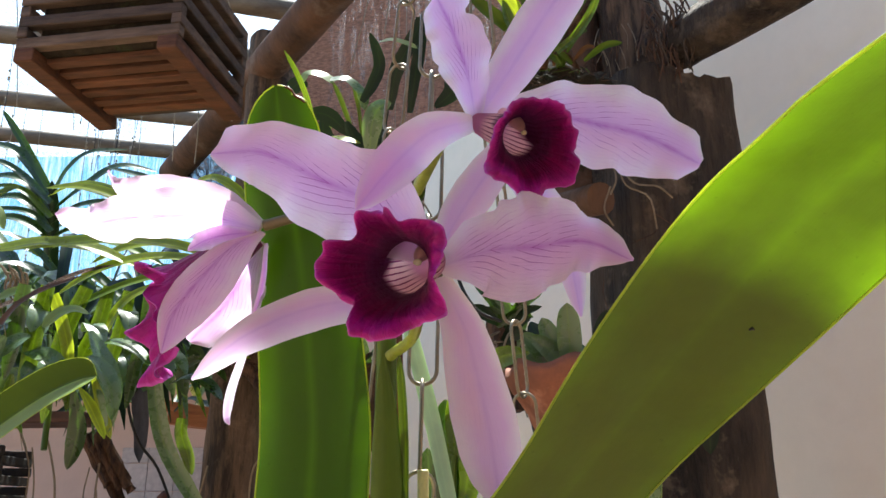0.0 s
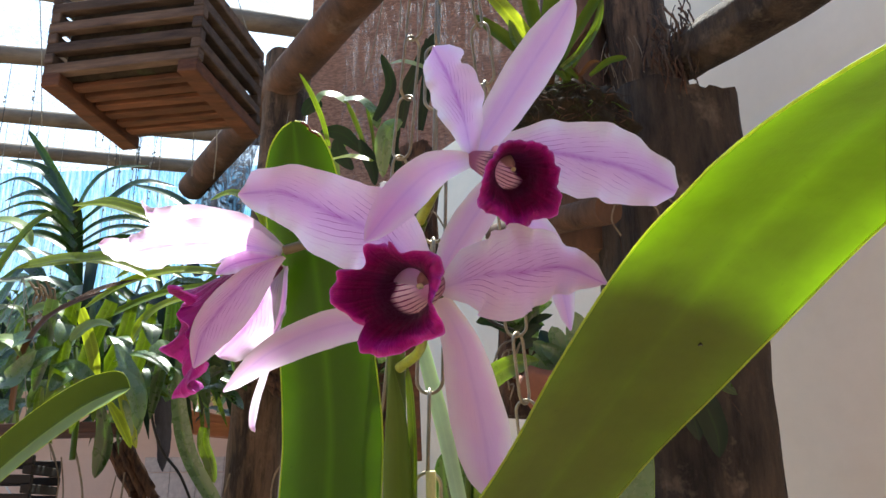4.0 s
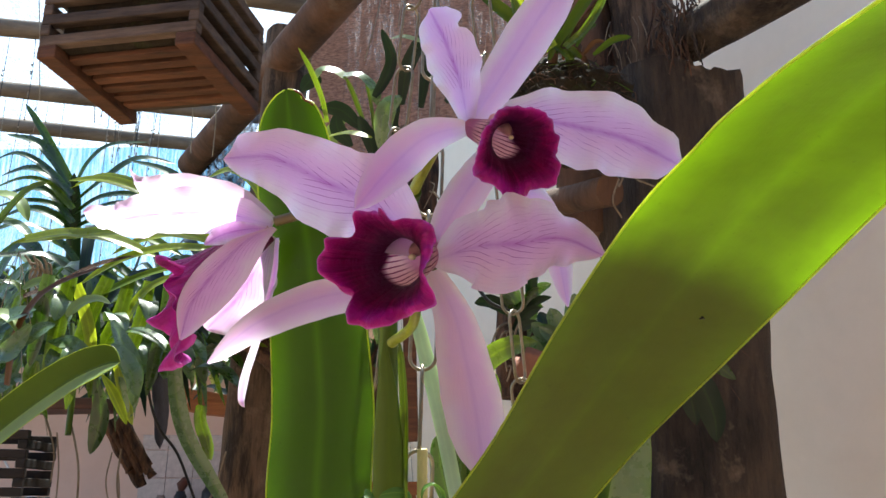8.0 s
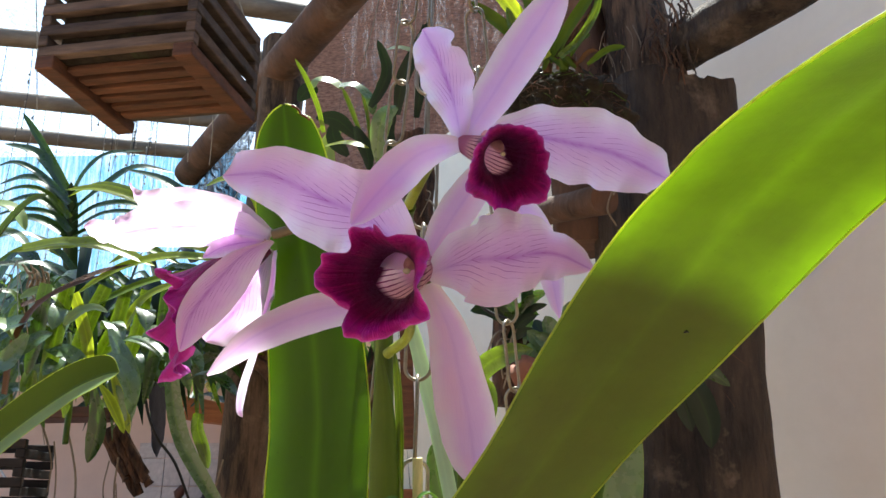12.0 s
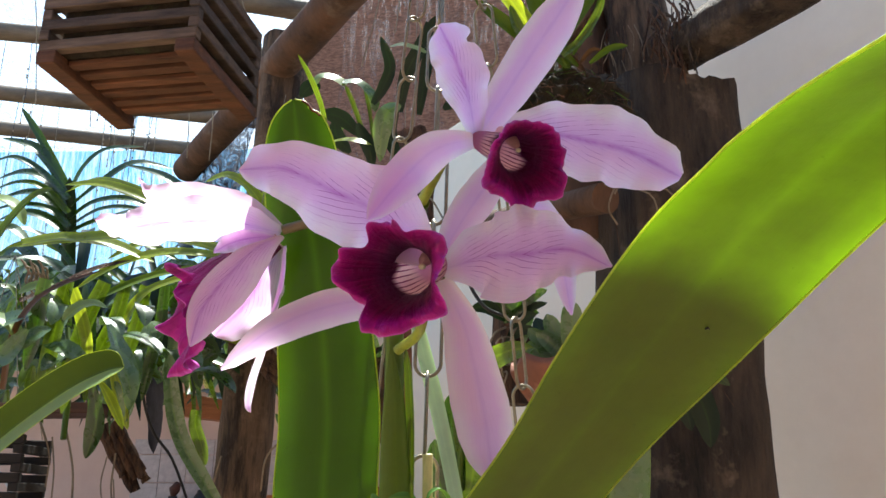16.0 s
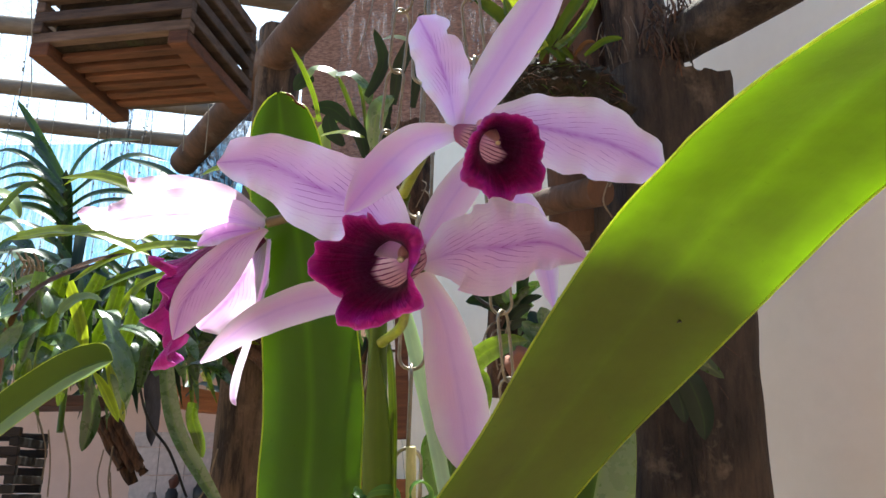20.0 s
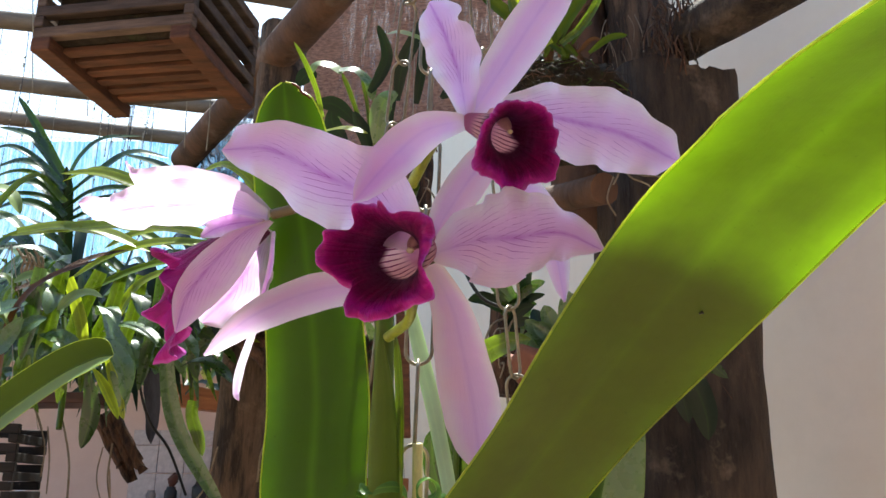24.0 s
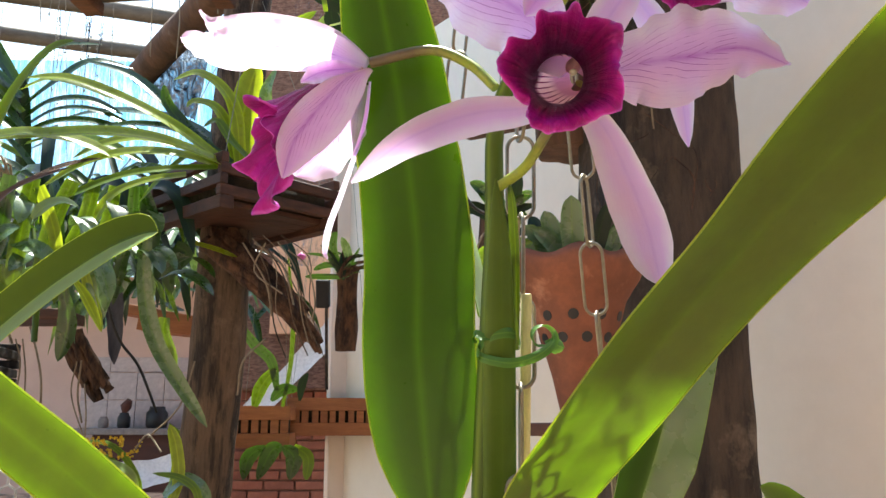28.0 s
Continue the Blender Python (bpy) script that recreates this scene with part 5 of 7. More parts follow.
# ---- mounted plant on the notched post ----
mount = thing("mounted_orchid", (0.24, 1.5, 1.83), "orchid with light green leaves mounted on the post in dark moss", "orchid")
bm = bmesh.new()
bmesh.ops.create_icosphere(bm, subdivisions=5, radius=1)
for v in bm.verts:
    d = v.co.copy()
    k = 1 + 0.22 * noise.noise(d * 2.6) + 0.16 * noise.noise(d * 6) + 0.08 * noise.noise(d * 15)
    v.co = V(0.25 + d.x * 0.138 * k, 1.57 + d.y * 0.12 * k, 1.872 + d.z * 0.108 * k)
part("root_ball", bm, M_MOSS, mount, "dark mossy tangle of roots")
rnd = random.Random(9)
for i in range(240):
    a, e = rnd.uniform(-3.0, -0.1), rnd.uniform(-1.0, 0.8)
    c = V(0.245 + 0.13 * math.cos(a) * math.cos(e), 1.56 + 0.13 * math.sin(a) * math.cos(e), 1.885 + 0.095 * math.sin(e))
    q = c + V(rnd.uniform(-0.04, 0.04), rnd.uniform(-0.02, 0.02), rnd.uniform(-0.04, 0.01))
    part("root", tube(smooth_line([c, c.lerp(q, 0.5) + V(rnd.uniform(-0.012, 0.012), -0.006, rnd.uniform(-0.006, 0.008)), q], 7), rnd.uniform(0.0006, 0.0013), 5), (M_BARK, M_BARK, M_MOSS, M_LEAF_OLIVE, M_MOSS, M_BARK, M_MOSS)[i % 7], mount)
for i, (sp, w, mat) in enumerate((
    ([(0.202, 1.319, 1.886), (0.229, 1.303, 1.936), (0.271, 1.284, 1.997), (0.308, 1.261, 2.068)], 0.022, M_LEAF_OLIVE), ([(0.210, 1.302, 1.873), (0.247, 1.292, 1.905), (0.278, 1.276, 1.955), (0.289, 1.260, 2.005)], 0.016, M_LEAF_MID),
    ([(0.192, 1.319, 1.884), (0.187, 1.300, 1.947), (0.195, 1.277, 2.017), (0.213, 1.252, 2.098)], 0.032, M_LEAF_OLIVE), ([(0.184, 1.303, 1.870), (0.145, 1.268, 1.914), (0.098, 1.241, 1.967), (0.047, 1.225, 2.015)], 0.03, M_LEAF_YELLOW),
    ([(0.176, 1.285, 1.859), (0.133, 1.257, 1.883), (0.087, 1.237, 1.911), (0.041, 1.218, 1.939)], 0.026, M_LEAF_OLIVE), ([(0.195, 1.319, 1.884), (0.165, 1.296, 1.957), (0.144, 1.271, 2.038), (0.134, 1.252, 2.098)], 0.03, M_LEAF_OLIVE),
    ([(0.170, 1.277, 1.851), (0.149, 1.260, 1.873), (0.122, 1.242, 1.896), (0.107, 1.230, 1.935)], 0.022, M_LEAF_MID), ([(0.206, 1.320, 1.881), (0.240, 1.308, 1.921), (0.261, 1.300, 1.947), (0.280, 1.292, 1.972)], 0.013, M_BARK))):
    part("leaf", blade(sp, w, "strap", cup=0.3, fold=0.1, n=18, m=6, seed=i), mat, mount)
for i, sp in enumerate(([(0.356, 1.496, 1.721), (0.371, 1.498, 1.685), (0.416, 1.504, 1.663), (0.434, 1.533, 1.606)], [(0.362, 1.496, 1.721), (0.386, 1.487, 1.686), (0.433, 1.498, 1.685), (0.465, 1.514, 1.666)], [(0.345, 1.493, 1.732), (0.346, 1.485, 1.692), (0.335, 1.493, 1.665)], [(0.367, 1.490, 1.743), (0.403, 1.478, 1.713), (0.442, 1.500, 1.710)], [(0.339, 1.507, 1.688), (0.323, 1.502, 1.638), (0.345, 1.531, 1.612)])):
    part("root", tube(smooth_line(sp, 10), 0.002, 5), M_ROOT, mount)
for i in range(8):
    a = 6.28 * i / 8
    c = V(0.205 + 0.05 * math.cos(a), 1.45, 1.94 + 0.018 * math.sin(a))
    part("bulb", tube([c, c + V(0, -0.004, 0.018), c + V(0, -0.002, 0.04)], [0.009, 0.012, 0.005], 9), M_LEAF_OLIVE if i % 2 else M_LEAF_DEAD, mount)

rnd = random.Random(57)
for i in range(22):
    a, l = rnd.uniform(0.3, 2.9), rnd.uniform(0.04, 0.1)
    c = V(0.215 + rnd.uniform(-0.06, 0.09), 1.43 + rnd.uniform(-0.04, 0.04), 1.93 + rnd.uniform(-0.02, 0.02))
    q = c + V(math.cos(a) * l, -rnd.uniform(0, 0.04), math.sin(a) * l)
    part("sheath", blade([c, c.lerp(q, 0.5) + V(0, -0.008, 0.008), q], rnd.uniform(0.008, 0.018), "leaf", n=10, m=4, cup=0.5, seed=i), (M_LEAF_DEAD, M_BARK, M_LEAF_OLIVE)[i % 3], mount, "dry brown sheath")
for i in range(90):
    c = V(rnd.uniform(0.489, 0.600), rnd.uniform(1.68, 1.76), rnd.uniform(2.123, 2.299))
    q = c + V(rnd.uniform(-0.03, 0.03), rnd.uniform(-0.03, 0.0), -rnd.uniform(0.04, 0.13))
    part("fibre", tube(smooth_line([c, c.lerp(q, 0.5) + V(rnd.uniform(-0.015, 0.015), -0.012, 0), q], 6), rnd.uniform(0.001, 0.0032), 4), (M_LOG_GREY, M_BARK, M_LOG)[i % 3], mount)
rnd = random.Random(41)
for i in range(60):
    a = rnd.uniform(3.6, 5.6)
    c = V(0.5 + 0.11 * math.cos(a), 1.93 + 0.1 * math.sin(a), rnd.uniform(1.98, 2.3))
    q = c + V(rnd.uniform(-0.02, 0.02), rnd.uniform(-0.02, 0.0), -rnd.uniform(0.04, 0.14))
    part("fibre", tube(smooth_line([c, c.lerp(q, 0.5) + V(rnd.uniform(-0.012, 0.012), -0.008, 0), q], 6), rnd.uniform(0.0008, 0.002), 4), M_ROOT if i % 2 else M_BARK, mount)
for i in range(14):
    c = V(rnd.uniform(0.34, 0.62), 1.68, rnd.uniform(1.35, 1.75))
    q = c + V(rnd.uniform(-0.08, 0.08), rnd.uniform(-0.012, 0.0), -rnd.uniform(0.03, 0.16))
    part("root", tube(smooth_line([c, c.lerp(q, 0.4) + V(rnd.uniform(-0.03, 0.03), -0.006, 0), q], 8), rnd.uniform(0.0007, 0.0014), 4), M_BARK, mount)

solid("side_log", log_between((0.343, 1.623, 1.707), (0.115, 2.176, 1.838), 0.036, 0.033, n=18, sides=14, seed=21), M_LOG, "brown log fixed level to the post", "log", kind="structure")

post_plant = thing("post_plant", (0.460, 1.575, 1.327), "dark-leaved orchid growing on the thick post", "orchid")
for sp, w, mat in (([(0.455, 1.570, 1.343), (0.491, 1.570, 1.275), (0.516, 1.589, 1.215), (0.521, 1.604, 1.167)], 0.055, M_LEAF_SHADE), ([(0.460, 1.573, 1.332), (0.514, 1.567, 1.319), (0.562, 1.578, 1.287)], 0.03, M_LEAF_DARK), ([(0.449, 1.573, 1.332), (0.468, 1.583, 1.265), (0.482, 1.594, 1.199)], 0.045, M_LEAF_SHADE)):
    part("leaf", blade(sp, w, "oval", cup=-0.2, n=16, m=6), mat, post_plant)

# bright leaves between the plant and the wall
low = thing("bright_leaf_plant", (0.02, 1.5, 1.0), "bright green broad-leaved plant behind the flowers", "plant")
for i, (sp, w, mat) in enumerate((
    ([(0.02, 1.50, 1.15), (0.024, 1.49, 1.245), (0.06, 1.45, 1.302), (0.105, 1.41, 1.325), (0.15, 1.38, 1.326)], 0.044, M_LEAF_MID),
    ([(0.026, 1.49, 1.285), (0.062, 1.47, 1.272), (0.07, 1.46, 1.235), (0.066, 1.46, 1.195)], 0.04, M_LEAF_MID),
    ([(0.018, 1.52, 1.08), (0.004, 1.51, 1.18), (0.004, 1.50, 1.26)], 0.045, M_LEAF_DARK),
    ([(0.03, 1.53, 1.05), (0.045, 1.52, 1.13), (0.03, 1.51, 1.21)], 0.05, M_LEAF_MID),
    ([(0.01, 1.50, 1.02), (-0.02, 1.48, 1.1), (-0.028, 1.46, 1.17)], 0.04, M_LEAF_DARK))):
    part("leaf", blade(sp, w, "leaf", cup=0.2, fold=0.15, n=18, m=6, seed=i), mat, low)
part("stem", tube(smooth_line([(0.02, 1.5, 1.16), (0.017, 1.51, 1.05), (0.015, 1.53, 0.9)], 8), 0.006, 8), M_STEM, low)

# dark mount with a small orchid on the wall side
clump = thing("bark_mount", (0.1399, 1.78, 1.379), "dark bark mount with grey-green leaves and pale roots", "bark mount")
CL = Vector((0.1399, 1.78, 1.379))
part("bark", log_between(CL + V(0.0, 0, -0.11), CL + V(0.006, 0, 0.12), 0.04, 0.034, n=24, sides=18, rough=0.4, seed=51), M_BARK, clump)
rnd = random.Random(52)
for i in range(14):
    a = rnd.uniform(0.1, 3.0)
    c = CL + V(rnd.uniform(-0.02, 0.03), -0.035, 0.04 + rnd.uniform(-0.03, 0.06))
    q = c + V(math.cos(a) * 0.08, rnd.uniform(-0.05, 0.0), math.sin(a) * 0.1)
    part("leaf", blade([c, c.lerp(q, 0.5) + V(0, -0.01, 0.015), q], rnd.uniform(0.018, 0.032), "oval", n=12, m=6, cup=0.25), (M_LEAF_SHADE, M_LEAF_BLUE, M_LEAF_DARK)[i % 3], clump)
for i in range(8):
    c = CL + V(rnd.uniform(-0.03, 0.03), -0.038, rnd.uniform(-0.05, 0.08))
    q = c + V(rnd.uniform(-0.06, 0.06), -0.01, -rnd.uniform(0.02, 0.1))
    part("root", tube(smooth_line([c, c.lerp(q, 0.4) + V(rnd.uniform(-0.02, 0.02), -0.02, 0.01), q], 8), rnd.uniform(0.0015, 0.003), 5), M_ROOT, clump)
part("hanger_wire", tube([CL + V(0.006, 0, 0.11), CL + V(0.01, 0.01, 0.4), CL + V(0.012, 0.01, 1.0)], 0.0012, 5), M_WIRE, clump)

# ---- plants on the left, near ----
near = thing("left_orchid", (-0.52, 0.74, 0.9), "orchid with thick folded leaves hanging beside the path", "orchid")
# lower half of the fold takes the paler, sunlit colour
part("leaf", blade([(-0.574, 0.786, 0.983), (-0.492, 0.763, 1.072), (-0.431, 0.753, 1.128), (-0.374, 0.745, 1.169), (-0.338, 0.740, 1.186), (-0.319, 0.738, 1.190)], 0.048, "round", face=(0.1, -0.85, 0.5), fold=0.36, cup=0.05, n=40, m=12, rim=0.0003, split=2), [M_LEAF_OLIVE, M_MARGIN, M_LEAF_PALE], near, "thick folded leaf, pale beneath with sunlight put into its colour")
part("leaf", blade([(-0.504, 0.740, 1.182), (-0.476, 0.727, 1.261), (-0.453, 0.719, 1.317), (-0.424, 0.710, 1.353), (-0.400, 0.706, 1.365)], 0.021, "leaf", face=(-0.3, -0.8, 0.6), fold=0.4, n=30, m=8), M_LEAF, near)
part("stem", tube(smooth_line([(-0.52, 0.74, 0.9), (-0.567, 0.788, 0.998), (-0.585, 0.808, 0.935)], 8), 0.008, 8), M_STEM, near)

# ---- strap-leaved plants in and round the dark basket ----
def bunch(name, at, label, leaves, category="orchid", group=""):
    ob = thing(name, at, label, category, group)
    for i, (sp, w, mat, kw) in enumerate(leaves):
        part("leaf", blade(sp, w, kw.pop("prof", "strap"), n=20, m=6, seed=i, **kw), mat, ob)
    return ob


UPF = (0, -0.75, 0.65)
bunch("strap_orchid", (-0.55, 2.33, 1.62), "orchid with long yellow-green strap leaves filling a slat basket", [
    ([(-0.569, 2.130, 1.699), (-0.693, 2.069, 1.783), (-0.821, 2.014, 1.837), (-0.954, 1.992, 1.879), (-1.055, 1.979, 1.874)], 0.048, M_LEAF_YELLOW, dict(face=UPF, fold=0.25)),
    ([(-0.587, 2.226, 1.733), (-0.686, 2.214, 1.820), (-0.782, 2.218, 1.923), (-0.892, 2.238, 2.008), (-1.040, 2.286, 2.066)], 0.036, M_LEAF_DARK, dict(face=UPF, fold=0.25)),
    ([(-0.572, 2.130, 1.699), (-0.670, 2.107, 1.737), (-0.779, 2.090, 1.756), (-0.878, 2.080, 1.734), (-0.953, 2.073, 1.691)], 0.043, M_LEAF_YELLOW, dict(face=UPF, fold=0.25)),
    ([(-0.570, 2.083, 1.677), (-0.663, 2.035, 1.692), (-0.773, 1.992, 1.683), (-0.876, 1.956, 1.639), (-0.979, 1.957, 1.571)], 0.041, M_LEAF_YELLOW, dict(face=UPF, fold=0.3)),
    ([(-0.571, 2.055, 1.665), (-0.687, 2.025, 1.650), (-0.797, 1.997, 1.620), (-0.903, 1.974, 1.563), (-1.019, 1.975, 1.495)], 0.032, M_LEAF_BG, dict(face=UPF, fold=0.3)),
    ([(-0.535, 2.272, 1.745), (-0.550, 2.248, 1.862), (-0.535, 2.228, 1.951), (-0.509, 2.208, 2.038)], 0.084, M_LEAF_YELLOW, dict(face=(0.2, -1, 0), cup=0.2)),
    ([(-0.546, 2.224, 1.733), (-0.556, 2.177, 1.861), (-0.594, 2.144, 1.931), (-0.660, 2.130, 1.966), (-0.723, 2.129, 1.943)], 0.042, M_LEAF_YELLOW, dict(face=UPF, fold=0.2)),
    ([(-0.565, 2.273, 1.748), (-0.591, 2.254, 1.846), (-0.631, 2.233, 1.907), (-0.687, 2.224, 1.919), (-0.711, 2.229, 1.903)], 0.038, M_LEAF_YELLOW, dict(face=UPF, fold=0.2)),
    ([(-0.571, 2.225, 1.733), (-0.677, 2.215, 1.812), (-0.752, 2.203, 1.891), (-0.769, 2.190, 1.955)], 0.035, M_LEAF_DARK, dict(face=UPF, fold=0.2)),
    ([(-0.588, 2.323, 1.760), (-0.719, 2.404, 1.898), (-0.910, 2.499, 1.987), (-1.132, 2.607, 2.024), (-1.367, 2.728, 2.002)], 0.042, M_LEAF_DARK, dict(face=UPF, fold=0.2)),
    ([(-0.588, 2.324, 1.757), (-0.755, 2.408, 1.889), (-0.965, 2.510, 1.951), (-1.207, 2.628, 1.949), (-1.382, 2.698, 1.909)], 0.04, M_LEAF_DARK, dict(face=UPF, fold=0.2)),
    ([(-0.653, 2.064, 1.647), (-0.751, 2.054, 1.627), (-0.832, 2.047, 1.585), (-0.875, 2.045, 1.508), (-0.893, 2.060, 1.444)], 0.034, M_LEAF_YELLOW, dict(face=UPF, fold=0.2)),
    ([(-0.569, 2.176, 1.725), (-0.633, 2.143, 1.751), (-0.715, 2.122, 1.680), (-0.792, 2.127, 1.584)], 0.022, M_LEAF_BG, dict(face=UPF, fold=0.2)),
    ([(-0.473, 2.220, 1.730), (-0.462, 2.199, 1.828), (-0.476, 2.179, 1.924), (-0.445, 2.161, 2.003)], 0.04, M_LEAF_BLUE, dict(face=UPF, cup=0.2)),
    ([(-0.506, 2.222, 1.730), (-0.564, 2.173, 1.783), (-0.602, 2.155, 1.834), (-0.639, 2.151, 1.815)], 0.03, M_LEAF_BG, dict(face=UPF, fold=0.2)),
    ([(-0.392, 2.218, 1.717), (-0.328, 2.207, 1.749), (-0.263, 2.202, 1.757), (-0.197, 2.206, 1.718)], 0.03, M_LEAF_BLUE, dict(face=UPF, fold=0.2)),
    ([(-0.563, 2.081, 1.686), (-0.694, 1.981, 1.712), (-0.835, 1.938, 1.715), (-0.981, 1.901, 1.691), (-1.119, 1.864, 1.660)], 0.054, M_LEAF_YELLOW, dict(face=UPF, fold=0.25)),
])

bunch("vanda_orchid", (-1.2, 2.66, 1.1), "tall dark strap-leaved orchid with leaves in two rows", [
    ([(-1.328, 2.520, 2.067), (-1.381, 2.494, 2.148), (-1.448, 2.474, 2.212), (-1.553, 2.465, 2.239)], 0.045, M_LEAF_DARK, dict(face=UPF, fold=0.25)),
    ([(-1.328, 2.534, 2.021), (-1.400, 2.508, 2.103), (-1.477, 2.501, 2.127), (-1.572, 2.508, 2.103)], 0.045, M_LEAF_DARK, dict(face=UPF, fold=0.25)),
    ([(-1.328, 2.549, 1.976), (-1.400, 2.527, 2.043), (-1.467, 2.522, 2.061), (-1.572, 2.530, 2.036)], 0.045, M_LEAF_DARK, dict(face=UPF, fold=0.25)),
    ([(-1.328, 2.563, 1.930), (-1.400, 2.549, 1.976), (-1.477, 2.543, 1.994), (-1.572, 2.552, 1.967)], 0.045, M_LEAF_DARK, dict(face=UPF, fold=0.25)),
    ([(-1.296, 2.473, 2.048), (-1.183, 2.417, 2.060), (-1.052, 2.377, 2.020), (-0.952, 2.342, 1.965)], 0.05, M_LEAF_YELLOW, dict(face=UPF, fold=0.25)),
    ([(-1.320, 2.537, 2.012), (-1.210, 2.511, 2.094), (-1.115, 2.537, 2.178), (-0.997, 2.589, 2.179)], 0.04, M_LEAF_DARK, dict(face=UPF, fold=0.25)),
    ([(-1.320, 2.549, 1.976), (-1.229, 2.531, 2.030), (-1.114, 2.529, 2.039), (-1.000, 2.543, 1.994)], 0.04, M_LEAF_DARK, dict(face=UPF, fold=0.25)),
    ([(-1.320, 2.563, 1.930), (-1.210, 2.550, 1.970), (-1.076, 2.552, 1.967), (-0.923, 2.569, 1.912)], 0.04, M_LEAF_DARK, dict(face=UPF, fold=0.25)),
    ([(-1.311, 2.555, 1.888), (-1.165, 2.471, 1.890), (-0.996, 2.381, 1.842), (-0.855, 2.352, 1.769)], 0.04, M_LEAF_BG, dict(face=UPF, fold=0.25)),
    ([(-1.309, 2.538, 1.843), (-1.367, 2.479, 1.864), (-1.413, 2.434, 1.840), (-1.473, 2.400, 1.783)], 0.045, M_LEAF_BG, dict(face=UPF, fold=0.25)),
    ([(-1.330, 2.539, 2.074), (-1.392, 2.504, 2.184), (-1.449, 2.475, 2.276), (-1.497, 2.452, 2.349)], 0.028, M_LEAF_DARK, dict(face=UPF, fold=0.25)),
    ([(-1.305, 2.491, 2.025), (-1.399, 2.463, 2.115), (-1.492, 2.449, 2.160), (-1.586, 2.457, 2.133)], 0.03, M_LEAF_DARK, dict(face=UPF, fold=0.25)),
    ([(-1.305, 2.505, 1.980), (-1.389, 2.480, 2.061), (-1.474, 2.474, 2.079), (-1.586, 2.485, 2.043)], 0.03, M_LEAF_MID, dict(face=UPF, fold=0.25)),
    ([(-1.340, 2.560, 2.072), (-1.286, 2.531, 2.164), (-1.217, 2.532, 2.228), (-1.096, 2.566, 2.254)], 0.03, M_LEAF_DARK, dict(face=UPF, fold=0.25)),
    ([(-1.330, 2.576, 1.955), (-1.219, 2.558, 2.013), (-1.094, 2.558, 2.013), (-0.950, 2.576, 1.955)], 0.03, M_LEAF_DARK, dict(face=UPF, fold=0.25)),
    ([(-1.305, 2.519, 1.935), (-1.370, 2.501, 1.993), (-1.474, 2.497, 2.007), (-1.586, 2.505, 1.980)], 0.03, M_LEAF_DARK, dict(face=UPF, fold=0.25)),
    ([(-1.328, 2.666, 1.603), (-1.328, 2.597, 1.821), (-1.324, 2.540, 2.003), (-1.320, 2.506, 2.112)], 0.05, M_LEAF_SHADE, dict(face=(0.2, -1, 0), cup=-0.5)),
])

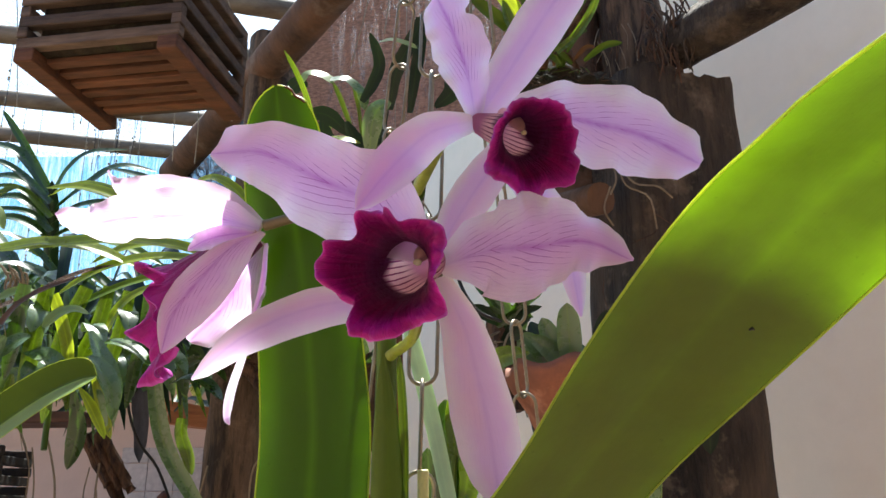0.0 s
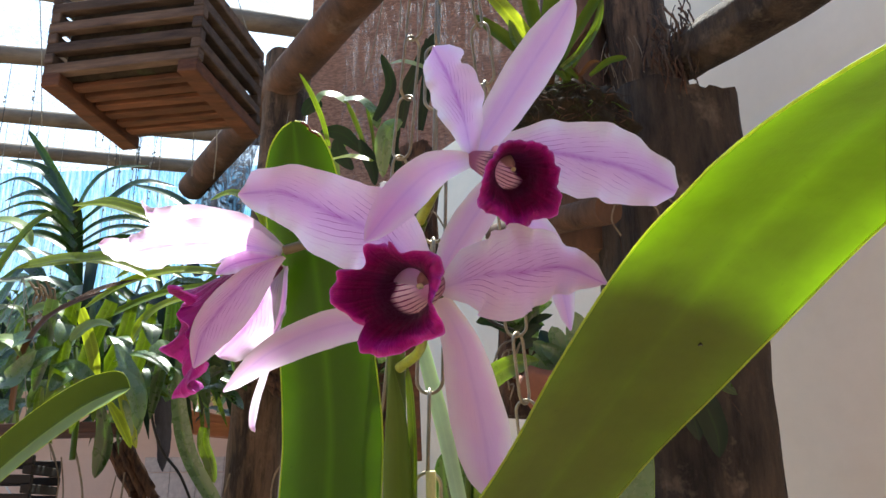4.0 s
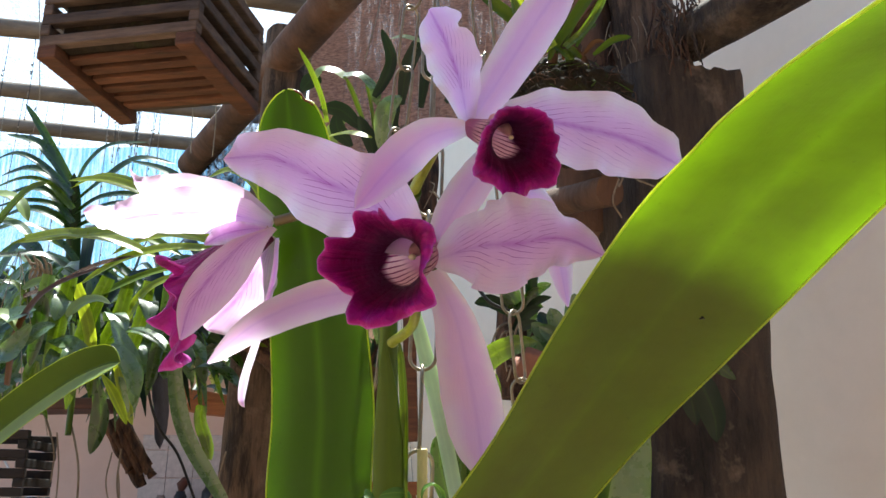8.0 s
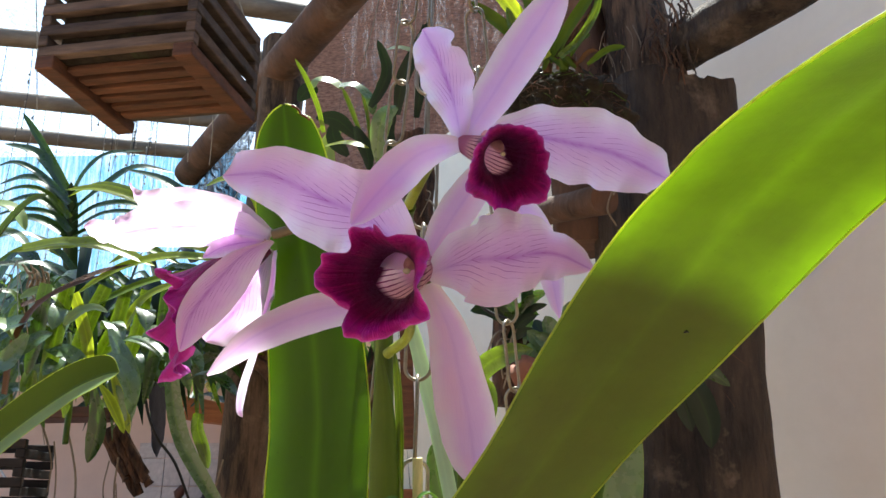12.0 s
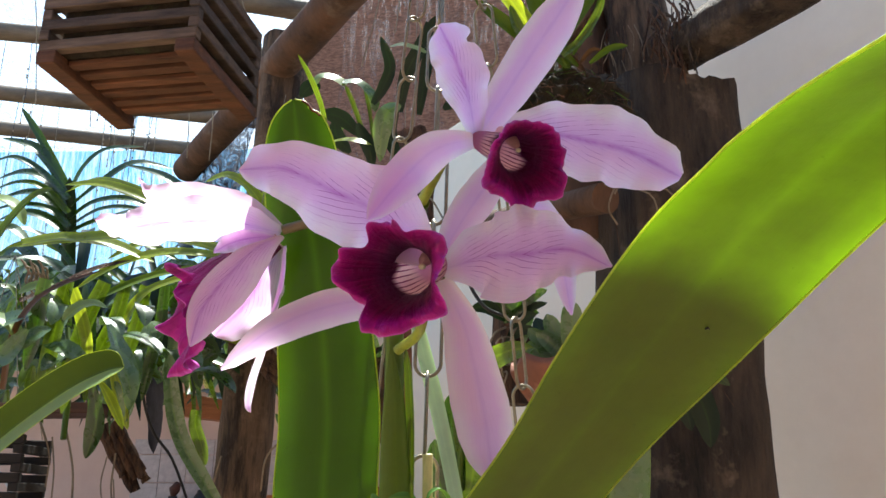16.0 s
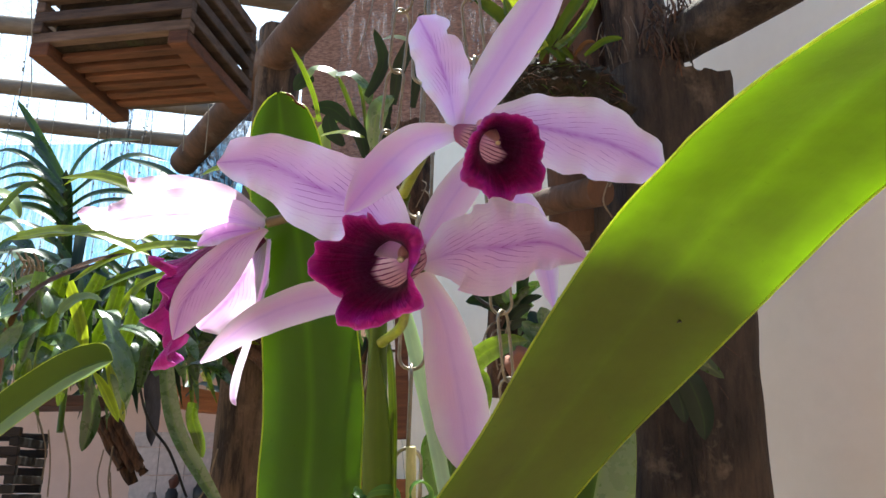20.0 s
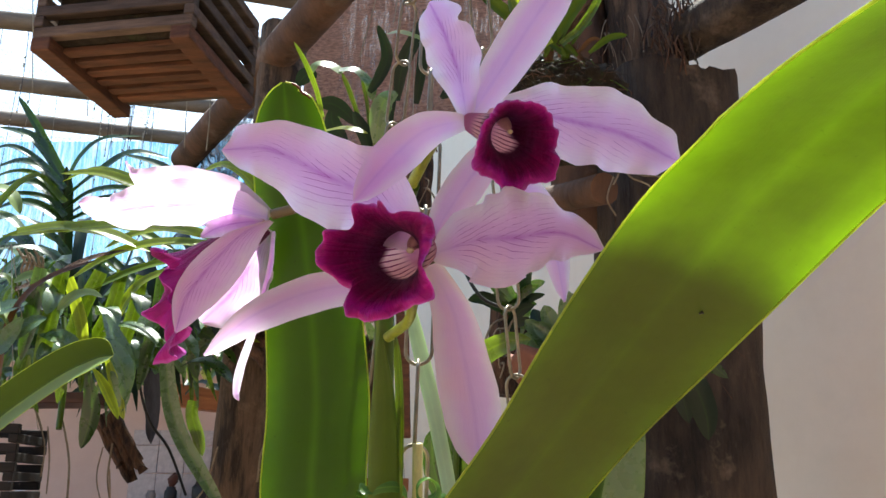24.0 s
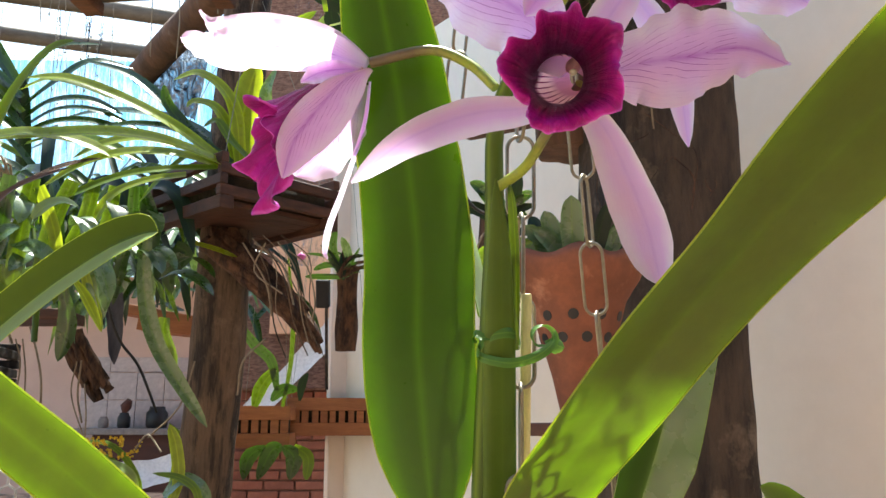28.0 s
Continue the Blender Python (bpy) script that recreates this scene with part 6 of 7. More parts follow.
bunch("hanging_strap_plant", (-1.0, 2.0, 1.6), "mass of hanging strap leaves, some bleached by sun", [
    ([(-1.062, 1.856, 1.304), (-1.042, 1.821, 1.417), (-1.006, 1.817, 1.498), (-0.952, 1.824, 1.548), (-0.859, 1.852, 1.599)], 0.022, M_LEAF_DEAD, dict(face=UPF, fold=0.3)),
    ([(-0.834, 1.863, 1.464), (-0.795, 1.865, 1.395), (-0.771, 1.876, 1.329), (-0.773, 1.897, 1.261)], 0.06, M_LEAF_BLUE, dict(face=(0.44, -0.5, 0.74), fold=0.12, prof="oval")),
    ([(-1.007, 1.814, 1.442), (-1.037, 1.809, 1.388), (-1.064, 1.806, 1.361), (-1.097, 1.801, 1.374)], 0.055, M_LEAF_BLUE, dict(face=(0.46, -0.5, 0.72), fold=0.1, prof="oval")),
    ([(-0.903, 1.967, 1.597), (-0.943, 1.972, 1.489), (-0.964, 1.985, 1.384), (-0.990, 2.012, 1.262)], 0.045, M_LEAF_MID, dict(cup=0.2)),
    ([(-0.979, 1.922, 1.589), (-1.001, 1.938, 1.472), (-1.019, 1.961, 1.365), (-1.032, 1.985, 1.258)], 0.045, M_LEAF_MID, dict(cup=0.2)),
    ([(-0.866, 2.013, 1.612), (-0.893, 2.035, 1.513), (-0.949, 2.063, 1.399), (-0.969, 2.085, 1.300)], 0.04, M_LEAF_MID, dict(cup=0.2)),
    ([(-0.832, 2.062, 1.612), (-0.853, 2.085, 1.510), (-0.888, 2.111, 1.394), (-0.879, 2.135, 1.278)], 0.04, M_LEAF_MID, dict(cup=0.2)),
    ([(-0.965, 1.925, 1.569), (-0.944, 1.935, 1.515), (-0.922, 1.951, 1.434), (-0.923, 1.971, 1.340)], 0.035, M_LEAF_YELLOW, dict(cup=0.2)),
    ([(-1.079, 1.860, 1.667), (-0.995, 1.900, 1.697), (-0.891, 1.946, 1.694), (-0.794, 1.998, 1.662)], 0.05, M_LEAF_YELLOW, dict(face=UPF, fold=0.2)),
    ([(-1.066, 1.870, 1.523), (-0.993, 1.897, 1.567), (-0.915, 1.922, 1.620), (-0.834, 1.951, 1.653)], 0.024, M_BARK, dict(face=UPF, fold=0.2)),
    ([(-1.011, 1.874, 1.581), (-1.020, 1.886, 1.529), (-1.035, 1.906, 1.437), (-1.054, 1.924, 1.358)], 0.04, M_LEAF_DARK, dict(cup=0.2)),
    ([(-0.872, 2.012, 1.376), (-0.857, 2.022, 1.321), (-0.842, 2.030, 1.279), (-0.827, 2.040, 1.227)], 0.028, M_LEAF_YELLOW, dict(cup=0.2)),
    ([(-0.928, 2.021, 1.348), (-0.912, 2.037, 1.265), (-0.919, 2.050, 1.210), (-0.936, 2.062, 1.155)], 0.05, M_LEAF_DARK, dict(cup=0.2, prof="oval")),
    ([(-0.880, 2.029, 1.394), (-0.846, 2.016, 1.349), (-0.831, 2.025, 1.300), (-0.839, 2.038, 1.241)], 0.05, M_LEAF_BLUE, dict(cup=0.2, prof="oval")),
    ([(-0.797, 2.108, 1.626), (-0.807, 2.131, 1.522), (-0.832, 2.154, 1.418), (-0.853, 2.177, 1.314)], 0.035, M_LEAF_DARK, dict(cup=0.2)),
    ([(-1.027, 1.948, 1.432), (-0.963, 1.927, 1.415), (-0.895, 1.931, 1.375)], 0.05, M_LEAF_BLUE, dict(face=UPF, cup=0.2, prof="oval")),
    ([(-0.746, 2.084, 1.481), (-0.756, 2.109, 1.365), (-0.733, 2.159, 1.222), (-0.668, 2.200, 1.103), (-0.598, 2.240, 0.993)], 0.046, M_LEAF_BLUE, dict(face=(0.5, -1, 0.2), cup=0.2, fold=0.15, prof="leaf")),
    ([(-0.842, 2.633, 1.336), (-0.845, 2.643, 1.286), (-0.822, 2.655, 1.223), (-0.806, 2.668, 1.160)], 0.045, M_LEAF_MID, dict(cup=0.2)),
    ([(-0.798, 2.156, 1.640), (-0.765, 2.177, 1.534), (-0.776, 2.197, 1.443)], 0.05, M_LEAF_DARK, dict(cup=0.2)),
    ([(-0.730, 2.284, 1.502), (-0.697, 2.287, 1.478), (-0.745, 2.300, 1.430), (-0.736, 2.313, 1.367)], 0.045, M_LEAF_DARK, dict(cup=0.2)),
    ([(-0.673, 2.279, 1.510), (-0.616, 2.278, 1.494), (-0.551, 2.279, 1.470)], 0.02, M_LEAF_YELLOW, dict(face=UPF)),
])

# broad glossy leaves that catch the sun
rnd = random.Random(64)
glossy = thing("broad_leaf_orchid", (-1.05, 2.1, 1.35), "orchid with broad glossy leaves that glint in the sun", "orchid")
for i in range(40):
    c = V(rnd.uniform(-1.25, -0.7), rnd.uniform(1.92, 2.25), rnd.uniform(1.34, 1.56))
    a, l = rnd.uniform(-2.9, -0.25), rnd.uniform(0.07, 0.14)
    out = V(math.cos(a) * l, math.sin(a) * l * 0.7, 0)
    part("leaf", blade([c, c + out * 0.5 + V(0, 0, 0.015), c + out + V(0, 0, -0.01), c + out * 1.35 + V(0, 0, -0.05)], rnd.uniform(0.035, 0.055), "oval", n=14, m=6, face=(0.44 + rnd.uniform(-0.25, 0.25), -0.5, 0.75 + rnd.uniform(-0.3, 0.25)), fold=0.15, seed=i), (M_LEAF_BLUE, M_LEAF_DARK, M_LEAF_BLUE, M_LEAF_MID)[i % 4], glossy)
part("stem", tube(smooth_line([(-1.05, 2.1, 1.5), (-1.0, 2.05, 1.35), (-0.98, 2.02, 1.2)], 8), 0.008, 8), M_STEM, glossy)

# leaves coloured pale for the sun, and silvery roots, at the near side of the mass
pale = thing("pale_leaf_orchid", (-1.0763, 1.95, 1.491), "orchid with broad leaves coloured pale as if sunlit and silvery roots", "orchid")
for i, (line, wide, mat) in enumerate((
    ([(-1.2335, 1.88, 1.7849), (-1.1825, 1.89, 1.7995), (-1.1376, 1.9, 1.7828), (-1.1083, 1.91, 1.7335)], 0.055, M_LEAF_PALE),
    ([(-1.2371, 1.86, 1.7075), (-1.1725, 1.87, 1.7199), (-1.1183, 1.88, 1.7111), (-1.0707, 1.89, 1.6719)], 0.05, M_LEAF_BLUE),
    ([(-1.0885, 1.9, 1.5499), (-1.0535, 1.91, 1.5701), (-1.017, 1.92, 1.5639), (-0.9854, 1.93, 1.5338)], 0.05, M_LEAF_PALE),
    ([(-1.1196, 1.8, 1.4051), (-1.085, 1.81, 1.4449), (-1.04, 1.82, 1.469), (-1.0076, 1.83, 1.4823)], 0.062, M_LEAF_BLUE),
    ([(-1.1156, 1.8, 1.4591), (-1.0819, 1.81, 1.4668), (-1.046, 1.82, 1.4471), (-1.0228, 1.83, 1.4054)], 0.05, M_LEAF_PALE),
    ([(-1.0209, 1.82, 1.3928), (-1.0059, 1.83, 1.4191), (-0.9842, 1.84, 1.4402), (-0.9659, 1.85, 1.4506)], 0.045, M_LEAF_BLUE),
    ([(-0.7934, 1.78, 1.3892), (-0.7708, 1.79, 1.3647), (-0.7463, 1.8, 1.3245), (-0.7337, 1.81, 1.2741)], 0.06, M_LEAF_BLUE),
    ([(-0.8143, 1.8, 1.3216), (-0.7934, 1.81, 1.2893), (-0.7711, 1.82, 1.2467), (-0.7552, 1.83, 1.2118)], 0.032, M_LEAF_YELLOW),
    ([(-0.9361, 1.84, 1.468), (-0.9146, 1.85, 1.4982), (-0.8795, 1.86, 1.5147), (-0.8463, 1.87, 1.5057)], 0.04, M_LEAF_PALE),
    ([(-0.9908, 1.84, 1.3586), (-0.9976, 1.85, 1.3172), (-0.9878, 1.86, 1.2733), (-0.9615, 1.87, 1.227)], 0.03, M_LEAF_MID))):
    part("leaf", blade(line, wide, "oval", n=16, m=6, face=(0.4, -0.52, 0.76), fold=0.12, cup=0.1, seed=i), mat, pale)
for line in (
    [(-1.1083, 1.92, 1.6447), (-1.0891, 1.93, 1.6203), (-1.0983, 1.94, 1.5898), (-1.0786, 1.95, 1.5623)],
    [(-1.0993, 1.92, 1.6341), (-1.0806, 1.93, 1.6037), (-1.091, 1.94, 1.5898), (-1.0741, 1.95, 1.5713)],
    [(-1.0903, 1.92, 1.6235), (-1.0773, 1.93, 1.6203), (-1.0836, 1.94, 1.5898), (-1.0695, 1.95, 1.5804)],
    [(-1.0863, 1.92, 1.6447), (-1.0689, 1.93, 1.6037), (-1.0762, 1.94, 1.5898), (-1.0609, 1.95, 1.5624)],
    [(-1.0773, 1.92, 1.6341), (-1.0655, 1.93, 1.6203), (-1.0689, 1.94, 1.5898), (-1.0564, 1.95, 1.5714)],
    [(-1.0683, 1.92, 1.6236), (-1.0571, 1.93, 1.6037), (-1.0615, 1.94, 1.5899), (-1.0518, 1.95, 1.5804)],
    [(-1.0642, 1.92, 1.6447), (-1.0538, 1.93, 1.6203), (-1.0542, 1.94, 1.5899), (-1.0432, 1.95, 1.5624)],
    [(-1.0552, 1.92, 1.6341), (-1.0454, 1.93, 1.6038), (-1.0468, 1.94, 1.5899), (-1.0387, 1.95, 1.5714)],
    [(-1.0463, 1.92, 1.6236), (-1.042, 1.93, 1.6203), (-1.0394, 1.94, 1.5899), (-1.0341, 1.95, 1.5804)]):
    part("root", tube(smooth_line(line, 12), 0.0028, 6), M_ROOT, pale)

# many smaller leaves of the plants in the background
rnd = random.Random(31)
fill = thing("background_foliage", (-1.4, 3.0, 1.0), "dense mixed foliage of orchids under the netting", "foliage", kind="stuff")
groups = {}
for i in range(520):
    if i >= 240:
        c = V(rnd.uniform(-2.7, -0.8), rnd.uniform(2.7, 3.6), rnd.uniform(1.48, 1.85))
    elif i < 190:
        c = V(rnd.uniform(-2.6, -0.75), rnd.uniform(2.9, 4.6), rnd.uniform(1.5, 1.95))
    else:
        c = V(rnd.uniform(-1.35, -0.85), rnd.uniform(2.2, 2.7), rnd.uniform(1.48, 1.68))
    a, l = rnd.uniform(0, 6.28), rnd.uniform(0.16, 0.4)
    out = V(math.cos(a), math.sin(a), 0) * l
    sp = [c, c + out * 0.4 + V(0, 0, l * rnd.uniform(0.1, 0.5)), c + out * 0.8 + V(0, 0, l * rnd.uniform(-0.1, 0.35)), c + out * 1.05 + V(0, 0, l * rnd.uniform(-0.7, 0.1))]
    k = rnd.randrange(4)
    groups[k] = blade(sp, rnd.uniform(0.022, 0.05), "strap", face=UPF, fold=0.2, n=9, m=4, bm=groups.get(k))
for k, b in groups.items():
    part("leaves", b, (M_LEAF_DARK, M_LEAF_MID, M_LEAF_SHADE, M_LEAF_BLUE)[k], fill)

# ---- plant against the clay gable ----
bunch("shade_orchid", (-0.12, 1.25, 1.55), "glossy orchid leaves hanging in the shade, coloured darker for it", [
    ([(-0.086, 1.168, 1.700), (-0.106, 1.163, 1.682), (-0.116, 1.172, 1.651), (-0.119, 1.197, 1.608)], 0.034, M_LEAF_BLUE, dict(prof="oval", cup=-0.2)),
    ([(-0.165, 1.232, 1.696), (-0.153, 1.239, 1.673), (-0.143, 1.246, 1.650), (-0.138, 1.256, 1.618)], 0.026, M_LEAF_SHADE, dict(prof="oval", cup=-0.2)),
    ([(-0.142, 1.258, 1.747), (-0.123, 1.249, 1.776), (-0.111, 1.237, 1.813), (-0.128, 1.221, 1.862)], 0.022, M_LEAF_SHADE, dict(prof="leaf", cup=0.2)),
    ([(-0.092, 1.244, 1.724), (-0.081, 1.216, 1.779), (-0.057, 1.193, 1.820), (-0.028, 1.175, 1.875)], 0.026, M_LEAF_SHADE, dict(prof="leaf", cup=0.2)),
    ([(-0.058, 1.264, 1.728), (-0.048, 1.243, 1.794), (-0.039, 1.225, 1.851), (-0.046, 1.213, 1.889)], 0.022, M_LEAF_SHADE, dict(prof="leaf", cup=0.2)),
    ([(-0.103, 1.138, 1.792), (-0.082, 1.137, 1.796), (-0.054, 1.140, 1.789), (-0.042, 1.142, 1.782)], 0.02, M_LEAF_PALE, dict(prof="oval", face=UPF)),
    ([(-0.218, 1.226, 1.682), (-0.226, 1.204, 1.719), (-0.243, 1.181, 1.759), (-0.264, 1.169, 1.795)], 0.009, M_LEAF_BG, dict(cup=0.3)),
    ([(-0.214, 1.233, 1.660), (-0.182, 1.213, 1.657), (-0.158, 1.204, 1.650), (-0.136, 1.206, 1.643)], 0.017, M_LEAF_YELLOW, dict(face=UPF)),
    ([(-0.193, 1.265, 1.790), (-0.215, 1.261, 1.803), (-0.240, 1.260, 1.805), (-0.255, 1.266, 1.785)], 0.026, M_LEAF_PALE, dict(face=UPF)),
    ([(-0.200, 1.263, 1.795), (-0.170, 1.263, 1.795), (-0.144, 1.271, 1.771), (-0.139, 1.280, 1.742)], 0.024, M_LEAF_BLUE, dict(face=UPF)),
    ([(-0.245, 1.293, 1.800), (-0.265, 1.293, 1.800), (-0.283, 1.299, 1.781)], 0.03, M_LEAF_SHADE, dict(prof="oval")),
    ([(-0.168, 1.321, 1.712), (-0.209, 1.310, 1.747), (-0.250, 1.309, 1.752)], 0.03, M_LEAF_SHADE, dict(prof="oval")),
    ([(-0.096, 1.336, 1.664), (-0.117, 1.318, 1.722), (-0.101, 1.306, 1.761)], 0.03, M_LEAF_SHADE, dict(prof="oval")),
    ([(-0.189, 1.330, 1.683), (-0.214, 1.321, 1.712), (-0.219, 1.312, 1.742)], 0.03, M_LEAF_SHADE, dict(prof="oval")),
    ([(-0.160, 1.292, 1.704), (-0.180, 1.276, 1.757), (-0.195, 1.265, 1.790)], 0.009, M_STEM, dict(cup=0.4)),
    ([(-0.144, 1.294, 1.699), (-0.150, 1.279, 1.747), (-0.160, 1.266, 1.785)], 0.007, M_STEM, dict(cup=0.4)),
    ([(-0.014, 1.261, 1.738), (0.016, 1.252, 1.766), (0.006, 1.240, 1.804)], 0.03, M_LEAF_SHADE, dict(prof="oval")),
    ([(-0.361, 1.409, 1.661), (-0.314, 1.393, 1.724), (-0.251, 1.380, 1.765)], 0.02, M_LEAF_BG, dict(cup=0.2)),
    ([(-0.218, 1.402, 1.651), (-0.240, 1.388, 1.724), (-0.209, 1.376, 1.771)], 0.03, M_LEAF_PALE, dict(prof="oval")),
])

# ---- driftwood, bark slab, wires ----
drift = thing("driftwood", (-0.561, 2.328, 1.488), "gnarled brown driftwood root hanging below the basket", "driftwood")
rnd = random.Random(12)
AXIS = smooth_line([(-0.621, 2.332, 1.531), (-0.540, 2.311, 1.465), (-0.437, 2.303, 1.377), (-0.355, 2.327, 1.287), (-0.303, 2.363, 1.196)], 16)
for i in range(15):
    a, q, k0, k1 = 6.283 * i / 15, rnd.uniform(0.012, 0.045), rnd.randrange(0, 3), rnd.randrange(12, 17)
    strand = [AXIS[k] + V(math.cos(a + k * 0.12) * q, math.sin(a + k * 0.12) * q * 0.8, math.sin(a + k * 0.12) * q) * (1.35 - k / 20) + V(*(0.008 * noise.noise_vector(AXIS[k] * 14 + V(i, 0, 0)))) for k in range(k0, k1)]
    m = len(strand)
    part("root", tube(strand, [rnd.uniform(0.75, 1.15) * (0.021 - 0.013 * k / m) for k in range(m)], 8), M_BARK, drift)
for i, pts in enumerate(([(-0.520, 2.191, 1.493), (-0.455, 2.210, 1.386), (-0.438, 2.228, 1.294)], [(-0.488, 2.189, 1.493), (-0.409, 2.197, 1.432), (-0.376, 2.218, 1.325)], [(-0.453, 2.242, 1.232), (-0.515, 2.259, 1.171), (-0.529, 2.279, 1.079)], [(-0.457, 2.187, 1.493), (-0.487, 2.205, 1.416), (-0.408, 2.213, 1.355)])):
    part("rootlet", tube(smooth_line(pts, 8), 0.003, 5), M_ROOT, drift)

for i in range(10):
    a = V(-0.50 + 0.012 * i, 2.19 + rnd.uniform(-0.02, 0.05), 1.50 + rnd.uniform(-0.03, 0.02))
    b = V(-0.40 + 0.011 * i + rnd.uniform(-0.05, 0.05), 2.22 + rnd.uniform(0, 0.06), rnd.uniform(1.15, 1.34))
    part("rootlet", tube(smooth_line([a, a.lerp(b, 0.35) + V(rnd.uniform(0.0, 0.05), -0.02, 0.02), a.lerp(b, 0.7) + V(rnd.uniform(-0.02, 0.03), 0, 0), b], 12), rnd.uniform(0.0011, 0.0024), 5), M_ROOT if i % 3 == 0 else M_LOG_GREY, drift)

slab = thing("bark_slab", (-1.176, 3.048, 1.201), "hanging slab of dark bark with an orchid on it", "bark mount")
AXIS = smooth_line([(-1.315, 3.073, 1.326), (-1.272, 3.088, 1.243), (-1.222, 3.102, 1.160), (-1.176, 3.115, 1.086)], 12)
rnd = random.Random(3)
for i in range(9):
    a = 6.283 * i / 9
    k1 = rnd.randrange(9, 14)
    strand = [p + V(math.cos(a) * 0.034, math.sin(a) * 0.012, 0.012 * math.cos(a)) + V(*(0.006 * noise.noise_vector(p * 20 + V(i, 0, 0)))) for p in AXIS[:k1]]
    part("slab", tube(strand, [rnd.uniform(0.8, 1.2) * 0.017 for _ in strand], 8), M_BARK, slab)
for pts in ([(-1.001, 2.004, 1.205), (-0.993, 2.021, 1.124), (-0.996, 2.038, 1.043)], [(-1.018, 2.005, 1.205), (-1.006, 2.016, 1.151), (-1.013, 2.031, 1.084)], [(-0.967, 2.266, 1.168), (-0.981, 2.286, 1.077), (-0.942, 2.309, 0.955)], [(-0.945, 2.277, 1.108), (-0.940, 2.293, 1.031), (-0.942, 2.308, 0.963)]):
    part("aerial_root", tube(smooth_line(pts, 12), 0.002, 5), M_ROOT, slab)
part("hanger_wire", tube([(-1.315, 3.074, 1.322), (-1.334, 2.925, 2.031), (-1.357, 2.708, 3.068)], 0.0012, 5), M_WIRE, slab)

dark_log = thing("bark_mount", (-0.090, 2.0, 1.715), "dark hanging log with dry roots and small leaves", "bark mount")
part("bark", log_between((-0.090, 2.0, 1.715), (-0.105, 2.0, 2.038), 0.045, 0.05, n=30, sides=20, rough=0.3, seed=61, ragged=0.012), M_BARK, dark_log)
rnd = random.Random(62)
for i in range(9):
    c = Vector((-0.098 + rnd.uniform(-0.035, 0.035), 1.955, rnd.uniform(1.795, 2.008)))
    q = c + V(rnd.uniform(-0.05, 0.05), -0.012, -rnd.uniform(0.05, 0.12))
    part("root", tube(smooth_line([c, c.lerp(q, 0.4) + V(rnd.uniform(-0.02, 0.02), -0.015, 0.01), q], 10), rnd.uniform(0.0012, 0.0026), 5), (M_ROOT, M_CRATE_RUST)[i % 2], dark_log)
part("hanger_wire", tube([(-0.105, 2.0, 2.028), (-0.105, 2.0, 2.7)], 0.0012, 5), M_WIRE, dark_log)

hung_board = thing("hanging_board", (-0.119, 2.2, 1.198), "red-brown wooden board hanging on a wire", "board")
part("board", bar((-0.119, 2.2, 1.198), (-0.138, 2.2, 1.686), 0.02, 0.036, 0.002, up=(1, 0, 0)), M_CRATE_RUST, hung_board, smooth=False)
part("hanger_wire", tube([(-0.138, 2.2, 1.686), (-0.148, 2.2, 2.4)], 0.0012, 5), M_WIRE, hung_board)

cable = thing("hanging_cable", (-1.021, 2.619, 1.547), "black cable hanging in a loop below the plants", "cable")
part("cable", tube(smooth_line([(-1.021, 2.597, 1.620), (-1.040, 2.641, 1.473), (-1.035, 2.673, 1.364), (-1.008, 2.724, 1.265), (-0.957, 2.780, 1.184), (-0.915, 2.878, 1.034)], 20), 0.005, 6), M_BLACK, cable)
for pts in ([(-1.110, 2.284, 1.264), (-1.094, 2.306, 1.195), (-1.084, 2.329, 1.117), (-1.090, 2.361, 1.008)], [(-1.088, 2.619, 1.194), (-1.102, 2.650, 1.088), (-1.091, 2.677, 1.000)], [(-1.136, 2.176, 1.278), (-1.112, 2.198, 1.204), (-1.129, 2.211, 1.159)]):
    part("aerial_root", tube(smooth_line(pts, 12), 0.0032, 5), M_ROOT, slab)

wall_cable = thing("hanging_cable", (0.024, 1.657, 1.588), "black cable hanging in a loop below the brown log", "cable")
part("cable", tube(smooth_line([(0.027, 1.702, 1.614), (0.037, 1.697, 1.538), (0.073, 1.688, 1.474), (0.126, 1.691, 1.448)], 20), 0.004, 6), M_BLACK, wall_cable)

cloth = thing("hanging_cloth", (-1.260, 3.337, 1.578), "slate-grey strip of cloth hanging below the plants", "cloth")
part("strip", blade([(-1.280, 3.282, 1.762), (-1.265, 3.337, 1.578), (-1.255, 3.385, 1.417), (-1.264, 3.440, 1.232)], 0.075, "strap", n=24, m=8, ruffle=0.006, waves=3, cup=0.2, seed=8), M_SLATE, cloth)

# thin wires and strings in front of the net
for i, (a, b) in enumerate((((-1.385, 2.341, 2.302), (-1.389, 2.192, 2.775)), ((-1.386, 2.727, 2.409), (-1.376, 2.542, 2.995)), ((-0.880, 2.393, 2.135), (-0.856, 2.214, 2.705)), ((-0.745, 2.212, 2.046), (-0.733, 2.151, 2.240)), ((-1.227, 2.739, 2.368), (-1.213, 2.593, 2.833)), ((-0.278, 2.125, 2.321), (-0.210, 2.044, 2.580)), ((-0.176, 2.095, 2.418), (-0.159, 2.044, 2.580)), ((-0.581, 1.993, 2.077), (-0.591, 1.953, 2.203)))):
    solid("hanging_wire", tube([Vector(a), Vector(a).lerp(Vector(b), 0.5) + V(0.004, 0, 0), Vector(b)], 0.0018, 5), M_WIRE, "thin galvanised wire hanging from the roof poles", "wire", "wires from the poles")

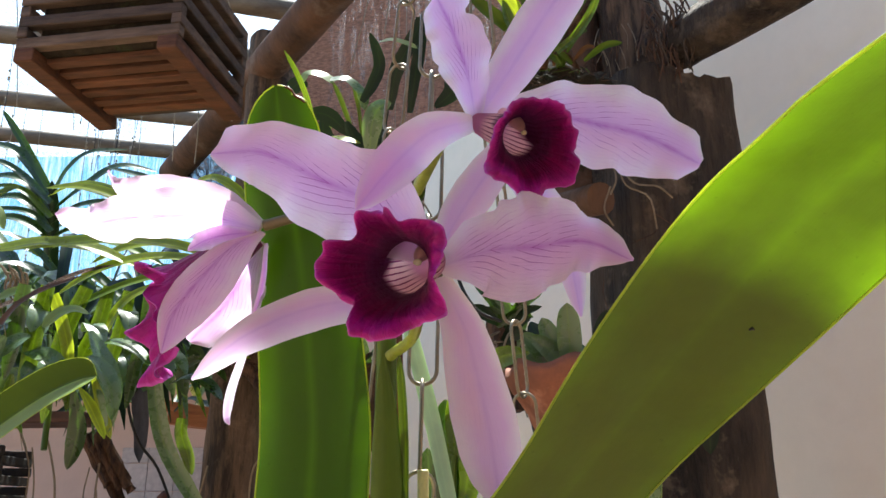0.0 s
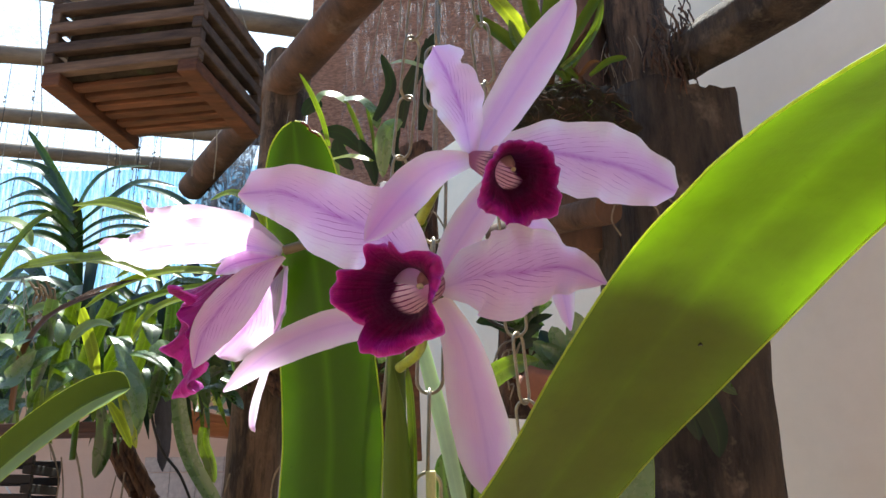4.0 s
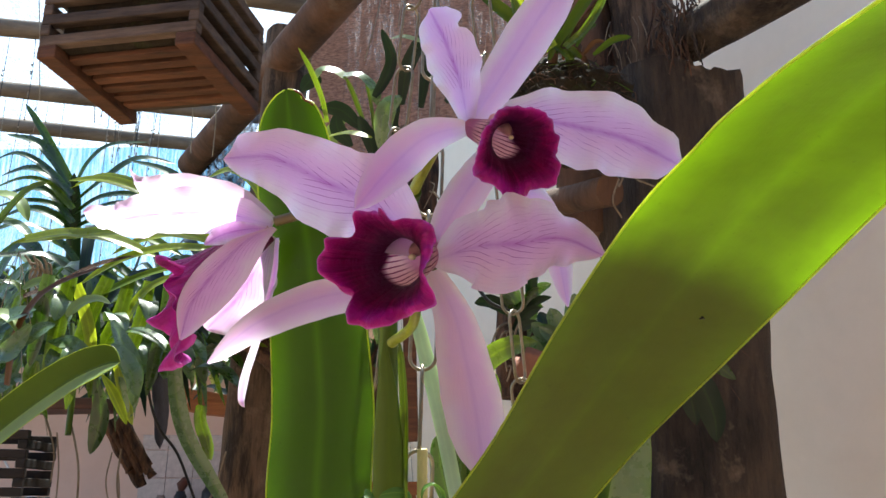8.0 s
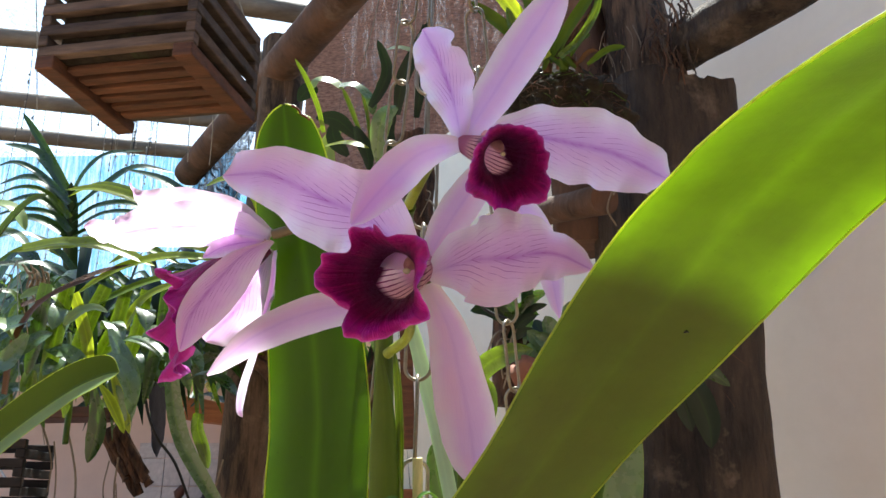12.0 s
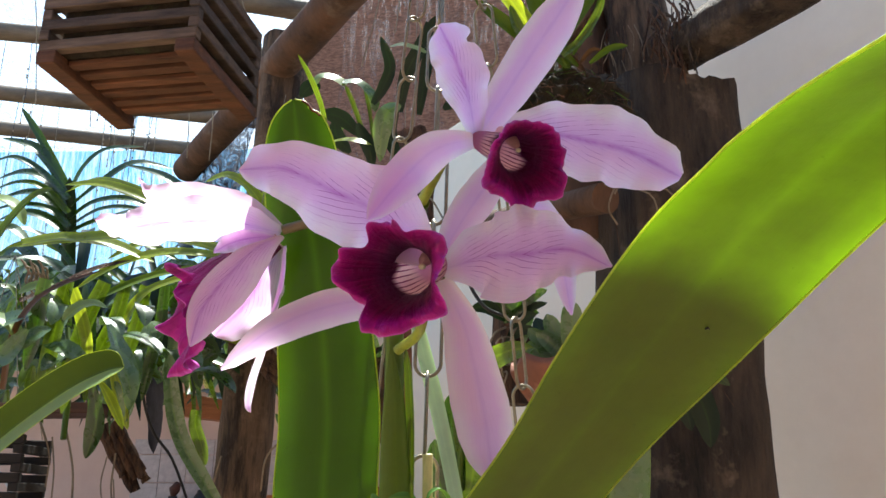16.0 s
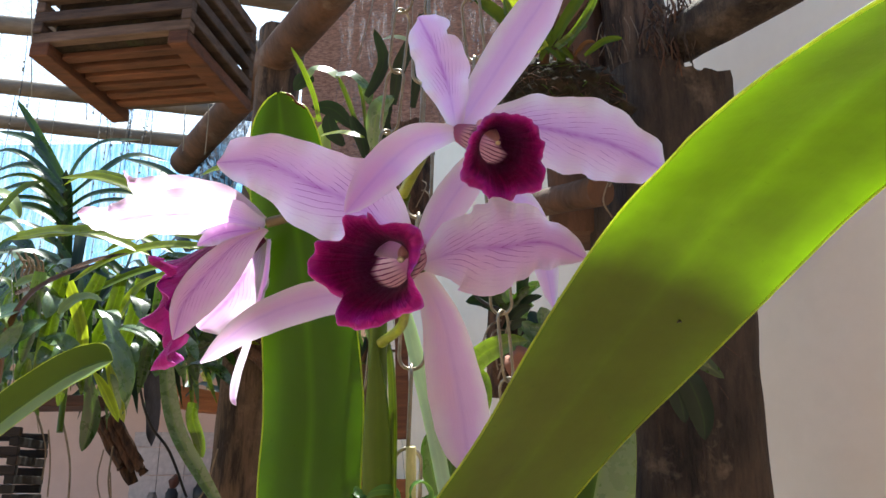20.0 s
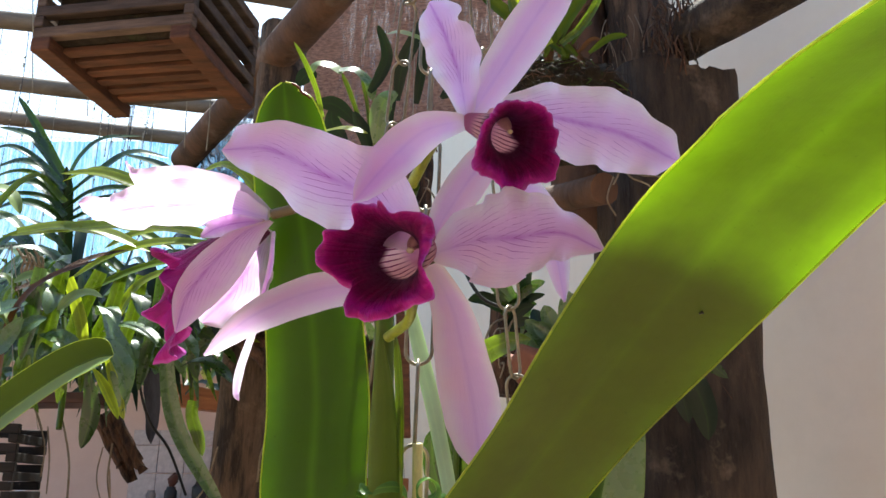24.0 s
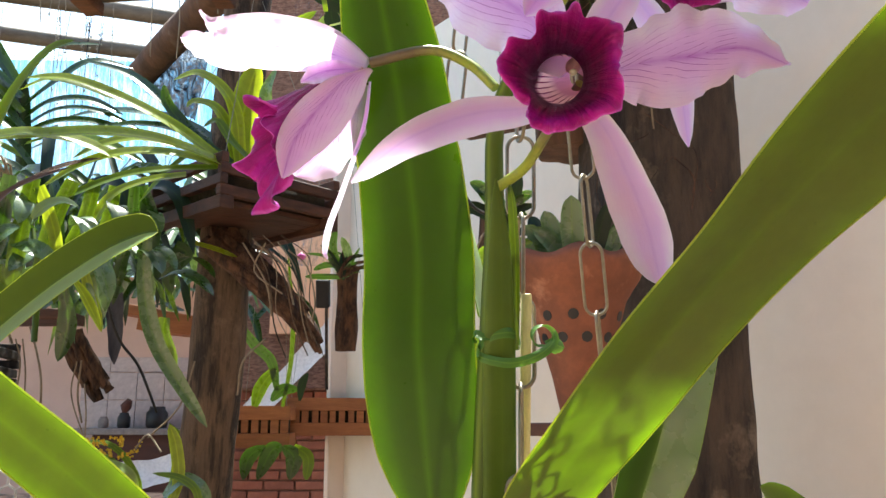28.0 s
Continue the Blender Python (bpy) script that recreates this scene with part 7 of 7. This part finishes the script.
rnd = random.Random(77)
for i in range(26):
    x = rnd.uniform(-1.95, -0.95)
    top = V(x, 3.01 + 0.2625 * (x + 1.89) if i % 2 else 2.54 + 0.16 * (x + 1.63), 2.69)
    low = top + V(rnd.uniform(-0.03, 0.03), rnd.uniform(-0.02, 0.02), -rnd.uniform(0.25, 0.75))
    wire = thing("hanging_wire", top, "thin wire with drops of water hanging from the poles", "wire", "wires from the poles")
    part("strand", tube(smooth_line([top, top.lerp(low, 0.5) + V(rnd.uniform(-0.012, 0.012), 0, 0), low], 8), 0.0012, 5), M_BLACK if i % 3 == 0 else M_WIRE, wire)
    for k in range(7):
        c = top.lerp(low, rnd.uniform(0.2, 1.0))
        part("drop", tube([c, c - V(0, 0, 0.004), c - V(0, 0, 0.009)], [0.0015, 0.004, 0.0015], 7), M_WIRE, wire)

# ---- far corner: counter, tiles, bricks ----
counter = thing("counter", (-2.5, 6.9, 0), "outdoor stone counter over a dark cabinet", "counter")
part("worktop", bar((-2.62, 6.8, 0.905), (-1.45, 6.78, 0.905), 0.55, 0.05, 0.004), M_STONE, counter, smooth=False)
part("cabinet", bar((-2.46, 6.84, 0.44), (-1.5, 6.82, 0.44), 0.42, 0.88, 0.004), M_DARKWOOD, counter, smooth=False)
for k, (x, r, h, m, nm, lb) in enumerate(((-2.36, 0.05, 0.12, M_BLACK, "jar", "small dark jar on the counter"), (-2.1, 0.085, 0.17, M_BLACK, "bucket", "black bucket on the counter"), (-2.52, 0.04, 0.09, M_STONE, "jar", "small grey jar on the counter"))):
    base = V(x + 0.1, 6.72, 0.93)
    solid(nm, tube([base, base + V(0, 0, h * 0.15), base + V(0, 0, h * 0.7), base + V(0, 0, h * 0.85), base + V(0, 0, h)], [r * 0.85, r, r, r * 0.75, r * 0.7], 14), m, lb, nm)
redpot = thing("potted_flower", (-2.24, 6.72, 1.05), "dark red flower head standing in the jar", "flower")
part("bloom", tube([(-2.26, 6.72, 1.05), (-2.25, 6.71, 1.1), (-2.22, 6.7, 1.15)], [0.02, 0.045, 0.025], 9), M_DARKWOOD, redpot)

stand = thing("plank_bench", (-1.15, 3.05, 0), "low plank bench under the plants", "bench")
part("top", bar((-1.75, 2.75, 0.70), (-0.75, 2.9, 0.70), 1.3, 0.03, 0.003), M_CRATE_DARK, stand, smooth=False)
for dx in (-0.45, 0.45):
    for dy in (-0.35, 0.35):
        part("leg", bar((-1.25 + dx, 2.82 + dy, 0), (-1.25 + dx, 2.82 + dy, 0.69), 0.05, 0.05, 0.003), M_CRATE_DARK, stand, smooth=False)
hammock = thing("hammock", (-1.543, 5.473, 0.689), "white cloth hammock slung low behind the trays", "hammock")
LINE = [(-0.238, 5.045, 1.862), (-0.450, 5.113, 1.597), (-0.703, 5.237, 1.328), (-0.980, 5.359, 1.068), (-1.252, 5.425, 0.833), (-1.543, 5.475, 0.682), (-1.909, 5.507, 0.634), (-2.277, 5.517, 0.694), (-2.525, 5.401, 0.827), (-2.852, 5.375, 1.045)]
part("cloth", blade(LINE, 0.2, "strap", n=50, m=10, sides=[V(-0.3, 0.5, 0.9), V(-0.3, 0.5, 0.9)], cup=0.25, ruffle=0.012, waves=9, seed=3), M_WHITE, hammock)
part("cord", tube([LINE[0], (-0.3, 4.2, 2.1)], 0.008, 6), M_ROPE, hammock)
part("cord", tube([LINE[-1], (-4.2, 7.1, 1.6)], 0.008, 6), M_ROPE, hammock)
yard = thing("yellow_orchid", (-1.004, 2.733, 0.908), "small orchid with sprays of yellow flowers", "orchid")
rnd = random.Random(5)
for i in range(46):
    c = Vector(((-1.062, 2.680, 0.931), (-1.019, 2.675, 0.942), (-0.978, 2.671, 0.949), (-0.965, 2.679, 0.910), (-0.922, 2.674, 0.919), (-0.987, 2.628, 0.912))[i % 6]) + V(rnd.gauss(0, 0.016), rnd.uniform(-0.05, 0.05), rnd.gauss(0, 0.014))
    bm = bmesh.new()
    for q in range(4):
        a = rnd.uniform(0, 6.28)
        blade([c, c + V(0.004 * math.cos(a), -0.003, 0.004 * math.sin(a)), c + V(0.008 * math.cos(a), -0.002, 0.008 * math.sin(a))], 0.006, "oval", n=4, m=2, bm=bm)
    part("bloom", bm, M_YELLOW, yard)
for sp in ([(-0.910, 2.765, 0.728), (-0.929, 2.743, 0.836), (-1.004, 2.729, 0.926), (-1.096, 2.731, 0.944)], [(-0.928, 2.766, 0.728), (-0.957, 2.745, 0.836), (-1.059, 2.736, 0.908), (-1.151, 2.738, 0.926)], [(-0.598, 2.222, 0.785), (-0.613, 2.212, 0.836), (-0.658, 2.209, 0.865), (-0.725, 2.211, 0.875)], [(-0.762, 2.546, 0.751), (-0.747, 2.518, 0.884), (-0.728, 2.502, 0.950), (-0.766, 2.494, 1.000)]):
    part("leaf", blade(sp, 0.022, "strap", n=12, m=4, face=UPF), M_LEAF_BG, yard)
for sp, w, mat in (([(-0.707, 2.335, 0.766), (-0.683, 2.316, 0.850), (-0.691, 2.297, 0.941), (-0.710, 2.286, 0.999)], 0.036, M_LEAF_YELLOW), ([(-0.832, 2.439, 0.794), (-0.841, 2.430, 0.841), (-0.874, 2.424, 0.876), (-0.956, 2.424, 0.902)], 0.03, M_LEAF_PALE), ([(-0.889, 2.439, 0.810), (-0.906, 2.432, 0.849), (-0.923, 2.426, 0.881)], 0.04, M_LEAF_BG), ([(-0.723, 2.328, 0.804), (-0.677, 2.316, 0.850), (-0.630, 2.316, 0.834), (-0.595, 2.324, 0.789)], 0.045, M_LEAF_BLUE)):
    part("leaf", blade(sp, w, "leaf", n=14, m=6, face=UPF, fold=0.15), mat, yard)
for sp in ([(-0.761, 2.408, 0.921), (-0.815, 2.453, 0.968), (-0.867, 2.516, 0.925)], [(-0.668, 2.349, 1.176), (-0.710, 2.378, 1.049), (-0.814, 2.454, 0.960)]):
    part("stem", tube(smooth_line(sp, 8), 0.0028, 6), M_ROOT, yard)


rope = thing("wire_basket", (-1.142, 2.347, 0.833), "white netting of knotted plastic cord", "netting")
for r in range(4):
    for c in range(5):
        ctr = Vector((-1.158, 2.345, 0.848)) + V((c + 0.5 * (r % 2)) * 0.045 - 0.06, 0, -r * 0.038)
        pts = [ctr + V(0.024 * math.cos(k * 1.0472 + 0.5236), 0, 0.024 * math.sin(k * 1.0472 + 0.5236)) for k in range(7)]
        part("cord", tube(pts, 0.003, 5), M_ROPE, rope)

ledge = thing("orange_shelf", (-1.347, 4.259, 1.539), "orange wooden ledge with small clay pots", "shelf")
part("board", bar((-1.615, 4.244, 1.587), (-0.962, 4.280, 1.474), 0.2, 0.05, 0.003), M_CRATE_NEW, ledge, smooth=False)
part("board", bar((-1.410, 4.272, 1.493), (-0.979, 4.255, 1.450), 0.2, 0.07, 0.003), M_CRATE_NEW, ledge, smooth=False)
shade_board = thing("dark_shelf", (-1.275, 2.646, 1.334), "dark plank shelf under the hanging orchids", "shelf")
part("board", bar((-1.514, 2.648, 1.329), (-1.137, 2.646, 1.334), 0.2, 0.035, 0.003), M_CRATE_DARK, shade_board, smooth=False)

seed = bunch("seedling_orchid", (-0.55, 3.6, 1.06), "small orchids standing in the orange tray", [
    ([(-0.577, 3.377, 1.130), (-0.602, 3.354, 1.244), (-0.673, 3.344, 1.313), (-0.732, 3.331, 1.392)], 0.045, M_LEAF_DARK, dict(prof="leaf")),
    ([(-0.669, 3.397, 1.062), (-0.642, 3.378, 1.142), (-0.583, 3.359, 1.217)], 0.055, M_LEAF_MID, dict(prof="leaf")),
    ([(-0.553, 3.390, 1.062), (-0.521, 3.349, 1.245), (-0.516, 3.310, 1.427), (-0.539, 3.259, 1.678)], 0.018, M_LEAF_MID, dict()),
    ([(-0.483, 3.381, 1.085), (-0.473, 3.365, 1.153), (-0.450, 3.354, 1.199)], 0.035, M_LEAF_SHADE, dict(prof="oval")),
    ([(-0.600, 3.388, 1.085), (-0.554, 3.375, 1.130), (-0.484, 3.371, 1.131)], 0.05, M_LEAF_DARK, dict(prof="oval")),
    ([(-0.550, 3.423, 0.902), (-0.597, 3.431, 0.879), (-0.653, 3.458, 0.765)], 0.07, M_LEAF_DARK, dict(prof="oval")),
    ([(-0.550, 3.423, 0.902), (-0.503, 3.430, 0.857), (-0.520, 3.450, 0.765)], 0.07, M_LEAF_DARK, dict(prof="oval")),
    ([(-0.504, 3.420, 0.902), (-0.445, 3.426, 0.857), (-0.451, 3.446, 0.766)], 0.05, M_LEAF_BG, dict(prof="leaf")),
    ([(-0.620, 3.427, 0.902), (-0.689, 3.441, 0.856), (-0.711, 3.462, 0.765)], 0.06, M_LEAF_DARK, dict(prof="oval")),
])
tiny = bunch("mounted_seedling", (-0.298, 2.564, 1.503), "small mounted orchid with one magenta flower", [
    ([(-0.279, 2.563, 1.503), (-0.325, 2.566, 1.503), (-0.362, 2.571, 1.488)], 0.02, M_LEAF_DARK, dict()),
    ([(-0.279, 2.567, 1.485), (-0.317, 2.558, 1.539), (-0.335, 2.552, 1.575)], 0.02, M_LEAF_DARK, dict()),
    ([(-0.270, 2.567, 1.485), (-0.299, 2.553, 1.557), (-0.290, 2.537, 1.629)], 0.025, M_LEAF_DARK, dict()),
    ([(-0.270, 2.570, 1.467), (-0.334, 2.574, 1.467), (-0.389, 2.578, 1.467)], 0.02, M_LEAF_DARK, dict()),
    ([(-0.260, 2.570, 1.467), (-0.252, 2.554, 1.539), (-0.272, 2.544, 1.593)], 0.03, M_LEAF_BLUE, dict()),
])
part("bloom", tube([(-0.412, 2.566, 1.530), (-0.401, 2.555, 1.528), (-0.390, 2.564, 1.530)], [0.006, 0.016, 0.006], 8), M_PINKFLOWER, tiny)
rnd = random.Random(19)
for i in range(20):
    a, l = rnd.uniform(0.2, 2.95), rnd.uniform(0.06, 0.13)
    c = V(-0.268 + rnd.uniform(-0.02, 0.02), 2.56 + rnd.uniform(-0.02, 0.02), 1.485 + rnd.uniform(-0.03, 0.02))
    q = c + V(math.cos(a) * l, rnd.uniform(-0.04, 0.02), math.sin(a) * l * 0.8)
    part("leaf", blade([c, c.lerp(q, 0.5) + V(0, 0, 0.012), q], rnd.uniform(0.007, 0.014), "strap", n=9, m=4, fold=0.2), (M_LEAF_SHADE, M_LEAF_DARK, M_BARK)[i % 3], tiny)
part("bark_log", log_between((-0.256, 2.669, 1.237), (-0.253, 2.611, 1.512), 0.036, 0.034, n=30, sides=20, rough=0.35, seed=33), M_BARK, tiny, "rough brown bark log")
slip = thing("hanging_clip", (-0.356, 2.885, 1.458), "black plastic clip on a thin chain", "clip")
part("clip", bar((-0.356, 2.895, 1.408), (-0.357, 2.874, 1.508), 0.05, 0.04, 0.004, up=(0, -1, 0)), M_BLACK, slip, smooth=False)
part("chain", tube([(-0.342, 2.874, 1.405), (-0.337, 2.935, 1.117)], 0.006, 6), M_LOG_GREY, slip)

# brick pier: pieces last
pier = thing("brick_pier", (-0.85, 5.72, 0), "red brick pier beside the white wall", "brick pier", kind="structure")
part("core", bar((-1.18, 5.8, 0.62), (-0.52, 5.78, 0.62), 0.2, 1.24, 0.002), M_MORTAR, pier, smooth=False)
brick_mesh = bpy.data.meshes.new("brick")
b = box((0.2, 0.05, 0.055), Matrix(), 0.004)
b.to_mesh(brick_mesh)
b.free()
brick_mesh.materials.append(M_BRICK)
rnd = random.Random(8)
for r in range(19):
    for c in range(3 + (r % 2)):
        o = new("brick", brick_mesh)
        o.parent = pier
        o.location = V(-1.07 + 0.212 * c - (0.106 if r % 2 else 0) + 0.85, 5.69 - 5.72 - 0.006 * c + rnd.uniform(-0.002, 0.002), 0.04 + 0.066 * r)
        if r % 2 and c in (0, 3):
            o.scale = (0.5, 1, 1)
            o.location.x += 0.05 if c == 0 else -0.05

tiles = thing("tiled_splashback", (-2.4, 7.1, 0.95), "white square tiles on the back wall", "tiles", kind="structure")
tile_mesh = bpy.data.meshes.new("tile")
b = box((0.224, 0.012, 0.224), Matrix(), 0.002)
b.to_mesh(tile_mesh)
b.free()
tile_mesh.materials.append(M_TILE)
for r in range(3):
    for c in range(6):
        o = new("tile", tile_mesh)
        o.parent = tiles
        o.location = V(-0.19 + 0.23 * c, -0.15 - 0.006 * c, 0.09 + 0.23 * r)
        if r == 2:
            o.scale = (1, 1, 0.55)
            o.location.z -= 0.051
